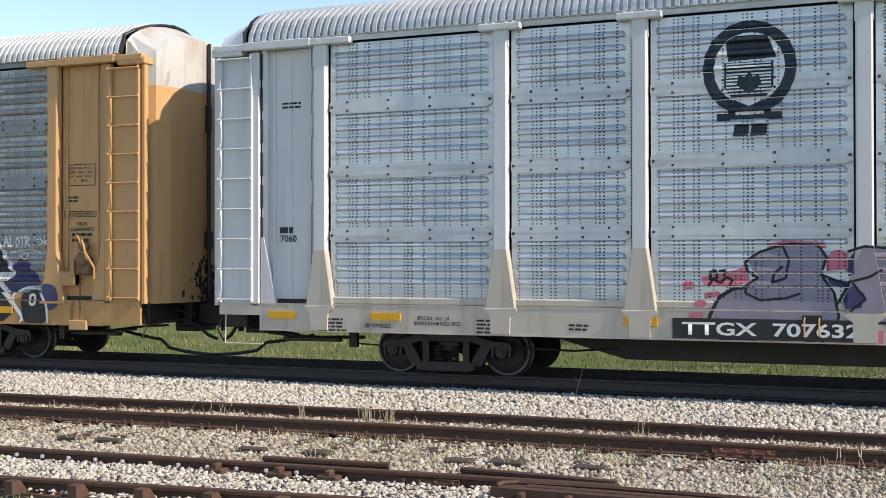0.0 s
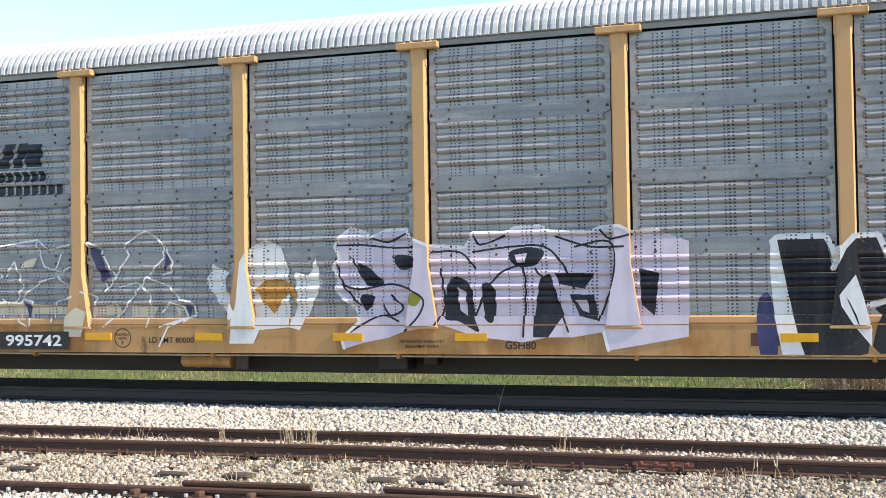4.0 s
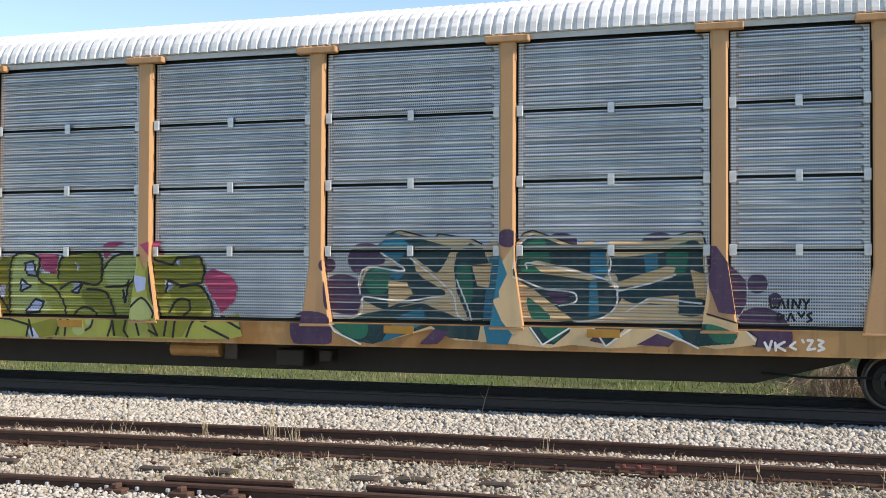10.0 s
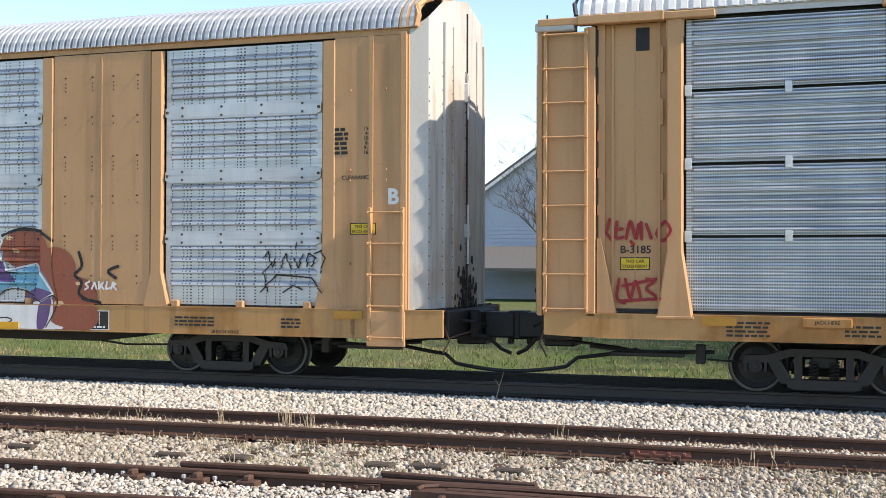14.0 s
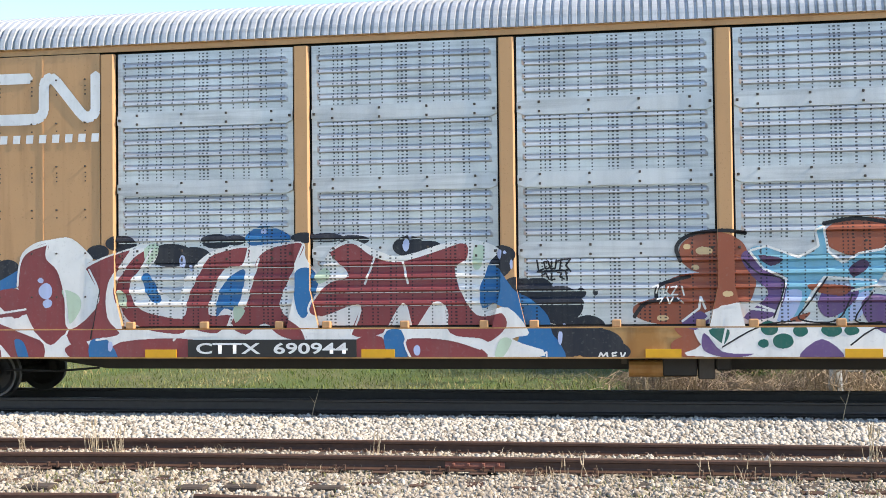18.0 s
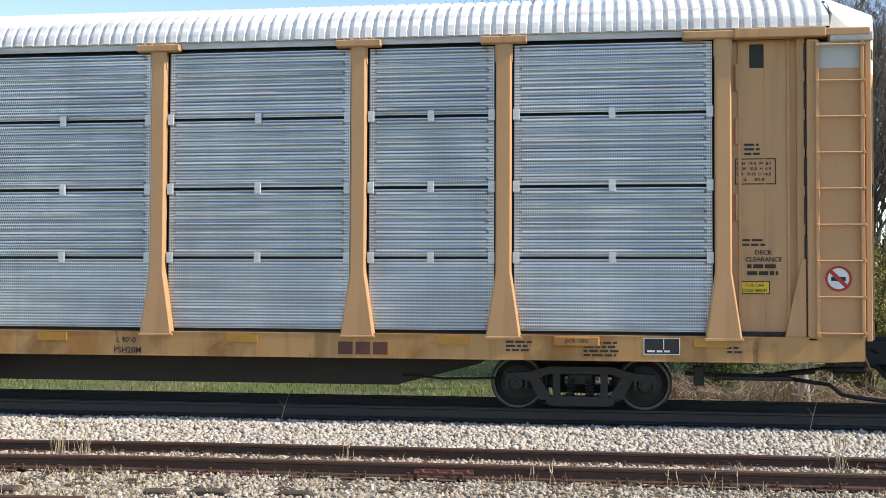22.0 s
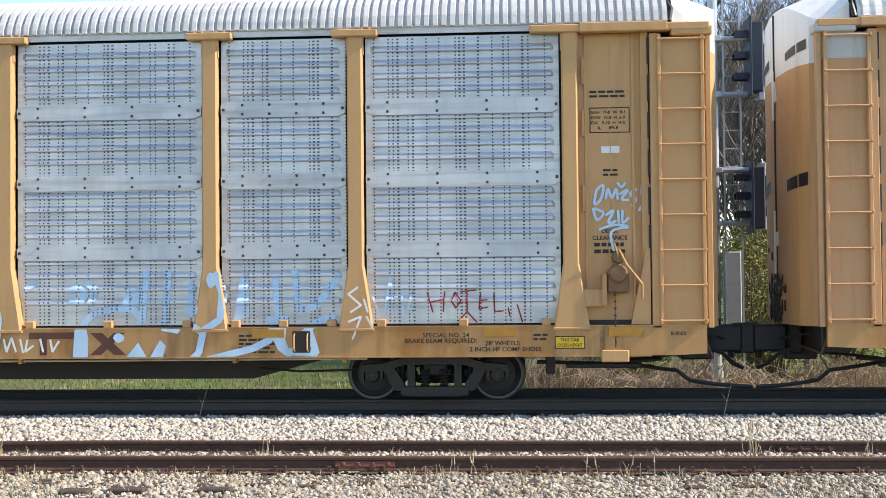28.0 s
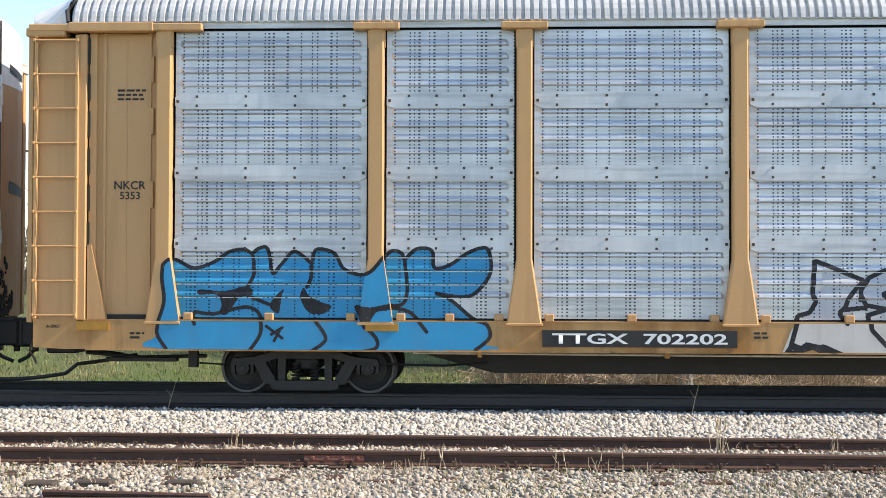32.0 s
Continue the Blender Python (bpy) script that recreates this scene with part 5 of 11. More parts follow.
def proud_at(style, z):
    """How far a sheet stands out at height z."""
    d = 0.0
    for j in range(4):
        top, foot, prof = sheet_outline(style, j)
        if foot <= z <= top:
            d = float(np.interp(z - top, [p[0] for p in reversed(prof)], [p[1] for p in reversed(prof)]))
    if style != "fine" and any(abs(z - q) < 0.105 for q in LEVELS[1:4]):
        d = max(d, 0.037)
    return d


def relief_marks(style):
    """The heights at which a sheet's relief bends."""
    out = set()
    for j in range(4):
        top, foot, prof = sheet_outline(style, j)
        out |= {round(top + z, 4) for z, _ in prof}
        if j and style != "fine":
            out |= {LEVELS[j] - 0.105, LEVELS[j] + 0.105}
    return out


def zones(style, x0, x1, z, ledge):
    """Cut a span at height z where the car's surface steps: (from, to, depth, on punched sheet)."""
    if z < 1.03:
        return [(x0, x1, SILL_Y, False)] if z > sill_foot(style) + 0.004 else []
    out, cuts = [], []
    for p in POSTS:
        top = 1.55 if style == "flush" else 1.85
        h = 0.105 if z > top else 0.235 - 0.125 * (z - 1.0) / (top - 1.0)
        cuts.append((p - h, p + h))
    x = x0
    for a, b in cuts + [(99, 99)]:
        if x < min(a, x1):
            inner = (x + min(a, x1)) / 2
            flat = style == "flush" and (7.1 < abs(inner) < 9.1 or abs(inner) > 12)
            if abs(inner) > 12:
                out.append((x, min(a, x1), -1.462 if flat else -1.376, False))
            elif flat:
                out.append((x, min(a, x1), -1.464, False))
            elif ledge and z < 1.16:
                out.append((x, min(a, x1), -1.487, False))
            elif z > 1.075 and (style != "fine" or min(abs(z - q) for q in LEVELS) > 0.022):
                out.append((x, min(a, x1), PANEL_Y - proud_at(style, z), True))
        if b > x and a < x1:
            out.append((max(a, x), min(b, x1), (-1.485 if style == "flush" else POST_Y - (0.014 if z < 1.03 else 0.006)), False))
        x = max(x, b)
        if x >= x1:
            break
    return out


def stroke(points, w):
    """A broad line as one outline for each run and joint."""
    out = []
    for (xa, za), (xb, zb) in zip(points, points[1:]):
        d = math.hypot(xb - xa, zb - za) or 1e-6
        ux, uz = (xb - xa) / d * w / 2, (zb - za) / d * w / 2
        out.append([(xa - uz, za + ux), (xb - uz, zb + ux), (xb + 0.7 * ux, zb + 0.7 * uz), (xb + uz, zb - ux), (xa + uz, za - ux), (xa - 0.7 * ux, za - 0.7 * uz)])
    return out


def rounded(points, closed, steps=4):
    """A smooth line through the points."""
    n, out = len(points), []
    for i in range(n if closed else n - 1):
        p = [points[(i + k) % n] if closed else points[min(max(i + k, 0), n - 1)] for k in (-1, 0, 1, 2)]
        for j in range(steps):
            t = j / steps
            out.append(tuple(p[1][a] + 0.5 * t * (p[2][a] - p[0][a] + t * (2 * p[0][a] - 5 * p[1][a] + 4 * p[2][a] - p[3][a] + t * (3 * (p[1][a] - p[2][a]) + p[3][a] - p[0][a]))) for a in (0, 1)))
    return out if closed else out + [points[-1]]


STYLE = {CAR_A: "mild", CAR_B: "ridge", CAR_C: "fine", CAR_D: "flush", CAR_E: "fine", CAR_F: "low", CAR_G: "fine"}


LAYERS = {car: 0 for car in STYLE}      # coats of paint on each car so far
LEDGED = (CAR_A, CAR_B)


def graffiti(car, label, layers, name="graffiti", over=True):
    """Paint laid on the car's relief, layer over layer. layers: (colour, line width or 0 for filled shapes, outlines in metres on the car)."""
    s, mats, style = Shape(), [], STYLE[car]
    step = 0.007
    for i, (colour, width, outlines, *soft) in enumerate(layers):
        polys = []
        for o in outlines:
            o = rounded(o, not width) if soft and len(o) > 2 else o
            polys += stroke(o, width) if width else [o]
        mats += [colour, colour + ("_fine" if style == "fine" else "_punched")]
        z0, z1 = min(z for o in polys for _, z in o), max(z for o in polys for _, z in o)
        lift = (0.005 if over else 0.009) + 0.0005 * (LAYERS[car] * over + i)
        marks = sorted({round(k * step, 4) for k in range(int(z0 / step), int(z1 / step) + 2)} | {z for z in relief_marks(style) if z0 < z < z1})
        for za, zb in zip(marks, marks[1:]):
            if zb - za < 0.0008:
                continue
            zm = (za + zb) / 2
            spans = []
            for o in polys:
                xs = []
                for (xa, ya), (xb, yb) in zip(o, o[1:] + o[:1]):
                    if (ya > zm) != (yb > zm):
                        xs.append(xa + (xb - xa) * (zm - ya) / (yb - ya))
                xs.sort()
                spans += list(zip(xs[::2], xs[1::2]))
            spans.sort()
            merged = []
            for a, b in spans:
                if merged and a <= merged[-1][1]:
                    merged[-1][1] = max(b, merged[-1][1])
                else:
                    merged.append([a, b])
            for a, b in merged:
                for p, q, y, punched in zones(style, a, b, zm, car in LEDGED):
                    ya, yb = y, y
                    if punched:
                        ya, yb = PANEL_Y - proud_at(style, za + 1e-5), PANEL_Y - proud_at(style, zb - 1e-5)
                    s.now = 2 * i + (1 if punched else 0)
                    s.add([(p, ya - lift, za), (q, ya - lift, za), (q, yb - lift, zb), (p, yb - lift, zb)], [(0, 1, 2, 3)])
    LAYERS[car] += len(layers)
    ob = part(name, s, tuple(mats), car, label)
    return ob


def words(car, text, x, z, size, material="ink", y=SILL_Y, width=0.0, bold=0.02, label=""):
    """Stencilled words standing on the car's side; width stretches them to fit."""
    c = bpy.data.curves.new("lettering", "FONT")
    c.body, c.size, c.align_x, c.align_y, c.offset = text, size * 1.38, "CENTER", "CENTER", bold * size
    c.resolution_u = 3
    tmp = bpy.data.objects.new("lettering", c)
    me = bpy.data.meshes.new_from_object(tmp)
    bpy.data.objects.remove(tmp)
    bpy.data.curves.remove(c)
    xs = [v.co.x for v in me.vertices]
    k = width / (max(xs) - min(xs)) if width else 1.0
    mid = (max(xs) + min(xs)) / 2
    zs = [v.co.y for v in me.vertices]
    mz = (max(zs) + min(zs)) / 2
    me.transform(Matrix(((k, 0, 0, -mid * k), (0, 0, -1, 0), (0, 1, 0, -mz), (0, 0, 0, 1))))
    me.materials.clear()
    me.materials.append(M[material])
    me.name = "lettering"
    return part("lettering", me, None, car, label, (x, y - 0.005, z))


def bars(car, x, z, w, rows, h=0.028, pitch=0.055, material="ink", y=SILL_Y):
    """Small lettering too worn to read: short bars."""
    s = Shape()
    r = random.Random(int(1000 * x + 77 * z))
    for i in range(rows):
        a = x - w / 2
        end = x + w / 2 * r.uniform(0.7, 1.0)
        while a < end - 0.03:
            b = min(a + r.uniform(0.05, 0.14), end)
            s.box((a, y - 0.0045, z - i * pitch - h / 2), (b, y - 0.001, z - i * pitch + h / 2))
            a = b + 0.022
    ob = part("worn_lettering", s, material, car)
    ob["kind"] = "stuff"
    return ob


def flat(car, name, x0, z0, x1, z1, material, y=SILL_Y, depth=0.004, label=""):
    return part(name, Shape().box((min(x0, x1), y - depth, min(z0, z1)), (max(x0, x1), y - 0.0005, max(z0, z1))), material, car, label)


def framed(car, x0, z0, x1, z1, material="ink", y=-1.376, w=0.012):
    s = Shape()
    for a, b in (((x0, z0), (x1, z0 + w)), ((x0, z1 - w), (x1, z1)), ((x0, z0), (x0 + w, z1)), ((x1 - w, z0), (x1, z1))):
        s.box((a[0], y - 0.004, a[1]), (b[0], y - 0.001, b[1]))
    return part("stencil_frame", s, material, car)


def warning(car, x, z, y=-1.376, wide=0.40):
    """The yellow excess height label."""
    flat(car, "warning_label", x - wide / 2, z - 0.085, x + wide / 2, z + 0.085, "ink", y, 0.003, "yellow excess height label with a dark edge")
    flat(car, "label_face", x - wide / 2 + 0.014, z - 0.071, x + wide / 2 - 0.014, z + 0.071, "label_yellow", y - 0.003, 0.003)
    words(car, "THIS CAR", x, z + 0.033, 0.042, "brown_ink", y - 0.006)
    words(car, "EXCESS HEIGHT", x, z - 0.035, 0.042, "brown_ink", y - 0.006, wide * 0.82)


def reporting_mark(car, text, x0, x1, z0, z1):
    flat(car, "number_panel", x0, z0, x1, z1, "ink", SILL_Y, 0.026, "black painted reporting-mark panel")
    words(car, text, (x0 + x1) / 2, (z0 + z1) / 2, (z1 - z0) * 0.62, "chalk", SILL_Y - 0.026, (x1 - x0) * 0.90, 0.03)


def tape(car, x, z, w=0.46, h=0.11, material="reflector"):
    flat(car, "reflective_tape", x - w / 2, z - h / 2, x + w / 2, z + h / 2, material, SILL_Y, 0.026)


def consolidated(car, x0, z0, x1, z1):
    """The black consolidated stencil block with a white edge."""
    flat(car, "stencil_block", x0, z0, x1, z1, "chalk", SILL_Y, 0.003)
    flat(car, "stencil_face", x0 + 0.012, z0 + 0.012, x1 - 0.012, z1 - 0.012, "ink", SILL_Y - 0.003, 0.002)
    flat(car, "stencil_line", (x0 + x1) / 2 + 0.02, z0 + 0.07, (x0 + x1) / 2 + 0.03, z1 - 0.02, "chalk", SILL_Y - 0.005, 0.002)
    bars(car, (x0 + x1) / 2, z0 + 0.045, (x1 - x0) * 0.8, 1, 0.025, 0.04, "chalk", SILL_Y - 0.005)


def ban_sign(car, x, z):
    """A round no-crossing sign: white disc, red ring and bar."""
    y = -1.465
    d = Shape().lathe([(0.001, -0.006), (0.165, -0.006), (0.17, 0.0)], 24)
    sign = part("ban_sign", d, "chalk", car, "round white sign with a red ring and bar", (x, y, z))
    r = Shape().lathe([(0.135, -0.010), (0.168, -0.010), (0.168, -0.006)], 24)
    r.prism([(-0.12, 0.085), (-0.085, 0.12), (0.12, -0.085), (0.085, -0.12)], -0.011, -0.007)
    part("sign_ring", r, "red", sign)
    part("sign_mark", Shape().box((-0.09, -0.0085, -0.03), (0.09, -0.006, 0.025)), "ink", sign)


def oval(x, z, rx, rz, n=22):
    return [(x + rx * math.cos(2 * math.pi * i / n), z + rz * math.sin(2 * math.pi * i / n)) for i in range(n)]


def slab(x0, z0, x1, z1, lean=0.0):
    return [(x0, z0), (x1, z0), (x1 + lean, z1), (x0 + lean, z1)]


graffiti(CAR_B, "black and white block-letter graffiti with dark blue haze", [
    ("haze_blue", 0, [[(10.84, 1.36), (11.13, 1.68), (11.33, 1.72), (11.49, 1.53), (11.64, 1.41), (11.62, 1.3), (11.33, 1.25), (11.13, 1.13), (10.96, 1.21)], [(11.78, 1.3), (12.04, 1.26), (12.08, 0.99), (11.9, 0.87), (11.8, 1.07)], [(5.99, 1.3), (6.16, 1.39), (6.23, 0.64), (6.02, 0.63)]], True),
    ("spray_white", 0, [[(6.17, 2.12), (6.28, 2.12), (6.34, 1.66), (6.43, 1.13), (6.51, 0.87), (6.58, 0.65), (6.29, 0.64), (6.2, 1.13), (6.15, 1.75)], [(7.96, 2.11), (8.1, 2.11), (8.11, 1.14), (7.87, 1.01), (7.83, 1.05), (7.91, 1.58)], [(6.89, 1.99), (7.03, 2.04), (6.95, 1.71)], [(9.33, 2), (9.55, 2.08), (9.53, 1.58), (9.42, 1.49)], [(9.97, 2), (10.12, 2.02), (10.37, 2.17), (10.18, 1.98), (9.99, 1.69)], [(9.24, 1.31), (9.55, 1.25), (9.59, 1.18), (9.55, 0.64), (9.24, 0.64), (9.53, 0.94)]]),
    ("spray_black", 0, [[(6.25, 2.12), (6.84, 2.14), (6.92, 1.73), (7.01, 1.94), (7.19, 2.12), (7.45, 2.13), (7.53, 1.88), (7.7, 1.58), (7.78, 1.41), (7.6, 1.34), (7.33, 1.28), (7.31, 1.23), (7.37, 0.98), (7.31, 0.67), (7.17, 0.64), (6.56, 0.65), (6.49, 0.87), (6.38, 1.4), (6.3, 1.83)], [(7.6, 2.11), (7.96, 2.12), (7.93, 1.75), (7.85, 1.16), (7.89, 1.05), (8.1, 1.16), (8.08, 1.84), (8.13, 2.11), (8.41, 2.12), (8.44, 1.67), (8.46, 1.25), (8.55, 0.83), (8.6, 0.73), (8.46, 0.68), (8.23, 0.66), (8.08, 0.99), (7.97, 0.72), (7.46, 0.67), (7.37, 0.76), (7.43, 1.02), (7.49, 1.15), (7.41, 1.23), (7.75, 1.38), (7.81, 1.43), (7.7, 1.75)]]),
    ("spray_black", 0, [[(8.64, 2.11), (9.17, 2.12), (9.26, 2), (9.32, 1.76), (9.42, 1.51), (9.39, 1.39), (9.19, 1.3), (9.24, 1.18), (9.29, 0.69), (8.69, 0.65), (8.6, 0.83), (8.53, 1.08), (8.5, 1.5), (8.55, 1.92)], [(9.56, 2.12), (9.91, 2.15), (9.95, 1.64), (10.2, 1.6), (10.25, 1.44), (10.25, 1.32), (10.08, 1.27), (10.04, 1.19), (10.12, 1.03), (9.99, 0.66), (9.66, 0.65), (9.57, 1.02), (9.55, 1.22), (9.33, 1.18), (9.28, 1.22), (9.44, 1.43), (9.52, 1.59)], [(9.99, 1.68), (10.16, 1.96), (10.37, 2.14), (10.6, 2.16), (10.75, 1.92), (10.96, 1.6), (11.06, 1.48), (10.75, 1.44), (10.5, 1.77), (10.36, 1.52), (10.67, 1.36), (10.92, 1.13), (11.17, 0.86), (10.93, 0.68), (10.51, 0.66), (10.63, 0.91), (10.42, 1.2), (10.25, 1.24), (10.33, 1.44), (10.29, 1.6)]]),
    ("spray_white", 0, [[(7.19, 1.66), (6.99, 1.4), (7.01, 1.27), (7.16, 1.02), (7.36, 0.76), (7.37, 0.98), (7.27, 1.4)], [(8.1, 0.95), (7.99, 0.72), (8.18, 0.67)], [(8.88, 1.8), (9.03, 1.52), (8.79, 1.32)], [(8.76, 0.94), (8.83, 1.16), (9.24, 1.33), (9.42, 1.43), (9.46, 1.49), (9.48, 1.43), (9.28, 1.22), (9.24, 1.18), (8.97, 1.07)], [(9.99, 1.27), (10.09, 1.29), (10.38, 1.28), (10.33, 1.2), (10.55, 0.92), (10.46, 0.96), (10.36, 1.12), (10.12, 1.11), (10.08, 0.83), (10.01, 1.03)], [(10.46, 1.78), (10.57, 1.68), (10.69, 1.5), (11.05, 1.51), (11.1, 1.54), (11.09, 1.43), (10.96, 1.35), (10.71, 1.35), (10.42, 1.5), (10.4, 1.61)], [(10.63, 1.38), (10.8, 1.36), (11.05, 1.13), (11.29, 0.86), (11.38, 0.71), (11.25, 0.64), (11.3, 0.74), (11.13, 0.93)]]),
    ("spray_black", 0, [[(7.07, 1.38), (7.25, 0.93), (7.19, 1.15), (7.11, 1.32)], [(8.86, 1.55), (8.93, 1.52), (8.85, 1.44)], [(8.85, 1.01), (8.92, 1.12), (9.15, 1.2), (9.15, 1.15)]]),
    ("spray_black", 0, [[(11.32, 0.9), (11.32, 1.12), (11.5, 1.21), (11.66, 1.16), (11.79, 0.99), (11.82, 0.68), (11.4, 0.67)]], True),
    ("spray_white", 0.072, [[(6.17, 2.08), (6.25, 2.16), (6.84, 2.16), (6.92, 2.01)], [(6.92, 1.73), (7.06, 2.01), (7.19, 2.15), (7.47, 2.16), (7.53, 2.01), (7.7, 1.66), (7.8, 1.39), (7.33, 1.27)], [(7.6, 2.09), (7.63, 2.15), (7.98, 2.16), (8.01, 2.05)], [(8.1, 2.05), (8.13, 2.14), (8.42, 2.15), (8.46, 1.67), (8.48, 1.25), (8.55, 0.87), (8.67, 0.71), (8.37, 0.66)], [(8.55, 1.84), (8.61, 2.09), (8.71, 2.14), (9.19, 2.14), (9.28, 2), (9.41, 1.55)]]),
    ("spray_white", 0.072, [[(9.4, 1.59), (9.5, 1.58), (9.55, 2), (9.57, 2.16), (9.93, 2.17), (9.97, 2), (9.96, 1.61), (10.23, 1.6), (10.28, 1.3), (10.02, 1.28), (10.04, 0.95)], [(9.99, 1.72), (10.16, 2), (10.35, 2.17), (10.6, 2.19), (10.71, 2.09), (10.92, 1.76), (11.09, 1.5)], [(9.55, 0.69), (9.58, 1.02), (9.55, 1.27), (9.33, 1.16)], [(10.46, 0.84), (10.39, 1.04), (10.29, 1.16)]]),
    ("spray_white", 0.045, [[(11.21, 0.86), (11.13, 1.09), (11.25, 1.21), (11.5, 1.25), (11.7, 1.18), (11.83, 0.99), (11.86, 0.67)], [(11.5, 1.12), (11.59, 1.12), (11.59, 0.98), (11.5, 0.98), (11.5, 1.12)]], True),
    ("spray_white", 0.026, [[(10.88, 1.93), (10.93, 2.12), (10.99, 1.94)], [(10.89, 2.01), (10.97, 2.01)], [(11.02, 2.11), (11.02, 1.94), (11.08, 1.96)], [(11.13, 2.02), (11.17, 2.1), (11.22, 2.02), (11.17, 1.93), (11.13, 2.02)], [(11.22, 2.09), (11.35, 2.1)], [(11.28, 2.09), (11.28, 1.93)], [(11.35, 1.93), (11.35, 2.1), (11.44, 2.07), (11.36, 2.01), (11.46, 1.93)], [(11.51, 1.93), (11.52, 2.1), (11.6, 2.06), (11.52, 2.01)], [(11.63, 2.1), (11.63, 1.94), (11.72, 2.01), (11.63, 2.1)], [(11.75, 1.94), (11.75, 2.1), (11.82, 2.06), (11.76, 2.01), (11.84, 1.93)]]),
    ("spray_white", 0.022, [[(11, 1.84), (11.41, 1.89), (11.65, 1.82)], [(11.21, 1.78), (11.33, 1.82), (11.41, 1.78), (11.33, 1.72), (11.23, 1.8)]], True),
])
graffiti(CAR_B, "pale lavender graffiti lettering with dark outlines", [
    ("lavender", 0, [[(0.07, 2.2), (0.19, 2.33), (0.34, 2.42), (0.57, 2.34), (0.65, 2.29), (0.88, 2.37), (1.18, 2.38), (1.25, 2.25), (1.55, 2.13), (1.73, 2.17), (2.06, 2.12), (2.17, 2.3), (2.64, 2.29), (2.78, 2.36), (3.13, 2.38), (3.27, 2.3), (3.82, 2.27), (3.96, 2.33), (4.23, 2.34), (4.39, 2.25), (4.75, 2.28), (5.14, 2.13), (5.12, 0.88), (4.06, 0.69), (4, 0.94), (3.59, 0.87), (3.24, 0.87), (2.89, 0.8), (2.25, 0.87), (1.68, 1.05), (1.53, 1.01), (1.16, 0.95), (0.93, 0.86), (0.55, 0.79), (0.24, 0.7), (0.2, 0.86), (0.48, 1.09), (0.4, 1.28), (0.1, 1.51), (0.1, 1.78), (0.02, 1.86), (0.14, 2.01)]]),
    ("spray_navy", 0, [[(0.45, 1.93), (0.72, 1.77), (0.83, 1.62), (0.56, 1.62)], [(1.02, 2.03), (1.32, 1.99), (1.24, 1.84), (1.06, 1.84)], [(0.48, 1.47), (0.71, 1.43), (0.55, 1.24)], [(1.83, 1.68), (2.12, 1.6), (2.19, 1.16), (2.26, 0.94), (1.97, 1.09), (1.75, 1.16)], [(2.3, 1.6), (2.48, 1.53), (2.47, 1.09), (2.33, 1.16)], [(2.7, 2.04), (2.99, 2.1), (3.19, 2.03), (3.05, 1.85), (2.77, 1.85)]], True),
    ("spray_navy", 0, [[(3.04, 1.16), (3.12, 1.67), (3.26, 1.74), (3.45, 1.16), (3.24, 0.87), (3.03, 0.87)], [(3.33, 1.74), (3.88, 1.73), (3.74, 1.52), (3.39, 1.59)], [(3.53, 1.45), (3.87, 1.44), (3.93, 1.09), (3.66, 1.16)], [(4.48, 1.79), (4.74, 1.72), (4.67, 1.15), (4.5, 1.3)]]),
    ("lavender", 0, [[(1.94, 1.57), (2.06, 1.49), (2.08, 1.16), (1.97, 1.24)], [(2.77, 2), (2.95, 2.02), (2.91, 1.89), (2.81, 1.89)], [(3.61, 1.37), (3.77, 1.37), (3.8, 1.19), (3.7, 1.23)]]),
    ("olive", 0, [[(1.24, 1.5), (1.42, 1.43), (1.35, 1.31), (1.22, 1.35)]], True),
    ("spray_black", 0.028, [[(0.07, 2.19), (0.49, 2.19), (0.95, 2.14), (1.32, 2.14)], [(0.37, 2), (0.49, 1.77), (0.79, 1.62)], [(0.18, 1.63), (0.48, 1.55), (0.94, 1.62), (1.24, 1.54), (1.46, 1.39), (1.38, 1.16), (1.16, 0.95)], [(0.1, 2.01), (0.21, 1.62), (0.48, 1.32)], [(2.17, 2.05), (2.7, 2.11), (3.2, 2.1), (3.47, 1.81), (3.6, 1.52)], [(2.19, 1.16), (2.41, 1.6), (2.7, 1.82), (2.91, 1.74), (2.89, 0.87)], [(3.05, 1.81), (3.32, 1.45), (3.52, 0.94)], [(3.61, 2.09), (4.09, 2.15), (4.15, 1.72), (3.93, 1.09)]], True),
    ("spray_black", 0.028, [[(3.34, 2.24), (3.82, 2.09), (4.29, 2.08)], [(1.55, 2.06), (1.99, 2.05), (2.2, 1.82)], [(1.69, 1.83), (1.75, 1.31), (1.6, 1.01)], [(0.65, 2.29), (0.91, 2.22), (1.22, 2.35)], [(2.17, 2.3), (2.28, 2.15), (2.64, 2.27)], [(3.96, 2.32), (4.09, 2.19), (4.39, 2.24)], [(0.94, 1.47), (1.12, 1.28), (0.93, 1.17), (0.82, 1.32)], [(0.2, 0.86), (0.78, 1.17), (1.08, 1.09)]], True),
    ("spray_white", 0.045, [[(0.07, 2.2), (0.19, 2.34), (0.34, 2.44), (0.57, 2.36), (0.65, 2.3), (0.88, 2.39), (1.18, 2.4), (1.25, 2.27), (1.55, 2.15)], [(1.55, 2.15), (2.06, 2.12), (2.17, 2.32), (2.64, 2.31), (2.78, 2.38), (3.13, 2.39), (3.27, 2.31), (3.82, 2.28), (3.96, 2.35), (4.23, 2.36), (4.39, 2.27), (4.76, 2.29)], [(0.07, 2.2), (0.16, 2.01), (0.04, 1.86), (0.12, 1.78), (0.11, 1.51), (0.4, 1.28), (0.48, 1.09), (0.2, 0.85), (0.24, 0.7)], [(4, 0.94), (4.06, 0.69)]]),
])
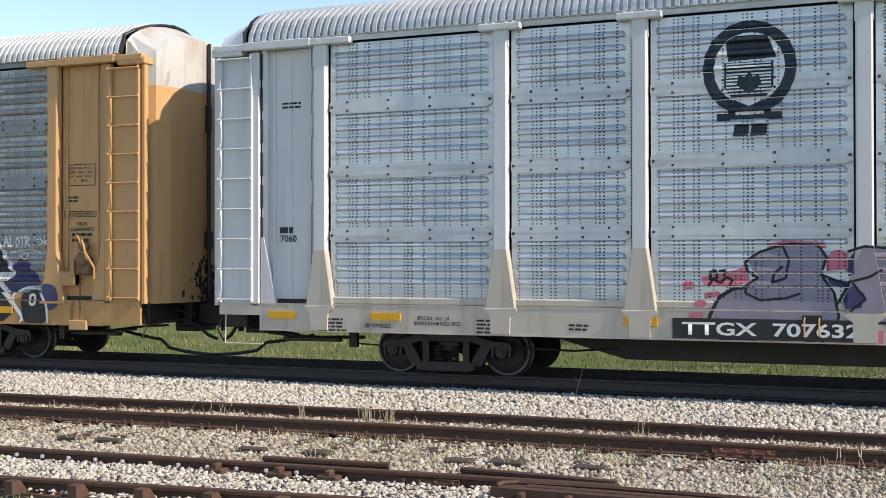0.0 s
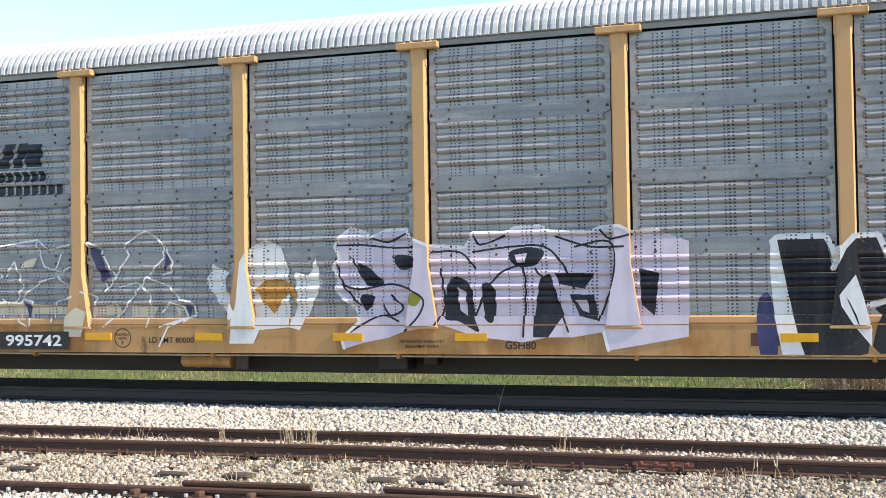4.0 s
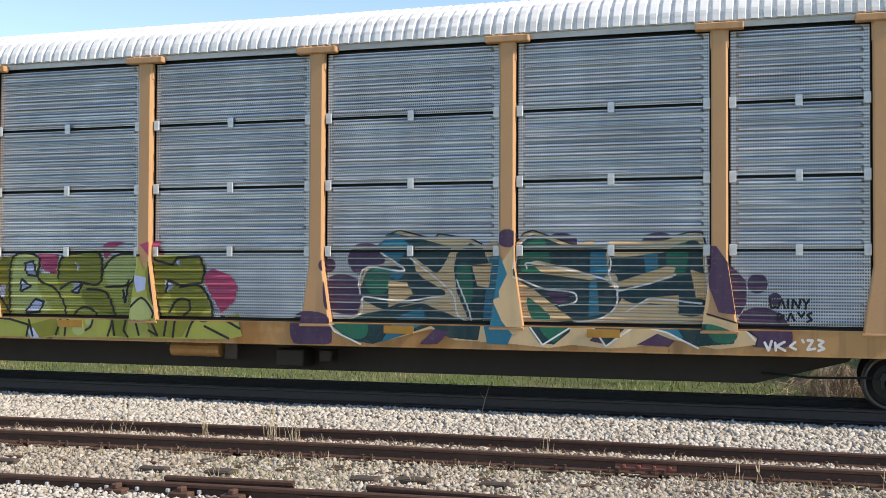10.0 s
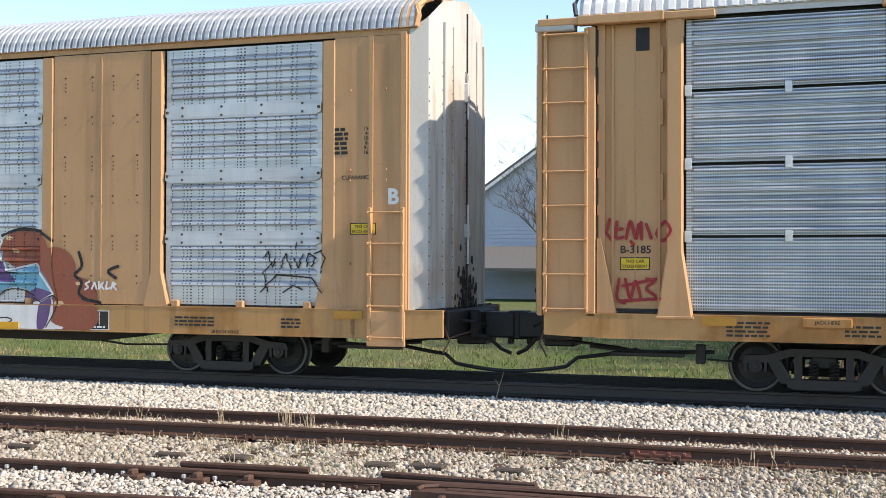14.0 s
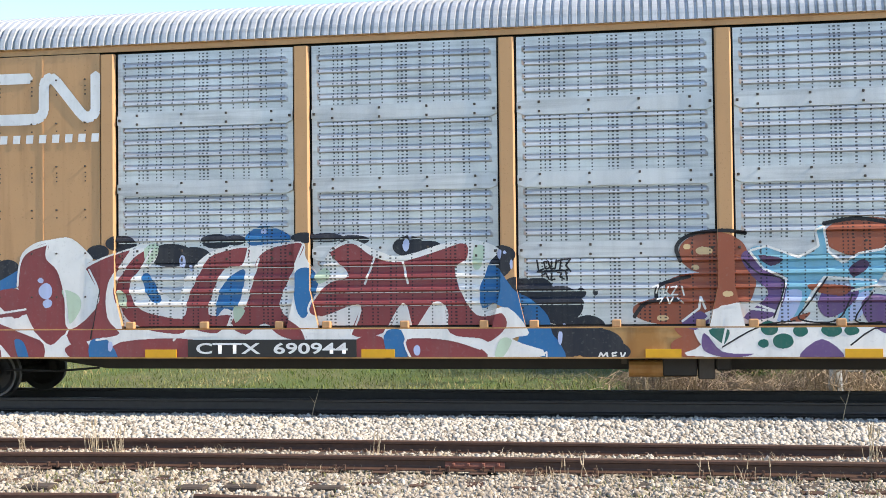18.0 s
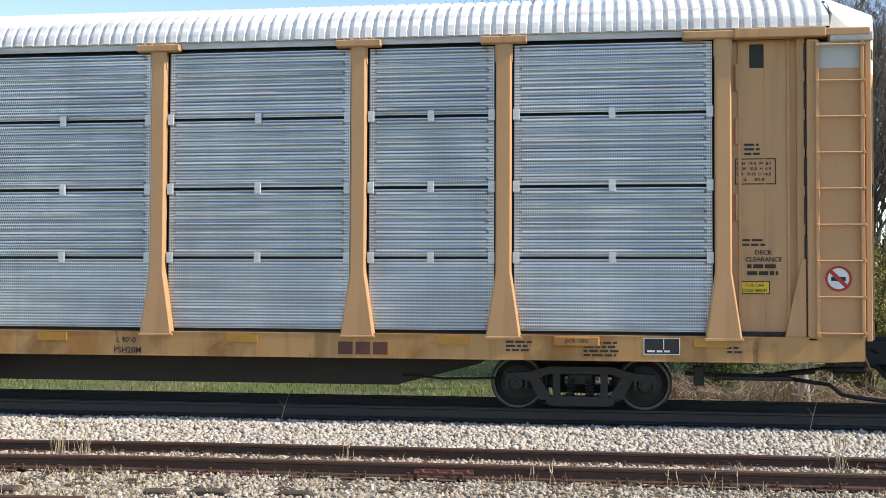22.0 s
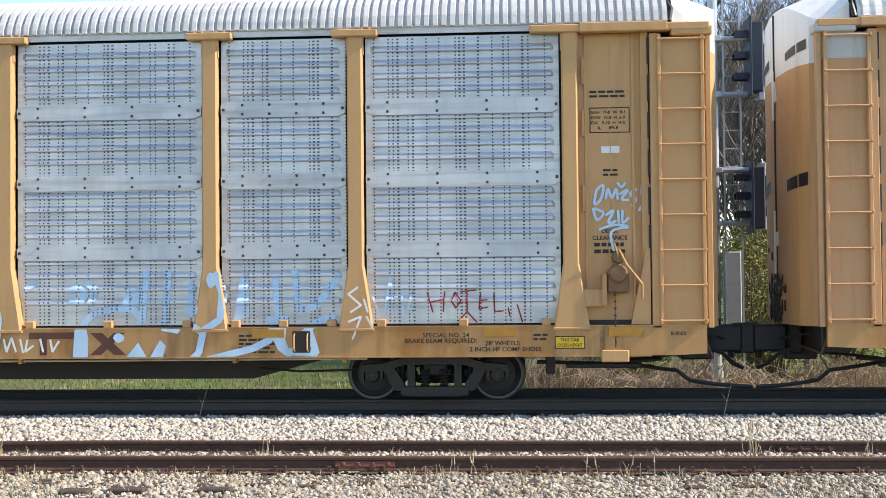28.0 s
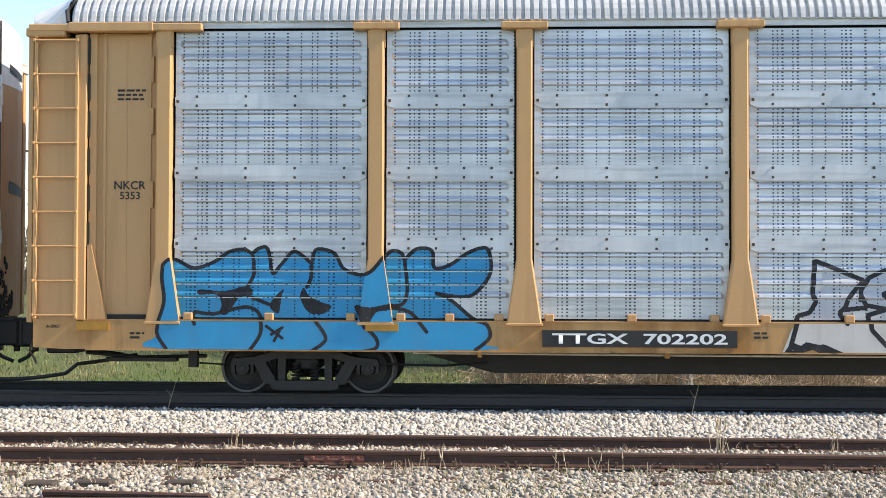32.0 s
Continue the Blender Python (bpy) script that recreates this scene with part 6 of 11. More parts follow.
graffiti(CAR_B, "plain white and orange graffiti shapes", [
    ("spray_white", 0, [[(-1.61, 0.77), (-1.57, 1.12), (-1.49, 1.35), (-1.42, 1.97), (-1.26, 2.22), (-1, 2.3), (-0.77, 2.18), (-0.66, 1.88), (-0.64, 1.5), (-0.63, 1.01), (-1.11, 0.97), (-1.21, 0.77)], [(-2.03, 1.68), (-1.9, 1.96), (-1.64, 1.82), (-1.72, 1.66), (-1.51, 1.21), (-1.6, 1.11), (-1.9, 1.51)], [(-0.63, 1.01), (-0.52, 1.35), (-0.56, 1.82), (-0.33, 1.76), (-0.22, 2.01), (-0.17, 1.8), (-0.13, 1.65), (-0.45, 0.97)]]),
    ("spray_orange", 0, [[(-1.2, 1.57), (-1.06, 1.7), (-0.79, 1.72), (-0.57, 1.62), (-0.52, 1.39), (-0.68, 1.5), (-0.91, 1.2), (-1.11, 1.43)]]),
])
graffiti(CAR_B, "thin white outline graffiti over dark panels", [
    ("spray_white", 0.028, [[(-9.31, 1.89), (-8.84, 2.13), (-8.74, 2.38)], [(-9.22, 1.8), (-8.57, 1.5), (-8.39, 1.04), (-8.11, 1.2), (-7.57, 1.36)], [(-8.63, 2.29), (-8.52, 1.87), (-8.33, 1.54), (-8.02, 1.37)], [(-8.63, 2.29), (-8.73, 2.04), (-8.61, 1.71), (-8.29, 1.37)], [(-8.33, 2.35), (-8.1, 1.95), (-8.01, 1.93), (-8.24, 2.28)], [(-7.92, 1.9), (-7.83, 2.15), (-7.56, 2.25), (-7.38, 2.34)], [(-8.01, 1.78), (-7.97, 1.7), (-7.47, 1.71), (-7.56, 1.53)], [(-7.83, 1.86), (-7.65, 2.1)], [(-7.57, 1.49), (-7.3, 1.48), (-7.22, 1.03), (-7.39, 0.87)], [(-7.38, 1.93), (-7.2, 2.05), (-6.85, 1.92), (-7.03, 1.68), (-7.34, 1.85)], [(-8.65, 2.38), (-7.65, 2.29), (-7.29, 2.34)], [(-9.13, 1.46), (-8.57, 1.5)], [(-7.02, 2.46), (-6.72, 2.41), (-6.66, 2.16), (-6.85, 2.09)], [(-6.66, 2.16), (-6.46, 2.08), (-6.6, 1.52), (-6.86, 1.03)], [(-6.46, 2.08), (-6.16, 1.99), (-6.25, 1.75), (-6.42, 1.67), (-6.34, 1.35), (-6.52, 1.11)], [(-6.16, 1.99), (-5.82, 2.3), (-5.31, 2.37), (-5.06, 2.4), (-4.82, 2.24), (-4.42, 2.31)], [(-6.07, 2.07), (-5.82, 1.99), (-5.74, 1.82), (-5.91, 1.67)], [(-5.66, 1.82), (-5.48, 2.06), (-5.32, 1.66), (-5.5, 1.34), (-5.74, 1.47)], [(-6, 1.51), (-6.17, 1.03)], [(-5.66, 1.43), (-5.75, 1.03)], [(-5.07, 2.36), (-4.91, 1.97), (-4.58, 1.88), (-4.42, 1.96)], [(-4.58, 2.19), (-4.71, 1.88)], [(-5.33, 1.5), (-4.99, 1.73), (-4.67, 1.81), (-4.51, 1.69)], [(-4.76, 1.1), (-4.67, 1.42), (-4.35, 1.49)], [(-5.17, 1.03), (-5.12, 1.42), (-5.33, 1.46), (-5.37, 1.11), (-5.21, 1.03)], [(-4.13, 2.34), (-3.9, 2.26), (-3.67, 1.87), (-3.59, 1.79), (-3.79, 1.56)], [(-4.13, 2.34), (-3.75, 1.6)], [(-3.59, 1.83), (-3.35, 2.13), (-3.47, 2.24), (-3.23, 2.43), (-3.04, 2.48), (-2.78, 2.3), (-2.59, 2), (-2.63, 1.85), (-2.79, 1.81)], [(-2.78, 2.3), (-2.74, 2.07), (-2.9, 1.93), (-3.05, 1.78)], [(-3.05, 1.78), (-2.64, 1.62), (-2.49, 1.43), (-2.27, 1.39), (-2.2, 1.2), (-2.39, 1.09)], [(-3.05, 1.78), (-3.49, 1.25), (-3.8, 1.02)], [(-3.56, 1.63), (-3.25, 1.7), (-3.02, 1.55), (-2.95, 1.25), (-3.03, 1.02)], [(-2.8, 1.24), (-2.64, 1.39), (-2.42, 1.32), (-2.35, 1.17)], [(-2.2, 1.2), (-2.65, 1.02), (-2.81, 0.72)], [(-4.19, 1.57), (-3.95, 1.48), (-4.04, 1.02)], [(-2.8, 1.02), (-2.27, 1.17)]]),
    ("cream_pale", 0, [[(-8.52, 1.41), (-8.29, 1.49), (-7.57, 1.36), (-7.66, 1.24), (-8.29, 1.12), (-8.52, 1.25)], [(-6.86, 1.36), (-5.66, 1.43), (-4.51, 1.34), (-4.52, 1.22), (-6.86, 1.2)], [(-4.03, 1.33), (-3.56, 1.37), (-3.49, 1.21), (-4.04, 1.18)], [(-2.57, 1.32), (-2.42, 1.28), (-2.5, 1.17)], [(-7.34, 1.61), (-6.99, 1.44), (-6.86, 1.03), (-6.87, 0.87), (-7.48, 0.87)], [(-4.48, 1.18), (-4.27, 1.33), (-4.08, 1.25), (-4.2, 0.87), (-4.52, 0.87)], [(-5.32, 2.05), (-5.03, 2.13), (-5.11, 1.97), (-5.36, 1.96)], [(-3.33, 1.36), (-2.87, 1.32), (-2.95, 1.17), (-3.33, 1.17)]]),
    ("haze_blue", 0, [[(-8.61, 1.87), (-8.42, 1.87), (-8.29, 1.49), (-8.47, 1.62)], [(-6.98, 2.42), (-6.72, 2.37), (-6.76, 2.25)], [(-7.57, 1.36), (-7.34, 1.36), (-7.39, 1.2)], [(-4.1, 2.26), (-3.9, 2.22), (-3.71, 1.79), (-3.83, 1.71)], [(-2.7, 2.15), (-2.62, 2), (-2.75, 1.85)], [(-5.29, 1.42), (-5.15, 1.38), (-5.21, 1.11)], [(-2.4, 1.35), (-2.27, 1.32), (-2.31, 1.17)]]),
])
graffiti(CAR_C, "green and teal graffiti with cream edges and purple dots", [
    ("purple", 0, [[(2.45, 1.95), (2.39, 1.79), (2.22, 1.71), (2.03, 1.74), (1.9, 1.87), (1.9, 2.03), (2.02, 2.16), (2.22, 2.19), (2.39, 2.11)], [(1.69, 1.87), (1.67, 1.8), (1.6, 1.77), (1.53, 1.78), (1.48, 1.83), (1.48, 1.9), (1.53, 1.95), (1.6, 1.97), (1.67, 1.93)], [(1.57, 1.66), (1.77, 1.74), (2.04, 1.66), (2.17, 1.42), (2.04, 1.17), (1.63, 1.21), (1.55, 1.41)], [(1.08, 1.16), (1.59, 1.16), (1.68, 0.83), (1.59, 0.73), (1.08, 0.74)], [(5.23, 2.17), (5.18, 2.08), (5.05, 2.04), (4.91, 2.05), (4.81, 2.13), (4.81, 2.22), (4.91, 2.3), (5.05, 2.31), (5.18, 2.26)]], True),
    ("purple", 0, [[(4.41, 2.23), (4.38, 2.15), (4.3, 2.11), (4.21, 2.13), (4.15, 2.19), (4.15, 2.28), (4.21, 2.35), (4.3, 2.36), (4.38, 2.32)], [(6.53, 2.19), (6.48, 2.11), (6.35, 2.07), (6.2, 2.08), (6.11, 2.15), (6.11, 2.23), (6.2, 2.29), (6.35, 2.31), (6.48, 2.27)], [(7.71, 1.64), (7.68, 1.55), (7.6, 1.51), (7.52, 1.52), (7.46, 1.59), (7.46, 1.68), (7.52, 1.75), (7.61, 1.77), (7.68, 1.72)], [(7.88, 1.44), (7.86, 1.39), (7.81, 1.36), (7.76, 1.37), (7.72, 1.41), (7.72, 1.47), (7.76, 1.51), (7.81, 1.52), (7.86, 1.49)], [(7.36, 1.23), (7.62, 1.34), (7.87, 1.23), (8.01, 1.02), (7.94, 0.83), (7.47, 0.84), (7.4, 1.01)]], True),
    ("purple", 0, [[(6.92, 2.12), (7.07, 2.12), (7.22, 1.9), (7.44, 1.67), (7.44, 1.38), (7.36, 1.23), (7.1, 1.26), (6.95, 1.67)]]),
    ("cream", 0, [[(1.65, 1.04), (2.04, 1.17), (2.1, 1.37), (2.06, 1.62), (2.17, 1.84), (2.53, 1.91), (2.35, 2.07), (2.48, 2.28), (2.66, 2.36), (3.18, 2.23), (3.27, 2.29), (3.73, 2.22), (3.9, 2.14), (4.11, 2.21), (4.2, 1.9), (4.36, 2.14), (4.49, 2.3), (4.61, 2.34), (5.18, 2.14), (5.41, 2.2), (5.69, 2.05), (5.65, 2.19), (6.39, 2.2), (6.73, 2.29), (6.87, 2.29), (6.92, 2.12), (6.96, 1.82), (6.99, 1.45), (6.95, 1.22), (7.32, 1.12), (7.58, 0.94), (7.56, 0.85), (7.1, 0.78), (6.8, 0.83), (6.42, 0.92), (6.04, 0.79), (5.65, 0.76), (5.18, 0.8), (4.85, 0.75), (4.28, 0.8), (3.53, 0.83), (3.18, 0.98), (2.31, 0.75), (1.95, 0.8), (1.68, 0.96)]]),
    ("deep_green", 0, [[(2.3, 2.09), (2.51, 2.28), (2.66, 2.31), (3.35, 2.15), (3.44, 2.11), (3.35, 1.91), (3.22, 1.76), (3.01, 1.83), (2.88, 1.99), (2.96, 1.74), (3.35, 1.5), (3.23, 1.42), (2.75, 1.3), (2.44, 1.24), (2.08, 1.42), (2.13, 1.66), (2.22, 1.81), (2.53, 1.87), (2.7, 1.84), (2.44, 2.05)]], True),
    ("deep_green", 0, [[(2.13, 1.17), (3.01, 1.34), (3.61, 1.11), (3.91, 1.11), (3.86, 0.83), (3.44, 0.86), (3.18, 1.02), (2.66, 0.85), (2.31, 0.75), (1.95, 0.8), (1.68, 1)], [(3.52, 2.03), (3.73, 2.18), (3.9, 2.1), (3.99, 1.9), (4.11, 1.75), (4.07, 1.43), (3.99, 1.19), (3.91, 1.11), (3.68, 1.15), (3.52, 1.51), (3.48, 1.83)]]),
    ("deep_green", 0, [[(4.39, 1.98), (4.49, 2.22), (4.65, 2.28), (5.18, 2.1), (5.53, 2.13), (5.61, 1.98), (5.61, 1.67), (5.85, 1.52), (5.73, 1.29), (5.57, 1.17), (5.18, 1.13), (4.93, 1.16), (4.61, 1.51), (4.4, 1.67), (4.36, 1.82)], [(5.69, 2.05), (5.77, 1.98), (6.43, 2.05), (6.73, 2.2), (6.87, 2.12), (6.9, 1.82), (6.94, 1.45), (6.86, 1.22), (6.58, 1.22), (6.54, 1.33), (5.96, 1.37), (5.77, 1.52), (5.77, 1.71), (5.65, 1.82)]], True),
    ("deep_green", 0, [[(4.53, 1.08), (4.77, 1.08), (5.18, 1.13), (5.14, 0.97), (4.93, 0.8), (4.73, 0.81)], [(5.45, 1.05), (5.96, 1.1), (5.65, 0.81), (5.53, 0.86)], [(6.27, 1.06), (6.95, 1.11), (7.32, 1), (7.29, 0.86), (6.8, 0.81)]]),
    ("green", 0, [[(2.17, 1.74), (2.53, 1.84), (2.48, 1.5), (2.22, 1.48)], [(1.72, 1.02), (2.17, 1.13), (2.22, 0.88), (2, 0.82)], [(4.49, 2.14), (4.77, 2.22), (4.85, 1.82), (4.61, 1.75), (4.44, 1.82)], [(4.54, 1.43), (4.85, 1.18), (4.77, 1.12), (4.59, 1.16)], [(6.43, 2.05), (6.69, 2.16), (6.65, 1.75), (6.46, 1.79)], [(6.95, 1.11), (7.32, 0.99), (7.25, 0.87), (7.03, 0.89)], [(3.52, 1.83), (3.71, 1.87), (3.76, 1.43), (3.63, 1.35)], [(4.73, 1.04), (5.1, 1.09), (4.93, 0.83)]], True),
    ("teal", 0, [[(2.48, 2.28), (2.66, 2.31), (2.83, 2.15), (2.66, 1.91), (2.35, 2.07)], [(2.66, 1.14), (3.01, 1.28), (3.1, 1.06), (2.66, 0.85), (2.44, 0.78)], [(3.99, 1.98), (4.15, 2.06), (4.28, 1.75), (4.16, 1.51), (4.2, 1.19), (4.36, 0.96), (4.28, 0.78), (3.99, 0.79), (3.91, 1.19)], [(5.41, 2.13), (5.61, 2.09), (5.65, 1.75), (5.49, 1.67), (5.53, 1.21), (5.38, 1.17)], [(6.12, 2.01), (6.31, 2.04), (6.31, 1.75), (6.16, 1.67)], [(6.27, 1.06), (6.54, 1.08), (6.65, 0.92), (6.54, 0.92)], [(2.57, 1.83), (2.76, 1.76), (2.66, 1.66), (2.53, 1.7)]]),
    ("cream", 0, [[(2.51, 1.65), (2.79, 1.62), (2.88, 1.46), (2.7, 1.34), (2.51, 1.27)], [(2.88, 1.99), (3.22, 1.75), (3.44, 1.83), (3.4, 1.34), (3.53, 1.19), (3.18, 1.3), (3.44, 1.46), (3.01, 1.74)], [(3.74, 1.87), (4.03, 1.9), (3.99, 1.55), (3.82, 1.59)], [(4.57, 1.9), (4.65, 1.94), (5.18, 1.82), (5.53, 1.71), (5.41, 1.67), (4.77, 1.75)], [(4.36, 1.67), (4.61, 1.55), (5.02, 1.24), (5.18, 1.13), (4.93, 1.12), (4.53, 1.47)]]),
    ("cream", 0, [[(5.65, 1.58), (5.85, 1.67), (6.43, 1.86), (6.54, 1.84), (6.5, 1.71), (6.12, 1.6)], [(5.89, 1.29), (6.2, 1.44), (6.58, 1.48), (6.58, 1.33), (6.2, 1.37)], [(6.73, 1.82), (6.92, 1.75), (6.94, 1.41), (6.8, 1.45)], [(4.07, 1.39), (4.16, 1.43), (4.36, 1.19), (4.38, 0.88), (4.2, 1.11)]]),
    ("purple", 0, [[(4.77, 1.51), (5.1, 1.5), (5.12, 1.4), (4.97, 1.32)], [(3.01, 0.76), (3.23, 0.98), (3.44, 0.94), (3.27, 0.77)], [(5.41, 0.86), (5.53, 0.98), (5.65, 0.81)], [(6.04, 0.82), (6.31, 0.97), (6.54, 0.88), (6.46, 0.8)]]),
    ("spray_white", 0.024, [[(1.65, 1.02), (2.08, 1.17), (2.11, 1.4), (2.31, 1.4), (2.75, 1.36), (3.18, 1.42), (3.4, 1.44)], [(2.08, 1.46), (2.06, 1.66), (2.2, 1.84), (2.76, 1.79), (2.35, 2.07)], [(2.83, 1.97), (3.44, 1.5), (3.53, 1.19), (3.74, 1.11), (3.52, 1.67)], [(4.36, 1.82), (4.43, 2.14), (4.61, 2.31)], [(4.36, 1.71), (4.77, 1.55), (5.14, 1.51), (5.22, 1.44), (5.18, 1.36), (4.97, 1.32)], [(4.53, 1.82), (4.61, 1.9), (5.65, 1.67), (5.77, 1.48), (5.73, 1.29), (5.53, 1.15), (5.22, 1.1)]], True),
    ("spray_white", 0.024, [[(5.61, 2.13), (5.69, 1.9), (5.65, 1.75), (5.77, 1.52), (6.2, 1.63), (6.54, 1.75)], [(5.89, 1.25), (6.2, 1.44), (6.88, 1.37)], [(4.57, 1.06), (4.77, 0.79), (5.18, 1.05)], [(5.45, 1.05), (5.63, 0.79), (6.04, 1.08), (6.43, 0.99), (6.84, 0.79)], [(1.65, 1.02), (1.72, 0.92), (2.13, 0.74)], [(6.92, 2.12), (6.95, 1.52)], [(7.4, 1.08), (7.56, 0.9)]]),
    ("spray_black", 0.022, [[(2.48, 2.29), (2.66, 2.37), (3.18, 2.24), (3.27, 2.31), (3.73, 2.24), (3.9, 2.16)], [(4.36, 2.16), (4.49, 2.31), (4.61, 2.35), (5.18, 2.15)], [(6.39, 2.22), (6.73, 2.31), (6.88, 2.3), (6.94, 2.12)], [(6.95, 1.24), (7.32, 1.13), (7.59, 0.94), (7.56, 0.83)]]),
])
graffiti(CAR_C, "small white and black spray tags", [
    ("spray_black", 0.028, [[(7.73, 1.44), (7.75, 1.32), (7.81, 1.34)], [(7.83, 1.32), (7.88, 1.44), (7.92, 1.32)], [(7.96, 1.44), (7.96, 1.32)], [(8.01, 1.32), (8.02, 1.44), (8.09, 1.32), (8.11, 1.44)], [(8.14, 1.44), (8.18, 1.38), (8.22, 1.44)], [(8.18, 1.38), (8.17, 1.31)], [(7.83, 1.26), (7.83, 1.16), (7.91, 1.22), (7.83, 1.26)], [(7.95, 1.16), (7.99, 1.26), (8.04, 1.16)], [(8.08, 1.27), (8.12, 1.21), (8.16, 1.27)], [(8.25, 1.27), (8.19, 1.24), (8.25, 1.18), (8.19, 1.15)]]),
    ("spray_white", 0.032, [[(7.67, 0.89), (7.72, 0.78), (7.76, 0.91)], [(7.8, 0.89), (7.81, 0.78)], [(7.92, 0.9), (7.82, 0.84), (7.93, 0.78)], [(8.05, 0.9), (7.98, 0.84), (8.06, 0.8)], [(8.13, 0.93), (8.15, 0.89)], [(8.19, 0.92), (8.26, 0.92), (8.19, 0.8), (8.29, 0.82)], [(8.32, 0.93), (8.39, 0.91), (8.33, 0.86), (8.4, 0.82), (8.32, 0.79)]]),
])
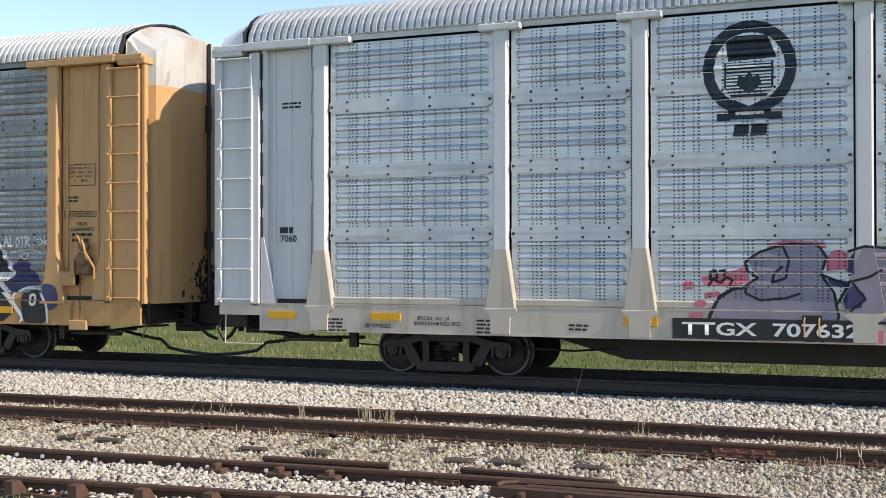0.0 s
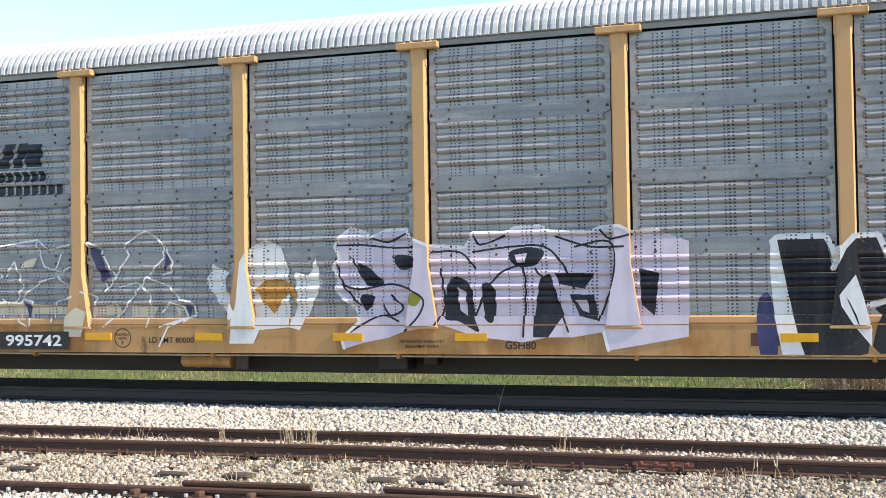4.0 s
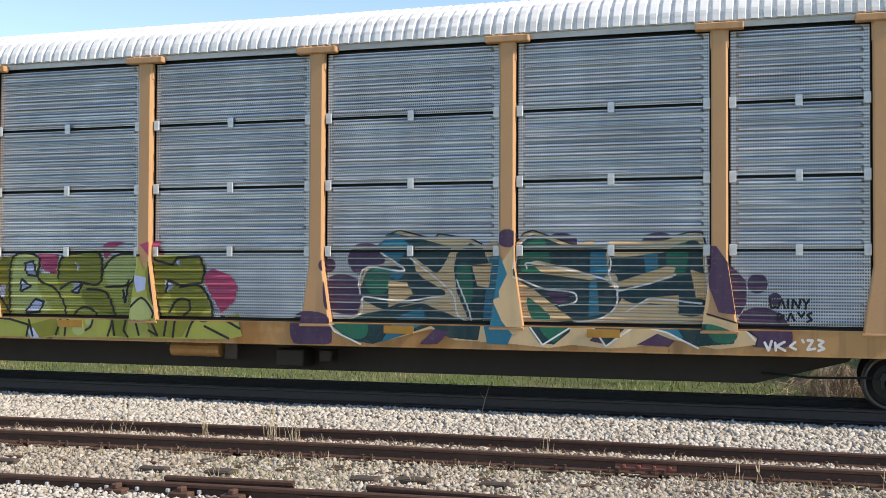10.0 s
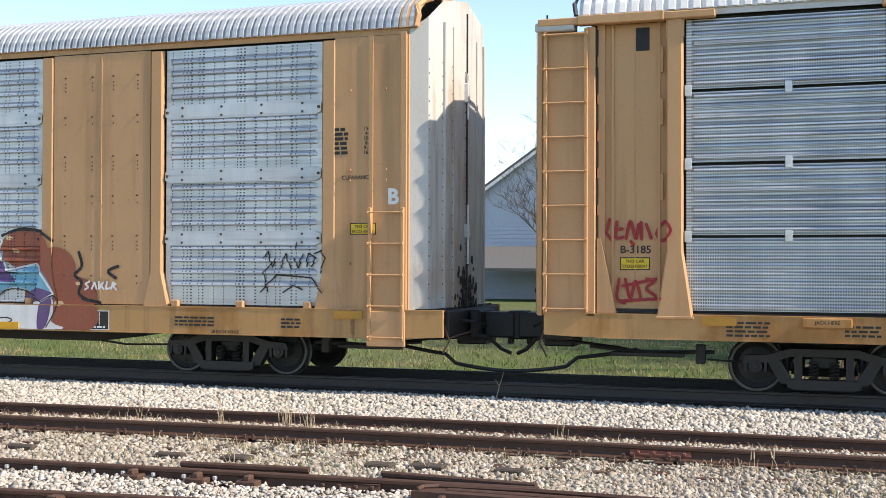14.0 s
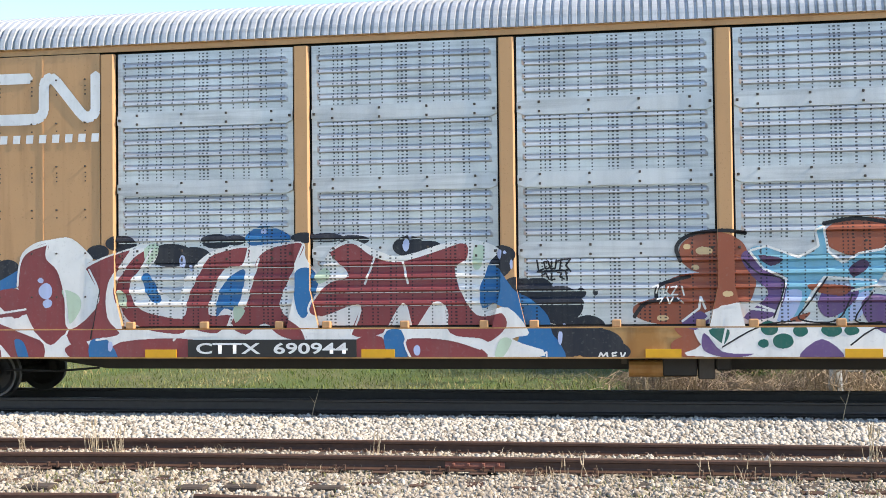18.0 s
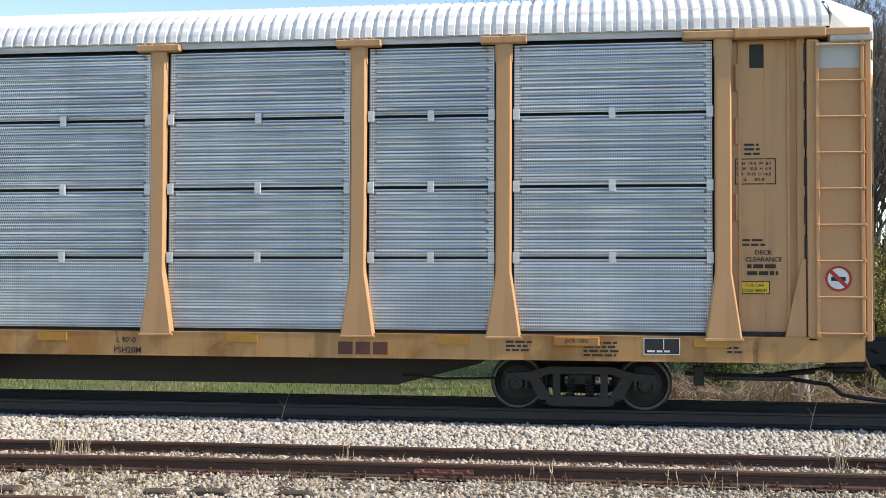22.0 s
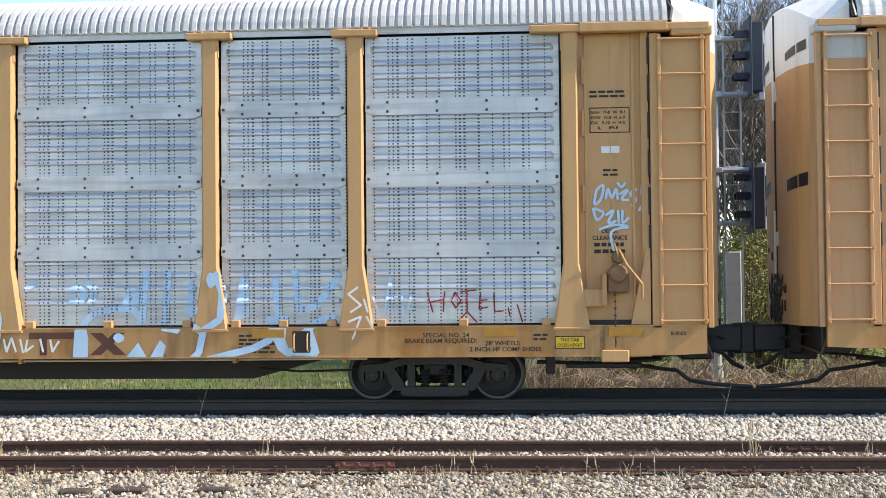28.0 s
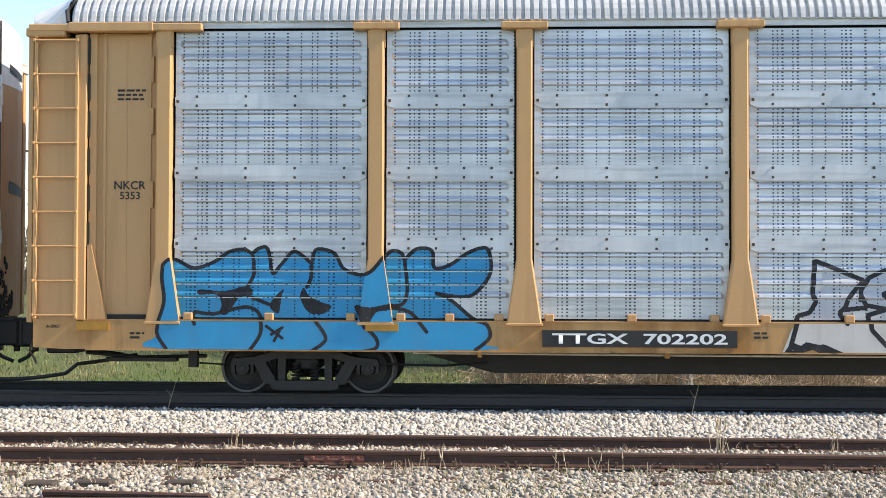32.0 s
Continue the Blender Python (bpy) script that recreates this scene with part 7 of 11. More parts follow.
graffiti(CAR_C, "lime green graffiti with black outlines and pink clouds", [
    ("pink", 0, [[(-5.69, 1.57), (-5.56, 1.9), (-5.28, 1.97), (-4.66, 1.98), (-4.49, 2.02), (-4.57, 1.81), (-5.02, 1.65), (-5.29, 1.49)], [(-5.91, 1.26), (-5.94, 1.19), (-6.01, 1.15), (-6.1, 1.16), (-6.16, 1.22), (-6.16, 1.29), (-6.1, 1.35), (-6.01, 1.36), (-5.94, 1.33)], [(-6.22, 1.32), (-6.24, 1.25), (-6.28, 1.21), (-6.33, 1.23), (-6.37, 1.28), (-6.37, 1.36), (-6.33, 1.42), (-6.28, 1.43), (-6.24, 1.39)], [(-5.7, 1.12), (-5.47, 0.99), (-5.11, 1), (-5.15, 0.75), (-5.38, 0.75), (-5.65, 0.95)]], True),
    ("pink", 0, [[(-3.37, 2.04), (-3, 2.04), (-3.04, 1.69), (-3.29, 1.81)], [(-2.22, 2.11), (-2.1, 2.23), (-1.82, 2.22), (-1.98, 2.11), (-2.14, 1.95)], [(-1.47, 2.18), (-1.19, 2.25), (-1.12, 2.02), (-1.27, 1.95)], [(-0.47, 1.71), (-0.29, 1.82), (0.01, 1.71), (0.12, 1.56), (0.08, 1.34), (-0.14, 1.15), (-0.36, 1.49)]]),
    ("lime", 0, [[(-5.9, 1.49), (-5.2, 1.49), (-5.12, 1.69), (-5.02, 1.73), (-4.66, 1.85), (-4.44, 2.02), (-4.31, 2.05), (-4.18, 2.05), (-4.14, 1.93), (-3.88, 2.01), (-3.37, 2), (-3.33, 1.73), (-3.04, 1.72), (-3, 1.96), (-2.79, 2.02), (-2.34, 2.11), (-2.22, 2.07), (-2.18, 1.8), (-2.06, 1.95), (-1.82, 2.07), (-1.51, 2.02), (-1.39, 1.79), (-1.31, 1.95), (-1.2, 2.02), (-0.51, 2.01), (-0.42, 1.86), (-0.42, 1.64), (-0.47, 1.56), (-0.29, 1.26), (-0.29, 1.04), (0.15, 1.15), (0.26, 0.82), (0, 0.77), (-5.06, 0.73), (-5.15, 0.83), (-5.02, 1), (-5.38, 1.12), (-5.56, 1.24), (-5.88, 1.36)]]),
    ("olive", 0, [[(-5.02, 1.73), (-4.49, 1.89), (-4.53, 1.16), (-4.84, 1.24)], [(-4.44, 1.97), (-4.27, 2.01), (-4.23, 1.49), (-4.05, 1.09), (-4.4, 1.12)], [(-4.14, 1.89), (-3.88, 1.93), (-3.88, 1.09), (-4.01, 1.13), (-4.1, 1.41)], [(-2.95, 1.96), (-2.26, 2.07), (-2.22, 1.57), (-2.71, 1.64), (-2.96, 1.49)], [(-2.55, 1.49), (-2.14, 1.49), (-1.98, 1.26), (-1.99, 1.1), (-2.47, 1.25)], [(-1.31, 1.91), (-0.51, 1.98), (-0.45, 1.64), (-0.82, 1.56), (-1.04, 1.49), (-1.28, 1.26)]], True),
    ("olive", 0, [[(-1.04, 1.53), (-0.51, 1.56), (-0.33, 1.26), (-0.59, 1.04), (-0.89, 1.11)], [(-3.46, 0.93), (-2.96, 1.05), (-2.88, 0.78), (-3.38, 0.73)], [(-1.99, 1.02), (-1.67, 1.03), (-1.71, 0.77), (-1.95, 0.79)], [(-1.36, 1.03), (-0.59, 1.04), (-0.74, 0.79), (-1.28, 0.78)], [(-5.02, 1), (-4.49, 1), (-4.67, 0.77), (-5.06, 0.79)]]),
    ("pale_lime", 0, [[(-2.14, 1.95), (-1.55, 2.03), (-1.59, 1.64), (-2.06, 1.53)], [(-3.79, 1.97), (-3.37, 1.97), (-3.37, 1.49), (-3.12, 1.17), (-3.8, 1.09)], [(-1.67, 1.33), (-1.35, 1.37), (-1.2, 1.11), (-1.59, 1.03)], [(-4.62, 1.73), (-4.65, 1.67), (-4.73, 1.65), (-4.79, 1.7), (-4.79, 1.77), (-4.73, 1.81), (-4.65, 1.8)], [(-4.52, 1.2), (-4.56, 1.14), (-4.63, 1.12), (-4.69, 1.17), (-4.69, 1.24), (-4.63, 1.28), (-4.56, 1.27)], [(-2.44, 0.88), (-2.48, 0.8), (-2.57, 0.78), (-2.65, 0.83), (-2.65, 0.92), (-2.57, 0.98), (-2.48, 0.96)], [(-2.31, 1.01), (-2.33, 0.96), (-2.39, 0.94), (-2.43, 0.98), (-2.43, 1.03), (-2.39, 1.07), (-2.33, 1.05)]], True),
    ("pale_blue", 0, [[(-5.9, 1.39), (-5.79, 1.41), (-5.47, 1.12), (-5.09, 1), (-5.15, 0.9), (-5.56, 1.08)], [(-4.62, 1.49), (-4.49, 1.55), (-4.42, 1.45), (-4.53, 1.39)], [(-4.14, 1.41), (-4.05, 1.57), (-3.97, 1.57), (-3.99, 1.33)], [(-3.62, 1.85), (-3.54, 1.93), (-3.43, 1.89), (-3.41, 1.73), (-3.56, 1.73)], [(-3.67, 1.61), (-3.5, 1.53), (-3.56, 1.47), (-3.68, 1.47)], [(-3.56, 1.21), (-3.33, 1.35), (-3.25, 1.27), (-3.33, 1.17), (-3.54, 1.11)], [(-2.71, 1.57), (-2.55, 1.59), (-2.63, 1.45), (-2.74, 1.45)]]),
    ("pale_blue", 0, [[(-2.69, 1.92), (-2.61, 1.84), (-2.63, 1.76)], [(-1.59, 1.72), (-1.35, 1.68), (-1.37, 1.49), (-1.51, 1.45)], [(-0.93, 1.94), (-0.85, 1.94), (-0.85, 1.83)], [(-1.1, 1.64), (-0.93, 1.56), (-1.08, 1.45)], [(-1.83, 1.41), (-1.76, 1.49), (-1.75, 1.3)], [(-3.42, 0.73), (-3.48, 0.85), (-3.38, 0.89), (-3.25, 0.72)], [(-4.49, 0.74), (-4.32, 0.88), (-4.14, 0.72)]]),
    ("spray_black", 0.036, [[(-5.9, 1.49), (-5.47, 1.51), (-5.2, 1.45), (-5.15, 1.69), (-5.02, 1.73), (-4.93, 1.49), (-5.02, 1.12), (-5.47, 1.16), (-5.88, 1.36)], [(-5.88, 1.49), (-5.88, 1.36), (-5.56, 1.08), (-5.11, 0.91)], [(-3.58, 1.73), (-3.62, 1.89), (-3.46, 1.93), (-3.39, 1.69), (-3.56, 1.71)], [(-3.68, 1.65), (-3.5, 1.53), (-3.69, 1.45), (-3.68, 1.65)], [(-3.59, 1.13), (-3.42, 1.33), (-3.25, 1.29), (-3.33, 1.13), (-3.59, 1.11)], [(-2.75, 1.45), (-2.55, 1.58), (-2.63, 1.43), (-2.75, 1.45)]]),
    ("spray_black", 0.036, [[(-4.93, 1.65), (-4.66, 1.85), (-4.44, 1.97), (-4.22, 2.04), (-4.18, 1.73), (-4.1, 1.41), (-3.88, 1.07), (-4.31, 1.1), (-4.66, 1.12), (-4.88, 1.24)], [(-3, 1.65), (-2.95, 1.96), (-2.71, 2.04), (-2.3, 2.07), (-2.21, 1.88), (-2.26, 1.57), (-2.71, 1.61), (-2.96, 1.49)], [(-2.22, 1.72), (-2.06, 1.95), (-1.82, 2.04), (-1.47, 2.01)], [(-2.14, 1.53), (-1.75, 1.56), (-1.59, 1.72)], [(-2.47, 1.49), (-2.14, 1.45), (-1.99, 1.18), (-1.95, 1.02), (-2.03, 0.78)], [(-2.8, 0.77), (-2.75, 1.02), (-2.55, 1.21), (-2.31, 1.14), (-2.32, 0.94), (-2.43, 0.86)]], True),
    ("spray_black", 0.036, [[(-3.88, 1.05), (-3.86, 1.97), (-3.37, 2), (-3.36, 1.65), (-3.04, 1.49), (-2.86, 1.21), (-2.88, 1.02), (-2.96, 0.78)], [(-1.82, 1.49), (-1.79, 1.29), (-1.73, 1.64)], [(-1.67, 1.18), (-1.43, 1.37), (-1.24, 1.18), (-1.24, 1.07)], [(-1.31, 1.91), (-1.28, 1.49), (-1.16, 1.11)], [(-0.85, 1.53), (-0.51, 1.56), (-0.3, 1.26), (-0.33, 1.04), (-0.55, 1.04), (-0.67, 0.79)], [(-1.01, 1.15), (-0.89, 1.34), (-0.7, 1.34), (-0.67, 1.19), (-0.78, 1.11)]], True),
    ("spray_black", 0.036, [[(-1.29, 1.95), (-0.97, 1.87), (-0.89, 1.98), (-0.51, 2), (-0.42, 1.79), (-0.47, 1.6), (-0.82, 1.56), (-1.04, 1.64), (-1.08, 1.45)], [(-5.02, 1), (-4.49, 1.08), (-3.8, 1.01), (-3.46, 0.93), (-3.5, 0.75)], [(-5.06, 1), (-5.15, 0.83), (-5.02, 0.74)], [(-3.46, 1.01), (-3.38, 0.75)], [(-1.95, 1.02), (-1.91, 0.79)], [(-1.71, 1.03), (-1.75, 0.87), (-1.67, 0.77)], [(-1.55, 1.03), (-1.48, 0.8)], [(-1.28, 1.03), (-1.16, 0.8), (-1.32, 0.88)], [(-1.01, 1.03), (-1.05, 0.8)], [(-0.86, 1.07), (-0.9, 0.78)], [(-0.37, 0.96), (0.04, 0.78)], [(-0.14, 1.11), (0.22, 0.93)]]),
])
graffiti(CAR_C, "dark red tag scribbles", [
    ("spray_red", 0.042, [[(-12.96, 2.28), (-12.96, 2.01)], [(-13.01, 2.15), (-12.89, 2.13), (-12.84, 2.31)], [(-12.89, 2.13), (-12.8, 2.01)], [(-12.74, 2.28), (-12.76, 2.06), (-12.65, 2.07)], [(-12.76, 2.16), (-12.66, 2.18)], [(-12.62, 2.04), (-12.56, 2.28), (-12.49, 2.04), (-12.45, 2.24)], [(-12.42, 2.27), (-12.41, 2.03)], [(-12.35, 2.24), (-12.28, 2.04)], [(-12.21, 2.14), (-12.1, 2.27), (-12.01, 2.14), (-12.14, 2.01), (-12.22, 2.12)], [(-12.56, 2.01), (-12.51, 1.96)], [(-12.71, 1.51), (-12.74, 1.25), (-12.63, 1.18)], [(-12.63, 1.51), (-12.56, 1.25), (-12.49, 1.48), (-12.42, 1.25)], [(-12.35, 1.51), (-12.24, 1.48), (-12.35, 1.38), (-12.22, 1.28)], [(-12.7, 1.21), (-12.14, 1.25)], [(-12.67, 1.41), (-12.21, 1.51)]], True),
])
graffiti(CAR_D, "large dark red and white graffiti with blue and black clouds", [
    ("spray_navy", 0, [[(-6.7, 2.24), (-6.75, 2.17), (-6.88, 2.13), (-7.02, 2.15), (-7.12, 2.21), (-7.12, 2.29), (-7.02, 2.35), (-6.88, 2.36), (-6.75, 2.32)], [(-7.08, 2.13), (-7.12, 2.06), (-7.22, 2.02), (-7.34, 2.04), (-7.41, 2.09), (-7.41, 2.17), (-7.33, 2.22), (-7.22, 2.23), (-7.12, 2.2)], [(-5.87, 2.07), (-5.95, 1.96), (-6.13, 1.91), (-6.35, 1.93), (-6.49, 2.02), (-6.49, 2.13), (-6.35, 2.22), (-6.13, 2.23), (-5.94, 2.18)], [(-5.58, 2.02), (-5.64, 1.91), (-5.8, 1.86), (-5.97, 1.88), (-6.08, 1.97), (-6.08, 2.08), (-5.97, 2.17), (-5.79, 2.18), (-5.64, 2.13)], [(-5.29, 2.26), (-5.35, 2.19), (-5.48, 2.16), (-5.63, 2.17), (-5.73, 2.23), (-5.73, 2.3), (-5.63, 2.35), (-5.48, 2.36), (-5.35, 2.32)], [(-5.06, 2.27), (-5.11, 2.23), (-5.21, 2.2), (-5.33, 2.21), (-5.41, 2.25), (-5.41, 2.3), (-5.33, 2.33), (-5.21, 2.34), (-5.1, 2.31)], [(-4.05, 2.28), (-4.09, 2.24), (-4.21, 2.21), (-4.34, 2.22), (-4.42, 2.26), (-4.42, 2.32), (-4.33, 2.35), (-4.21, 2.36), (-4.09, 2.33)], [(-3.68, 2.28), (-3.74, 2.24), (-3.89, 2.22), (-4.06, 2.23), (-4.17, 2.26), (-4.17, 2.31), (-4.05, 2.34), (-3.89, 2.35), (-3.74, 2.32)], [(-3.33, 2.25), (-3.38, 2.2), (-3.51, 2.18), (-3.65, 2.19), (-3.75, 2.23), (-3.75, 2.27), (-3.65, 2.31), (-3.51, 2.31), (-3.38, 2.29)], [(-2.57, 2.15), (-2.62, 2.06), (-2.75, 2.01), (-2.9, 2.03), (-2.99, 2.1), (-2.99, 2.2), (-2.89, 2.27), (-2.75, 2.29), (-2.62, 2.24)], [(-2.32, 2.13), (-2.37, 2.07), (-2.5, 2.04), (-2.65, 2.06), (-2.74, 2.1), (-2.74, 2.16), (-2.64, 2.21), (-2.5, 2.22), (-2.37, 2.19)], [(-1.32, 2.01), (-1.37, 1.92), (-1.48, 1.88), (-1.61, 1.9), (-1.7, 1.97), (-1.7, 2.06), (-1.61, 2.12), (-1.48, 2.14), (-1.36, 2.09)], [(-8.43, 1.87), (-8.48, 1.76), (-8.6, 1.71), (-8.75, 1.73), (-8.84, 1.82), (-8.84, 1.94), (-8.75, 2.02), (-8.6, 2.04), (-8.48, 1.98)], [(-8.78, 1.59), (-8.82, 1.5), (-8.91, 1.45), (-9.02, 1.47), (-9.09, 1.54), (-9.09, 1.64), (-9.02, 1.71), (-8.91, 1.73), (-8.81, 1.68)], [(-8.99, 1.48), (-9.06, 1.41), (-9.25, 1.37), (-9.47, 1.38), (-9.61, 1.45), (-9.61, 1.53), (-9.47, 1.59), (-9.25, 1.6), (-9.06, 1.56)], [(-9.51, 1.33), (-9.55, 1.26), (-9.65, 1.22), (-9.76, 1.23), (-9.84, 1.29), (-9.84, 1.37), (-9.76, 1.43), (-9.65, 1.45), (-9.55, 1.41)], [(-9.67, 1.17), (-9.71, 1.08), (-9.82, 1.04), (-9.95, 1.05), (-10.03, 1.12), (-10.03, 1.21), (-9.95, 1.28), (-9.82, 1.3), (-9.71, 1.25)], [(-9.81, 0.9), (-9.89, 0.78), (-10.09, 0.71), (-10.32, 0.73), (-10.47, 0.83), (-10.47, 0.96), (-10.32, 1.06), (-10.09, 1.08), (-9.89, 1.02)], [(-10.26, 0.79), (-10.31, 0.7), (-10.44, 0.66), (-10.58, 0.67), (-10.68, 0.74), (-10.68, 0.83), (-10.58, 0.9), (-10.44, 0.92), (-10.31, 0.87)], [(-10.57, 0.68), (-10.61, 0.63), (-10.7, 0.61), (-10.8, 0.62), (-10.86, 0.66), (-10.86, 0.71), (-10.8, 0.75), (-10.7, 0.76), (-10.61, 0.74)], [(-9.68, 1.71), (-9.69, 1.68), (-9.72, 1.67), (-9.75, 1.67), (-9.77, 1.7), (-9.77, 1.73), (-9.75, 1.75), (-9.72, 1.76), (-9.69, 1.74)], [(-9.43, 1.68), (-9.44, 1.64), (-9.49, 1.61), (-9.53, 1.62), (-9.57, 1.66), (-9.57, 1.71), (-9.53, 1.74), (-9.49, 1.75), (-9.44, 1.73)], [(-9.85, 1.57), (-9.87, 1.54), (-9.89, 1.53), (-9.93, 1.53), (-9.95, 1.56), (-9.95, 1.59), (-9.93, 1.62), (-9.89, 1.62), (-9.87, 1.6)], [(-9.19, 1.64), (-9.21, 1.59), (-9.26, 1.56), (-9.31, 1.57), (-9.35, 1.61), (-9.35, 1.67), (-9.31, 1.71), (-9.26, 1.72), (-9.21, 1.69)], [(-10.11, 1.73), (-10.12, 1.71), (-10.14, 1.69), (-10.17, 1.7), (-10.18, 1.72), (-10.18, 1.75), (-10.17, 1.77), (-10.14, 1.77), (-10.11, 1.76)]], True),
    ("spray_navy", 0, [[(-1.37, 1.88), (-1.41, 1.78), (-1.51, 1.71), (-1.63, 1.72), (-1.73, 1.78), (-1.77, 1.89), (-1.73, 2.0), (-1.63, 2.06), (-1.5, 2.06), (-1.41, 1.99)], [(-1.07, 1.55), (-1.12, 1.45), (-1.23, 1.39), (-1.37, 1.39), (-1.48, 1.46), (-1.53, 1.55), (-1.48, 1.65), (-1.37, 1.71), (-1.23, 1.71), (-1.11, 1.65)], [(-0.82, 1.52), (-0.86, 1.42), (-0.98, 1.35), (-1.11, 1.36), (-1.23, 1.42), (-1.27, 1.53), (-1.22, 1.63), (-1.11, 1.7), (-0.97, 1.7), (-0.86, 1.63)], [(-0.43, 1.33), (-0.49, 1.19), (-0.65, 1.09), (-0.85, 1.09), (-1, 1.19), (-1.06, 1.34), (-1, 1.49), (-0.84, 1.58), (-0.65, 1.58), (-0.49, 1.48)], [(-0.39, 1.49), (-0.41, 1.45), (-0.44, 1.43), (-0.48, 1.43), (-0.51, 1.45), (-0.53, 1.49), (-0.51, 1.53), (-0.48, 1.56), (-0.44, 1.56), (-0.41, 1.53)], [(-0.42, 1.36), (-0.43, 1.34), (-0.45, 1.32), (-0.48, 1.32), (-0.5, 1.34), (-0.51, 1.36), (-0.5, 1.39), (-0.48, 1.41), (-0.45, 1.41), (-0.43, 1.39)], [(-0.24, 1.5), (-0.24, 1.48), (-0.26, 1.46), (-0.29, 1.46), (-0.3, 1.48), (-0.31, 1.5), (-0.3, 1.52), (-0.29, 1.53), (-0.26, 1.53), (-0.24, 1.52)], [(-0.22, 0.89), (-0.29, 0.75), (-0.49, 0.67), (-0.73, 0.67), (-0.92, 0.76), (-0.99, 0.89), (-0.91, 1.02), (-0.72, 1.1), (-0.48, 1.1), (-0.29, 1.02)], [(0.09, 0.81), (0.03, 0.69), (-0.13, 0.61), (-0.34, 0.61), (-0.5, 0.69), (-0.56, 0.81), (-0.49, 0.94), (-0.33, 1.01), (-0.13, 1.01), (0.03, 0.93)], [(0.18, 0.72), (0.14, 0.65), (0.03, 0.61), (-0.09, 0.61), (-0.2, 0.65), (-0.23, 0.72), (-0.19, 0.79), (-0.09, 0.84), (0.04, 0.84), (0.14, 0.79)], [(-0.53, 0.7), (-0.59, 0.64), (-0.74, 0.6), (-0.92, 0.6), (-1.07, 0.64), (-1.13, 0.7), (-1.07, 0.76), (-0.92, 0.8), (-0.74, 0.8), (-0.59, 0.76)], [(-0.15, 1.07), (-0.2, 1.0), (-0.31, 0.96), (-0.45, 0.96), (-0.56, 1.0), (-0.6, 1.07), (-0.56, 1.14), (-0.44, 1.19), (-0.31, 1.19), (-0.2, 1.14)]], True),
    ("spray_blue", 0, [[(-9.77, 0.91), (-9.71, 1.21), (-9.55, 1.35), (-9.0, 1.48), (-8.88, 1.66), (-8.6, 1.82), (-8.39, 1.91), (-8.46, 1.66), (-8.81, 1.57), (-8.91, 1.37), (-9.63, 1.21), (-9.55, 0.91), (-9.69, 0.74), (-9.69, 0.6), (-10.21, 0.6), (-10.09, 0.79), (-9.93, 0.93)], [(-5.09, 2.3), (-4.98, 2.42), (-4.76, 2.46), (-4.45, 2.32), (-4.54, 2.19), (-4.98, 2.18)]], True),
    ("spray_blue", 0, [[(-1.81, 1.89), (-1.6, 1.87), (-1.42, 1.64), (-1.33, 1.53), (-1.12, 1.41), (-0.91, 1.2), (-0.84, 0.96), (-0.74, 0.83), (-0.71, 0.6), (-1.39, 0.6), (-1.29, 0.89), (-1.24, 1.11), (-1.48, 1.3), (-1.71, 1.42), (-1.83, 1.57)]], True),
    ("spray_white", 0, [[(-9.69, 0.9), (-9.68, 1.11), (-9.0, 1.26), (-8.88, 1.57), (-8.48, 1.64), (-8.44, 2.07), (-8.24, 2.26), (-7.97, 2.32), (-7.65, 2.33), (-7.33, 2.04), (-7.41, 1.98), (-6.8, 2.18), (-6.49, 2.27), (-6.37, 2.12), (-6.45, 1.95), (-6.6, 1.88), (-6.54, 1.74), (-6.1, 1.43), (-5.98, 1.74), (-5.7, 2.04), (-5.43, 2.16), (-4.98, 2.19), (-4.28, 2.23), (-4.21, 2.02), (-4.03, 1.79), (-3.89, 2.1), (-3.58, 2.25), (-3.22, 2.1), (-2.86, 2.02), (-2.07, 2.23), (-1.55, 2.1), (-1.71, 1.85), (-1.79, 1.28), (-1.43, 1.31), (-1.15, 0.97), (-1.38, 0.89), (-1.54, 0.61), (-9.69, 0.6)]], True),
    ("spray_red_dark", 0, [[(-8.48, 1.68), (-8.46, 1.93), (-8.35, 2.14), (-8.12, 2.25), (-8.0, 2.25), (-8.03, 2.06), (-7.88, 1.89), (-7.77, 1.52), (-7.7, 1.05), (-7.24, 1.44), (-7.39, 1.82), (-7.41, 1.92), (-7.03, 2.08), (-6.77, 2.14), (-6.94, 1.9), (-7.1, 1.67), (-7.1, 1.21), (-6.9, 0.97), (-7.27, 0.91), (-7.62, 0.82), (-7.74, 0.97), (-7.96, 0.82), (-8.21, 1.02), (-8.37, 1.33)], [(-8.89, 1.56), (-8.48, 1.62), (-8.37, 1.33), (-8.53, 1.2), (-8.84, 1.45)], [(-9.68, 1.07), (-9.08, 1.22), (-8.35, 1.33), (-8.37, 1.25), (-8.84, 1.17), (-8.13, 0.91), (-8.09, 0.6), (-8.49, 0.6), (-8.77, 0.86), (-9.08, 0.91), (-9.65, 0.88)], [(-9.65, 0.86), (-8.88, 0.88), (-8.77, 0.6), (-9.66, 0.6)]], True),
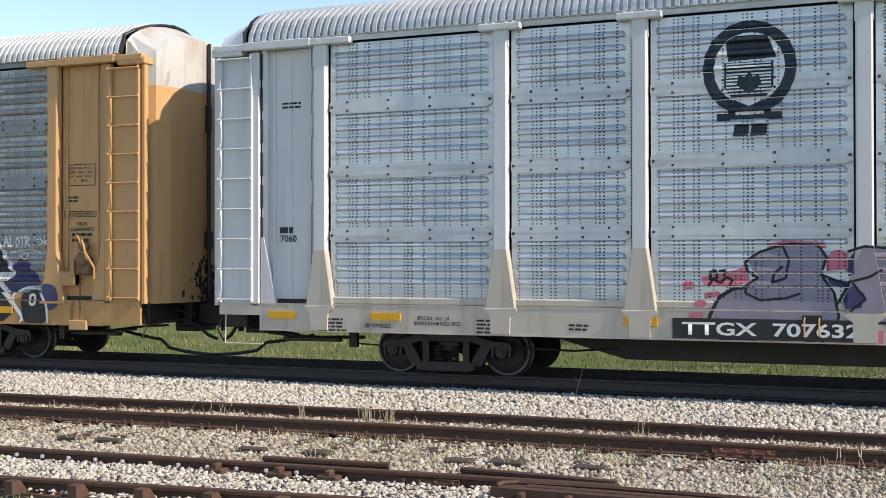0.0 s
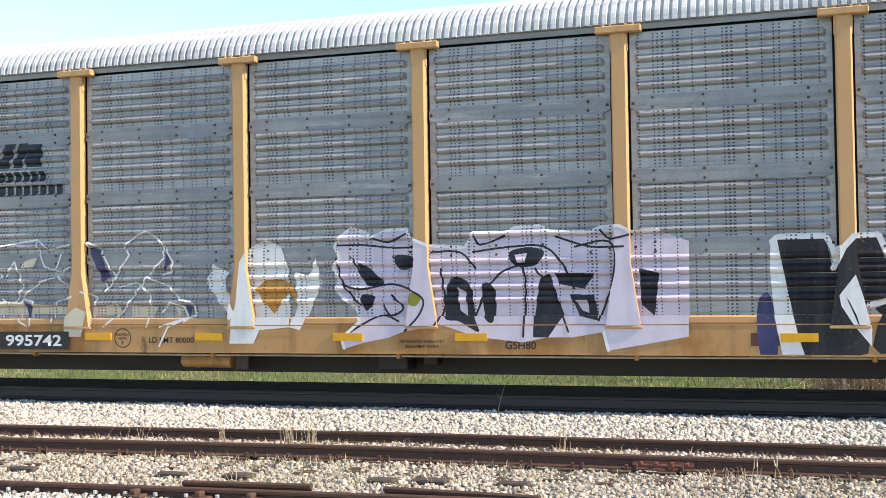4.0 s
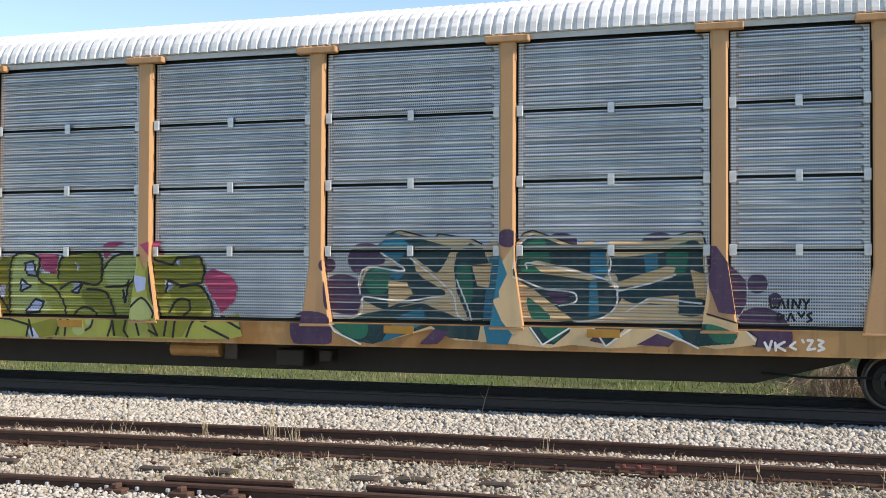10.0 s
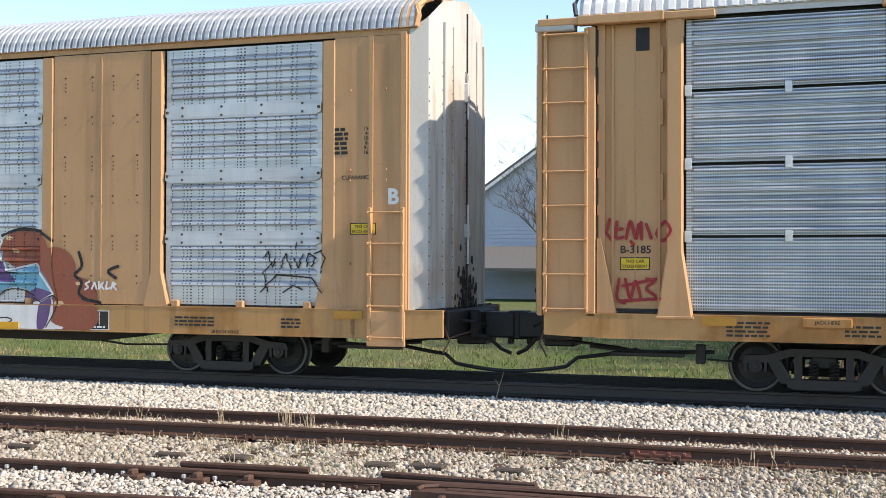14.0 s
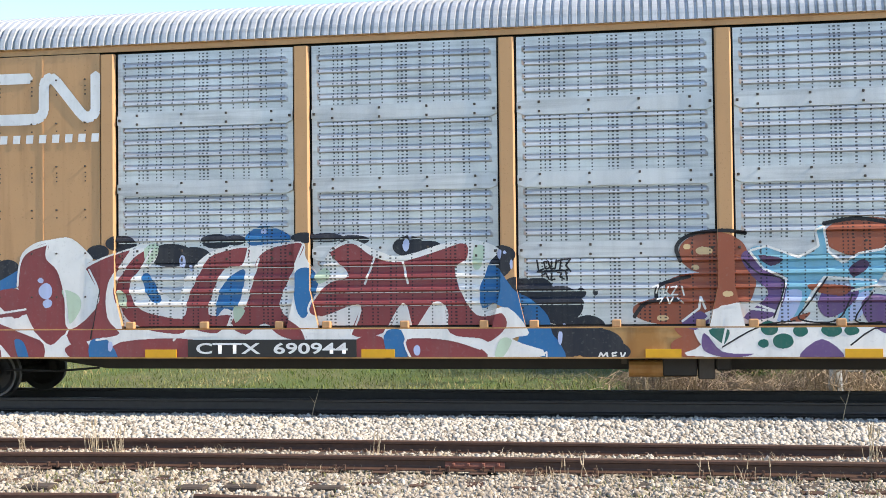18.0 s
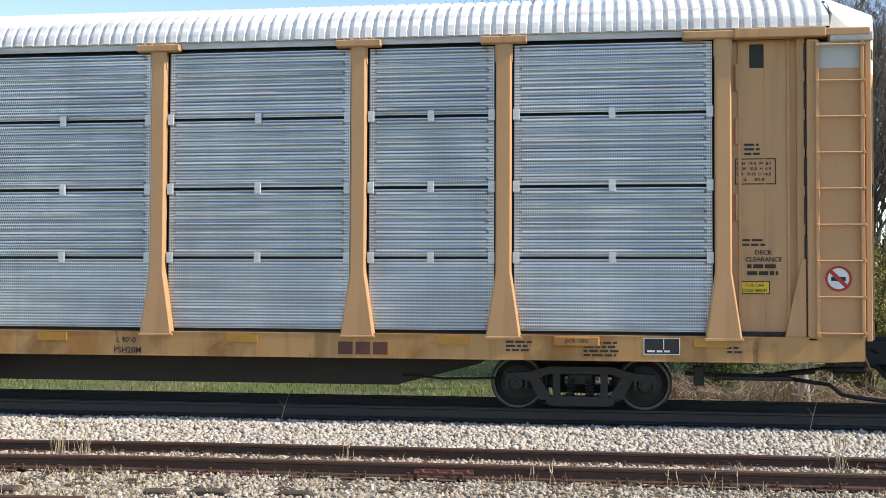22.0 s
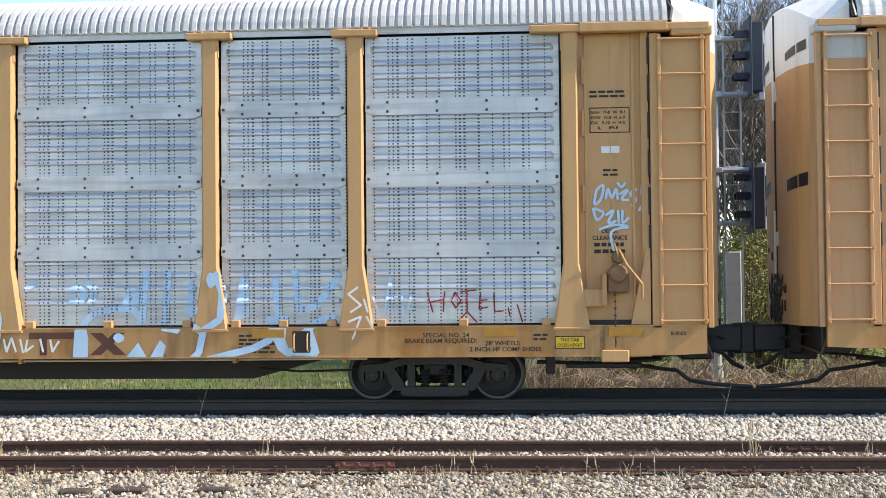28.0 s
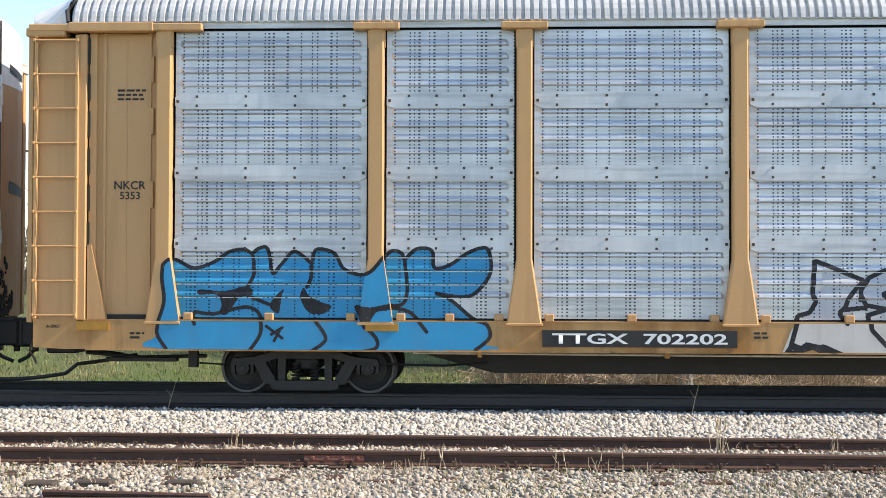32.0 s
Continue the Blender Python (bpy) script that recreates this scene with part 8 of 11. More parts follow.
    ("spray_red_dark", 0, [[(-7.0, 1.67), (-6.76, 2.01), (-6.57, 2.14), (-6.45, 2.18), (-6.6, 1.92), (-6.8, 1.67), (-6.73, 1.4), (-6.5, 1.27), (-6.03, 1.19), (-5.92, 1.51), (-5.69, 1.94), (-5.49, 2.09), (-5.04, 2.16), (-5.13, 1.92), (-5.39, 1.88), (-5.54, 1.62), (-5.64, 1.24), (-5.31, 1.22), (-5.47, 0.98), (-5.89, 1.04), (-6.03, 0.97), (-6.5, 1.03), (-6.84, 1.17), (-6.98, 1.4)], [(-4.91, 2.01), (-4.68, 2.16), (-4.24, 2.2), (-4.38, 1.87), (-4.6, 1.34), (-4.28, 1.05), (-4.21, 0.87), (-4.55, 0.93), (-4.83, 1.11), (-5.07, 0.96), (-5.31, 1.12), (-5.1, 1.35), (-4.99, 1.73)]], True),
    ("spray_red_dark", 0, [[(-3.89, 2.09), (-3.58, 2.2), (-3.25, 2.01), (-2.86, 1.94), (-2.06, 2.18), (-1.98, 1.98), (-2.14, 1.85), (-2.08, 1.56), (-1.86, 1.22), (-1.54, 1.25), (-1.45, 1.06), (-1.67, 0.86), (-1.81, 0.9), (-2.24, 0.97), (-2.29, 1.28), (-2.44, 1.37), (-2.72, 1.03), (-2.86, 1.37), (-3.12, 0.98), (-3.58, 0.96), (-3.48, 1.35), (-4.0, 1.19), (-4.18, 1.31), (-3.95, 1.64), (-3.62, 1.76)], [(-6.9, 0.86), (-5.81, 0.89), (-5.84, 0.61), (-7.01, 0.6)], [(-3.5, 0.89), (-3.15, 0.92), (-3.08, 0.61), (-3.5, 0.61)], [(-2.81, 0.9), (-2.24, 0.89), (-1.81, 0.77), (-1.78, 0.61), (-2.75, 0.61)], [(-7.74, 0.77), (-7.43, 0.88), (-7.35, 0.6), (-7.59, 0.6)]], True),
    ("spray_blue", 0, [[(-5.47, 1.57), (-5.28, 1.79), (-5.1, 1.83), (-5.22, 1.32), (-5.41, 1.32), (-5.53, 1.21)], [(-4.38, 1.78), (-4.17, 1.87), (-4.06, 1.65), (-4.21, 1.2), (-4.35, 1.31)], [(-3.12, 0.96), (-2.88, 1.01), (-2.8, 0.61), (-3.03, 0.61)], [(-7.35, 0.88), (-7.1, 0.89), (-6.95, 0.6), (-7.34, 0.6)], [(-1.8, 1.63), (-1.59, 1.84), (-1.56, 1.48), (-1.78, 1.3)], [(-6.62, 1.77), (-6.5, 1.8), (-6.33, 1.44), (-6.5, 1.45)], [(-8.51, 0.89), (-8.37, 0.86), (-8.29, 0.6), (-8.43, 0.6)]], True),
    ("mint", 0, [[(-7.8, 1.6), (-7.55, 1.52), (-7.52, 1.33), (-7.68, 1.12), (-7.72, 1.37)], [(-6.57, 2.18), (-6.4, 2.24), (-6.37, 2.09), (-6.53, 1.95)], [(-5.27, 1.35), (-5.11, 1.29), (-5.25, 1.12)], [(-4.1, 1.76), (-3.95, 1.87), (-3.88, 1.75), (-4.04, 1.65)], [(-1.88, 2.12), (-1.74, 2.12), (-1.8, 1.85), (-1.9, 1.85)], [(-6.99, 1.58), (-6.88, 1.55), (-6.84, 1.33), (-6.96, 1.4)], [(-1.53, 0.89), (-1.38, 0.87), (-1.51, 0.64), (-1.61, 0.67)]], True),
    ("pale_blue", 0, [[(-7.95, 1.58), (-7.97, 1.51), (-8.03, 1.47), (-8.1, 1.49), (-8.15, 1.55), (-8.15, 1.62), (-8.1, 1.68), (-8.03, 1.7), (-7.97, 1.66)], [(-7.95, 1.41), (-7.97, 1.37), (-8.01, 1.35), (-8.06, 1.35), (-8.09, 1.39), (-8.09, 1.43), (-8.05, 1.46), (-8.01, 1.47), (-7.96, 1.45)], [(-8.08, 1.74), (-8.09, 1.71), (-8.12, 1.7), (-8.15, 1.71), (-8.17, 1.73), (-8.17, 1.75), (-8.15, 1.77), (-8.12, 1.78), (-8.09, 1.76)], [(-5.96, 1.98), (-5.97, 1.92), (-6.0, 1.89), (-6.03, 1.9), (-6.05, 1.95), (-6.05, 2.01), (-6.03, 2.06), (-6.0, 2.07), (-5.97, 2.04)], [(-5.86, 1.89), (-5.86, 1.86), (-5.88, 1.84), (-5.9, 1.85), (-5.92, 1.87), (-5.91, 1.9), (-5.9, 1.93), (-5.88, 1.93), (-5.86, 1.92)], [(-2.77, 2.16), (-2.78, 2.11), (-2.81, 2.08), (-2.84, 2.09), (-2.86, 2.14), (-2.86, 2.2), (-2.84, 2.24), (-2.81, 2.25), (-2.78, 2.22)], [(-2.73, 2.27), (-2.74, 2.25), (-2.75, 2.24), (-2.77, 2.24), (-2.78, 2.26), (-2.78, 2.28), (-2.77, 2.29), (-2.75, 2.3), (-2.74, 2.29)], [(-4.79, 2.38), (-4.8, 2.36), (-4.82, 2.35), (-4.85, 2.35), (-4.87, 2.37), (-4.87, 2.4), (-4.85, 2.42), (-4.82, 2.42), (-4.8, 2.41)], [(-2.62, 0.74), (-2.63, 0.69), (-2.66, 0.67), (-2.69, 0.68), (-2.71, 0.72), (-2.71, 0.77), (-2.69, 0.8), (-2.66, 0.81), (-2.63, 0.79)], [(-8.9, 1.71), (-8.91, 1.69), (-8.93, 1.68), (-8.96, 1.68), (-8.97, 1.7), (-8.97, 1.73), (-8.96, 1.75), (-8.93, 1.75), (-8.91, 1.74)], [(-9.86, 0.96), (-9.87, 0.93), (-9.9, 0.92), (-9.92, 0.92), (-9.94, 0.94), (-9.94, 0.97), (-9.92, 0.99), (-9.9, 1.0), (-9.87, 0.98)], [(-7.02, 0.8), (-7.03, 0.76), (-7.05, 0.73), (-7.08, 0.74), (-7.09, 0.78), (-7.09, 0.82), (-7.08, 0.86), (-7.05, 0.87), (-7.03, 0.85)]], True),
    ("pale_blue", 0, [[(-1.51, 2.02), (-1.52, 1.97), (-1.54, 1.95), (-1.56, 1.98), (-1.57, 2.02), (-1.56, 2.07), (-1.54, 2.09), (-1.51, 2.07)], [(-1.36, 1.88), (-1.36, 1.84), (-1.38, 1.82), (-1.39, 1.84), (-1.4, 1.89), (-1.39, 1.93), (-1.38, 1.95), (-1.36, 1.93)], [(-0.71, 0.9), (-0.72, 0.84), (-0.74, 0.81), (-0.76, 0.84), (-0.77, 0.9), (-0.76, 0.97), (-0.74, 0.99), (-0.71, 0.97)], [(-0.67, 1.06), (-0.67, 1.04), (-0.69, 1.03), (-0.71, 1.04), (-0.71, 1.06), (-0.71, 1.08), (-0.69, 1.09), (-0.67, 1.08)], [(-1.44, 2.04), (-1.45, 2.03), (-1.47, 2.02), (-1.48, 2.03), (-1.49, 2.05), (-1.48, 2.06), (-1.47, 2.07), (-1.45, 2.06)]], True),
    ("spray_white", 0.03, [[(-8.48, 1.66), (-8.44, 1.99), (-8.31, 2.16), (-8.01, 2.26)], [(-8.01, 2.26), (-8.03, 2.06), (-7.86, 1.88), (-7.75, 1.52), (-7.69, 1.05), (-7.24, 1.44), (-7.39, 1.89)], [(-7.69, 1.05), (-7.74, 0.95), (-7.96, 0.8), (-8.21, 1.0)], [(-6.77, 2.14), (-7.08, 1.67), (-7.09, 1.21), (-6.9, 0.97), (-7.27, 0.89)], [(-9.65, 0.86), (-8.88, 0.88)], [(-9.66, 0.6), (-9.68, 1.07), (-9.08, 1.22), (-8.35, 1.33)], [(-9.55, 0.88), (-9.61, 0.63)], [(-9.08, 0.91), (-9.32, 0.77)], [(-8.84, 1.17), (-8.13, 0.91)], [(-6.45, 2.18), (-6.6, 1.92), (-6.79, 1.67), (-6.71, 1.4), (-6.5, 1.27), (-6.03, 1.19)], [(-5.04, 2.16), (-5.13, 1.91), (-5.37, 1.87), (-5.53, 1.62), (-5.62, 1.24)], [(-6.98, 1.4), (-6.84, 1.15), (-6.5, 1.01), (-6.03, 0.95), (-5.47, 0.97), (-5.31, 1.21)], [(-6.12, 0.88), (-5.9, 0.98), (-4.92, 0.9)], [(-4.24, 2.2), (-4.38, 1.87), (-4.59, 1.34), (-4.28, 1.05), (-4.2, 0.86)], [(-5.1, 1.35), (-4.99, 1.73), (-4.89, 2.01)], [(-3.89, 2.09), (-3.58, 2.22), (-3.25, 2.02), (-2.86, 1.96), (-2.05, 2.2)], [(-3.62, 1.76), (-3.95, 1.64), (-4.18, 1.31), (-4.0, 1.19), (-3.48, 1.35), (-3.58, 0.96)], [(-3.12, 0.96), (-2.86, 1.37), (-2.72, 1.02), (-2.44, 1.37), (-2.27, 1.28), (-2.22, 0.96), (-1.67, 0.84), (-1.43, 1.06)], [(-2.14, 1.85), (-2.07, 1.56), (-1.85, 1.22), (-1.53, 1.25)], [(-3.25, 2.01), (-3.4, 1.64)], [(-2.86, 1.94), (-2.8, 1.64)], [(-2.74, 0.61), (-2.81, 0.9), (-2.24, 0.89), (-1.8, 0.76)]], True),
    ("spray_black", 0.022, [[(-8.89, 1.53), (-8.84, 1.22), (-8.8, 0.91)], [(-7.22, 1.61), (-7.3, 1.21), (-7.35, 0.91)], [(-10.31, 1.69), (-10.24, 1.62), (-10.33, 1.54)], [(-10.2, 1.69), (-10.18, 1.55), (-10.11, 1.57)], [(-10.06, 1.68), (-10.05, 1.55), (-10.0, 1.63), (-9.97, 1.54), (-9.92, 1.66)], [(-10.29, 1.46), (-10.26, 1.37), (-10.21, 1.47), (-10.16, 1.38)], [(-10.11, 1.46), (-10.03, 1.46), (-10.07, 1.36)]]),
    ("spray_white", 0.022, [[(-10.72, 0.72), (-10.8, 0.69), (-10.72, 0.66), (-10.8, 0.62)], [(-10.7, 0.71), (-10.61, 0.72)], [(-10.66, 0.71), (-10.66, 0.62)], [(-10.59, 0.71), (-10.56, 0.62), (-10.51, 0.72)], [(-10.46, 0.7), (-10.44, 0.62), (-10.4, 0.68), (-10.38, 0.62), (-10.34, 0.71)], [(-10.31, 0.71), (-10.31, 0.62)], [(-10.25, 0.72), (-10.25, 0.62)], [(-10.31, 0.67), (-10.25, 0.67)]]),
    ("spray_white", 0.022, [[(-1.34, 0.72), (-1.3, 0.63)], [(-1.29, 0.72), (-1.34, 0.63)], [(-1.25, 0.63), (-1.25, 0.72), (-1.19, 0.63), (-1.19, 0.72)], [(-1.14, 0.68), (-1.1, 0.71), (-1.1, 0.64), (-1.14, 0.65)], [(-1.05, 0.72), (-1.05, 0.63)], [(-1, 0.72), (-1.05, 0.68), (-0.99, 0.63)], [(-0.96, 0.69), (-0.92, 0.72), (-0.92, 0.63)], [(-0.24, 0.63), (-0.21, 0.71), (-0.18, 0.66), (-0.13, 0.71), (-0.12, 0.63)], [(0, 0.71), (-0.06, 0.7), (-0.05, 0.63), (0.01, 0.64)], [(-0.05, 0.67), (-0.01, 0.67)], [(0.05, 0.71), (0.07, 0.63), (0.11, 0.71)]]),
    ("spray_black", 0.022, [[(-1.04, 1.94), (-1.02, 1.79), (-0.95, 1.82)], [(-0.95, 1.91), (-0.89, 1.92), (-0.87, 1.83), (-0.93, 1.82), (-0.95, 1.91)], [(-0.84, 1.92), (-0.86, 1.82), (-0.8, 1.82), (-0.78, 1.94)], [(-0.77, 1.92), (-0.69, 1.94)], [(-0.72, 1.94), (-0.74, 1.8)], [(-0.68, 1.94), (-0.59, 1.95), (-0.66, 1.86), (-0.59, 1.78)], [(-0.98, 1.73), (-0.92, 1.76), (-0.88, 1.67)], [(-0.84, 1.76), (-0.86, 1.67), (-0.8, 1.68)], [(-0.77, 1.77), (-0.71, 1.76), (-0.74, 1.71), (-0.68, 1.68)], [(-0.66, 1.79), (-0.64, 1.68)], [(-1.04, 1.78), (-0.62, 1.8)]]),
])
graffiti(CAR_D, "light blue and purple graffiti with brown clouds", [
    ("brown", 0, [[(1.69, 1.99), (1.59, 1.81), (1.32, 1.72), (1.03, 1.76), (0.84, 1.91), (0.84, 2.1), (1.03, 2.24), (1.33, 2.27), (1.59, 2.17)], [(1.54, 1.55), (1.44, 1.44), (1.17, 1.38), (0.86, 1.4), (0.66, 1.5), (0.66, 1.63), (0.86, 1.72), (1.17, 1.74), (1.44, 1.67)], [(1.26, 1.24), (1.14, 1.13), (0.83, 1.06), (0.47, 1.09), (0.24, 1.19), (0.24, 1.32), (0.48, 1.41), (0.83, 1.43), (1.14, 1.36)], [(1.68, 1.07), (1.57, 0.9), (1.29, 0.82), (0.97, 0.85), (0.76, 0.99), (0.76, 1.17), (0.98, 1.3), (1.29, 1.33), (1.57, 1.24)], [(1.41, 0.78), (1.32, 0.68), (1.11, 0.63), (0.86, 0.65), (0.71, 0.73), (0.71, 0.84), (0.87, 0.92), (1.11, 0.93), (1.33, 0.88)], [(3.76, 2.17), (3.63, 2.01), (3.3, 1.92), (2.92, 1.96), (2.67, 2.1), (2.67, 2.28), (2.92, 2.41), (3.3, 2.43), (3.63, 2.34)], [(4.76, 2.12), (4.67, 1.93), (4.47, 1.83), (4.24, 1.87), (4.09, 2.03), (4.1, 2.24), (4.25, 2.39), (4.48, 2.42), (4.68, 2.31)], [(5.82, 2.16), (5.73, 2.02), (5.48, 1.95), (5.21, 1.98), (5.03, 2.1), (5.03, 2.25), (5.22, 2.37), (5.49, 2.39), (5.73, 2.31)], [(7.15, 1.91), (7.03, 1.7), (6.76, 1.6), (6.44, 1.64), (6.24, 1.81), (6.24, 2.03), (6.45, 2.2), (6.77, 2.23), (7.04, 2.11)], [(7.66, 1.58), (7.56, 1.35), (7.33, 1.23), (7.06, 1.27), (6.89, 1.46), (6.9, 1.71), (7.08, 1.9), (7.34, 1.94), (7.57, 1.81)], [(8.05, 1.18), (7.93, 0.98), (7.62, 0.87), (7.28, 0.91), (7.05, 1.08), (7.05, 1.3), (7.29, 1.47), (7.64, 1.5), (7.94, 1.39)], [(8.12, 0.87), (8.02, 0.7), (7.77, 0.61), (7.49, 0.64), (7.31, 0.78), (7.31, 0.96), (7.5, 1.1), (7.78, 1.13), (8.02, 1.03)], [(7.6, 0.74), (7.53, 0.66), (7.33, 0.61), (7.12, 0.63), (6.98, 0.7), (6.98, 0.79), (7.12, 0.86), (7.34, 0.87), (7.53, 0.82)], [(7.36, 1.15), (7.27, 0.91), (7.06, 0.79), (6.82, 0.84), (6.67, 1.03), (6.68, 1.28), (6.84, 1.47), (7.07, 1.51), (7.28, 1.38)], [(1.8, 1.65), (1.71, 1.36), (1.49, 1.2), (1.25, 1.26), (1.09, 1.5), (1.1, 1.82), (1.26, 2.06), (1.5, 2.11), (1.72, 1.95)]], True),
    ("cream", 0, [[(1.25, 2.03), (1.23, 1.99), (1.16, 1.98), (1.09, 1.98), (1.04, 2.01), (1.04, 2.05), (1.09, 2.08), (1.16, 2.08), (1.23, 2.06)], [(0.97, 2.09), (0.96, 2.06), (0.93, 2.05), (0.9, 2.05), (0.88, 2.07), (0.88, 2.1), (0.9, 2.12), (0.93, 2.12), (0.96, 2.11)], [(1.08, 1.81), (1.07, 1.79), (1.04, 1.78), (1.0, 1.79), (0.98, 1.81), (0.98, 1.83), (1.0, 1.84), (1.04, 1.85), (1.07, 1.83)], [(1.5, 1.46), (1.49, 1.44), (1.45, 1.43), (1.4, 1.43), (1.37, 1.45), (1.37, 1.48), (1.4, 1.5), (1.45, 1.5), (1.49, 1.49)], [(0.68, 1.15), (0.66, 1.13), (0.61, 1.12), (0.56, 1.12), (0.53, 1.14), (0.53, 1.17), (0.56, 1.19), (0.62, 1.19), (0.66, 1.18)], [(4.21, 2.25), (4.19, 2.22), (4.14, 2.21), (4.08, 2.21), (4.04, 2.24), (4.04, 2.27), (4.08, 2.29), (4.14, 2.3), (4.19, 2.28)], [(6.45, 2.09), (6.43, 2.07), (6.39, 2.06), (6.35, 2.06), (6.32, 2.08), (6.32, 2.11), (6.35, 2.13), (6.39, 2.13), (6.43, 2.12)], [(6.56, 1.89), (6.54, 1.86), (6.5, 1.85), (6.45, 1.86), (6.42, 1.88), (6.42, 1.9), (6.45, 1.92), (6.5, 1.92), (6.54, 1.91)], [(7.44, 1.06), (7.42, 1.03), (7.37, 1.02), (7.31, 1.02), (7.28, 1.05), (7.28, 1.08), (7.32, 1.1), (7.37, 1.1), (7.42, 1.09)], [(7.77, 1.38), (7.75, 1.36), (7.72, 1.35), (7.68, 1.35), (7.66, 1.37), (7.66, 1.39), (7.68, 1.4), (7.72, 1.4), (7.75, 1.39)], [(5.71, 1.9), (5.69, 1.87), (5.64, 1.85), (5.58, 1.86), (5.54, 1.88), (5.54, 1.92), (5.58, 1.95), (5.64, 1.95), (5.69, 1.93)], [(4.77, 1.69), (4.76, 1.67), (4.72, 1.65), (4.67, 1.66), (4.64, 1.68), (4.64, 1.7), (4.67, 1.72), (4.72, 1.73), (4.76, 1.71)]], True),
    ("spray_black", 0.05, [[(0.84, 1.89), (0.79, 2.09), (0.97, 2.24), (1.37, 2.29), (1.68, 2.25)], [(0.96, 1.7), (0.57, 1.59), (0.52, 1.42)], [(0.23, 1.17), (0.4, 1.36), (0.8, 1.39)], [(2.65, 2.36), (3.07, 2.42), (3.52, 2.34), (3.78, 2.27)], [(4.15, 2.36), (4.42, 2.4), (4.72, 2.3), (4.79, 2.17)], [(5.04, 2.31), (5.38, 2.38), (5.7, 2.33), (5.82, 2.22)], [(6.24, 2.13), (6.53, 2.23), (6.95, 2.2), (7.23, 2.04)], [(7.71, 1.87), (7.77, 1.65), (7.64, 1.51), (7.77, 1.4), (7.72, 1.22), (7.9, 1.11)], [(7.78, 1.14), (8.12, 1.08)]], True),
    ("spray_white", 0, [[(1.0, 1.11), (1.35, 1.3), (1.74, 1.35), (2.29, 1.15), (3.35, 1.06), (4.1, 1.05), (5.21, 1.02), (6.51, 1.12), (7.01, 1.15), (7.25, 1.11), (7.23, 0.78), (7.0, 0.64), (1.35, 0.64), (1.08, 0.81)]], True),
    ("sky_blue", 0, [[(1.71, 2.02), (1.93, 2.08), (2.33, 1.93), (2.58, 2.07), (2.55, 2.28), (2.65, 2.32), (2.7, 2.0), (2.88, 1.85), (3.33, 1.81), (3.29, 1.62), (2.65, 1.67), (2.41, 1.34), (2.3, 1.15), (2.04, 1.13), (2.18, 1.65), (1.89, 1.79)], [(2.89, 1.77), (3.08, 1.97), (3.37, 2.02), (3.6, 2.22), (3.71, 2.0), (3.83, 1.7), (3.83, 2.05), (4.12, 2.31), (4.2, 2.24), (4.12, 2.0), (4.01, 1.85), (4.02, 1.47), (3.82, 1.28), (3.6, 1.63), (3.45, 1.77), (3.22, 1.48), (2.99, 1.12), (2.79, 1.12), (2.98, 1.49)], [(4.12, 1.98), (4.24, 2.04), (4.28, 1.64), (4.42, 1.62), (4.61, 1.97), (4.88, 2.15), (4.98, 2.06), (5.0, 1.67), (5.24, 1.79), (5.3, 1.46), (5.07, 1.13), (4.86, 1.02), (4.92, 1.37), (4.7, 1.45), (4.48, 1.42), (4.17, 1.46), (4.1, 1.62)], [(5.32, 1.68), (5.67, 1.9), (5.82, 2.19), (6.01, 2.25), (6.25, 2.04), (6.16, 1.88), (6.32, 1.58), (6.53, 1.56), (6.89, 1.68), (7.26, 1.21), (7.01, 1.09), (6.67, 1.28), (6.3, 1.29), (6.02, 1.12), (5.6, 1.1), (5.4, 1.06), (5.51, 1.46)]], True),
    ("pale_blue", 0, [[(2.1, 1.46), (2.37, 1.49), (2.25, 1.15), (2.05, 1.13)], [(3.02, 1.41), (3.21, 1.48), (3.1, 1.18), (2.94, 1.12)], [(4.14, 1.44), (4.42, 1.47), (4.48, 1.17), (4.25, 1.02), (4.11, 1.17)], [(5.07, 1.31), (5.26, 1.42), (5.21, 1.13), (4.92, 1.05)], [(5.62, 1.38), (6.03, 1.45), (6.02, 1.14), (5.62, 1.12)]], True),
    ("violet", 0, [[(1.61, 1.93), (1.71, 2.02), (1.89, 1.79), (2.18, 1.65), (2.04, 1.19), (1.63, 1.15), (1.95, 1.46), (1.75, 1.69)], [(2.72, 1.56), (3.07, 1.5), (2.92, 1.26), (2.68, 1.15), (2.56, 1.34)], [(3.1, 1.33), (3.28, 1.45), (3.58, 1.33), (3.77, 1.03), (3.5, 0.91), (3.2, 1.06)], [(3.56, 2.02), (3.71, 1.7), (3.86, 1.46), (3.8, 1.84)], [(4.61, 1.13), (4.78, 1.39), (5.09, 1.48), (4.87, 1.13), (4.74, 1.0)], [(6.19, 1.82), (6.13, 1.44), (6.49, 1.4), (6.3, 1.58)], [(5.78, 1.85), (5.88, 2.16), (5.98, 1.85)], [(4.3, 2.04), (4.41, 1.69), (4.53, 1.92)], [(2.31, 0.64), (2.59, 0.88), (2.86, 0.64)], [(1.13, 0.97), (1.35, 0.72), (1.74, 0.69), (1.42, 0.64), (1.11, 0.74)], [(6.87, 1.3), (7.26, 1.21), (7.08, 1.11), (6.65, 1.07)], [(7.03, 1.11), (7.23, 1.11), (7.14, 0.71), (6.97, 0.67)], [(3.87, 1.44), (4.04, 1.47), (4.1, 1.05), (3.95, 1.05)], [(0.84, 1.11), (1.09, 1.24), (1.19, 1.1), (1.0, 1.0)]], True),
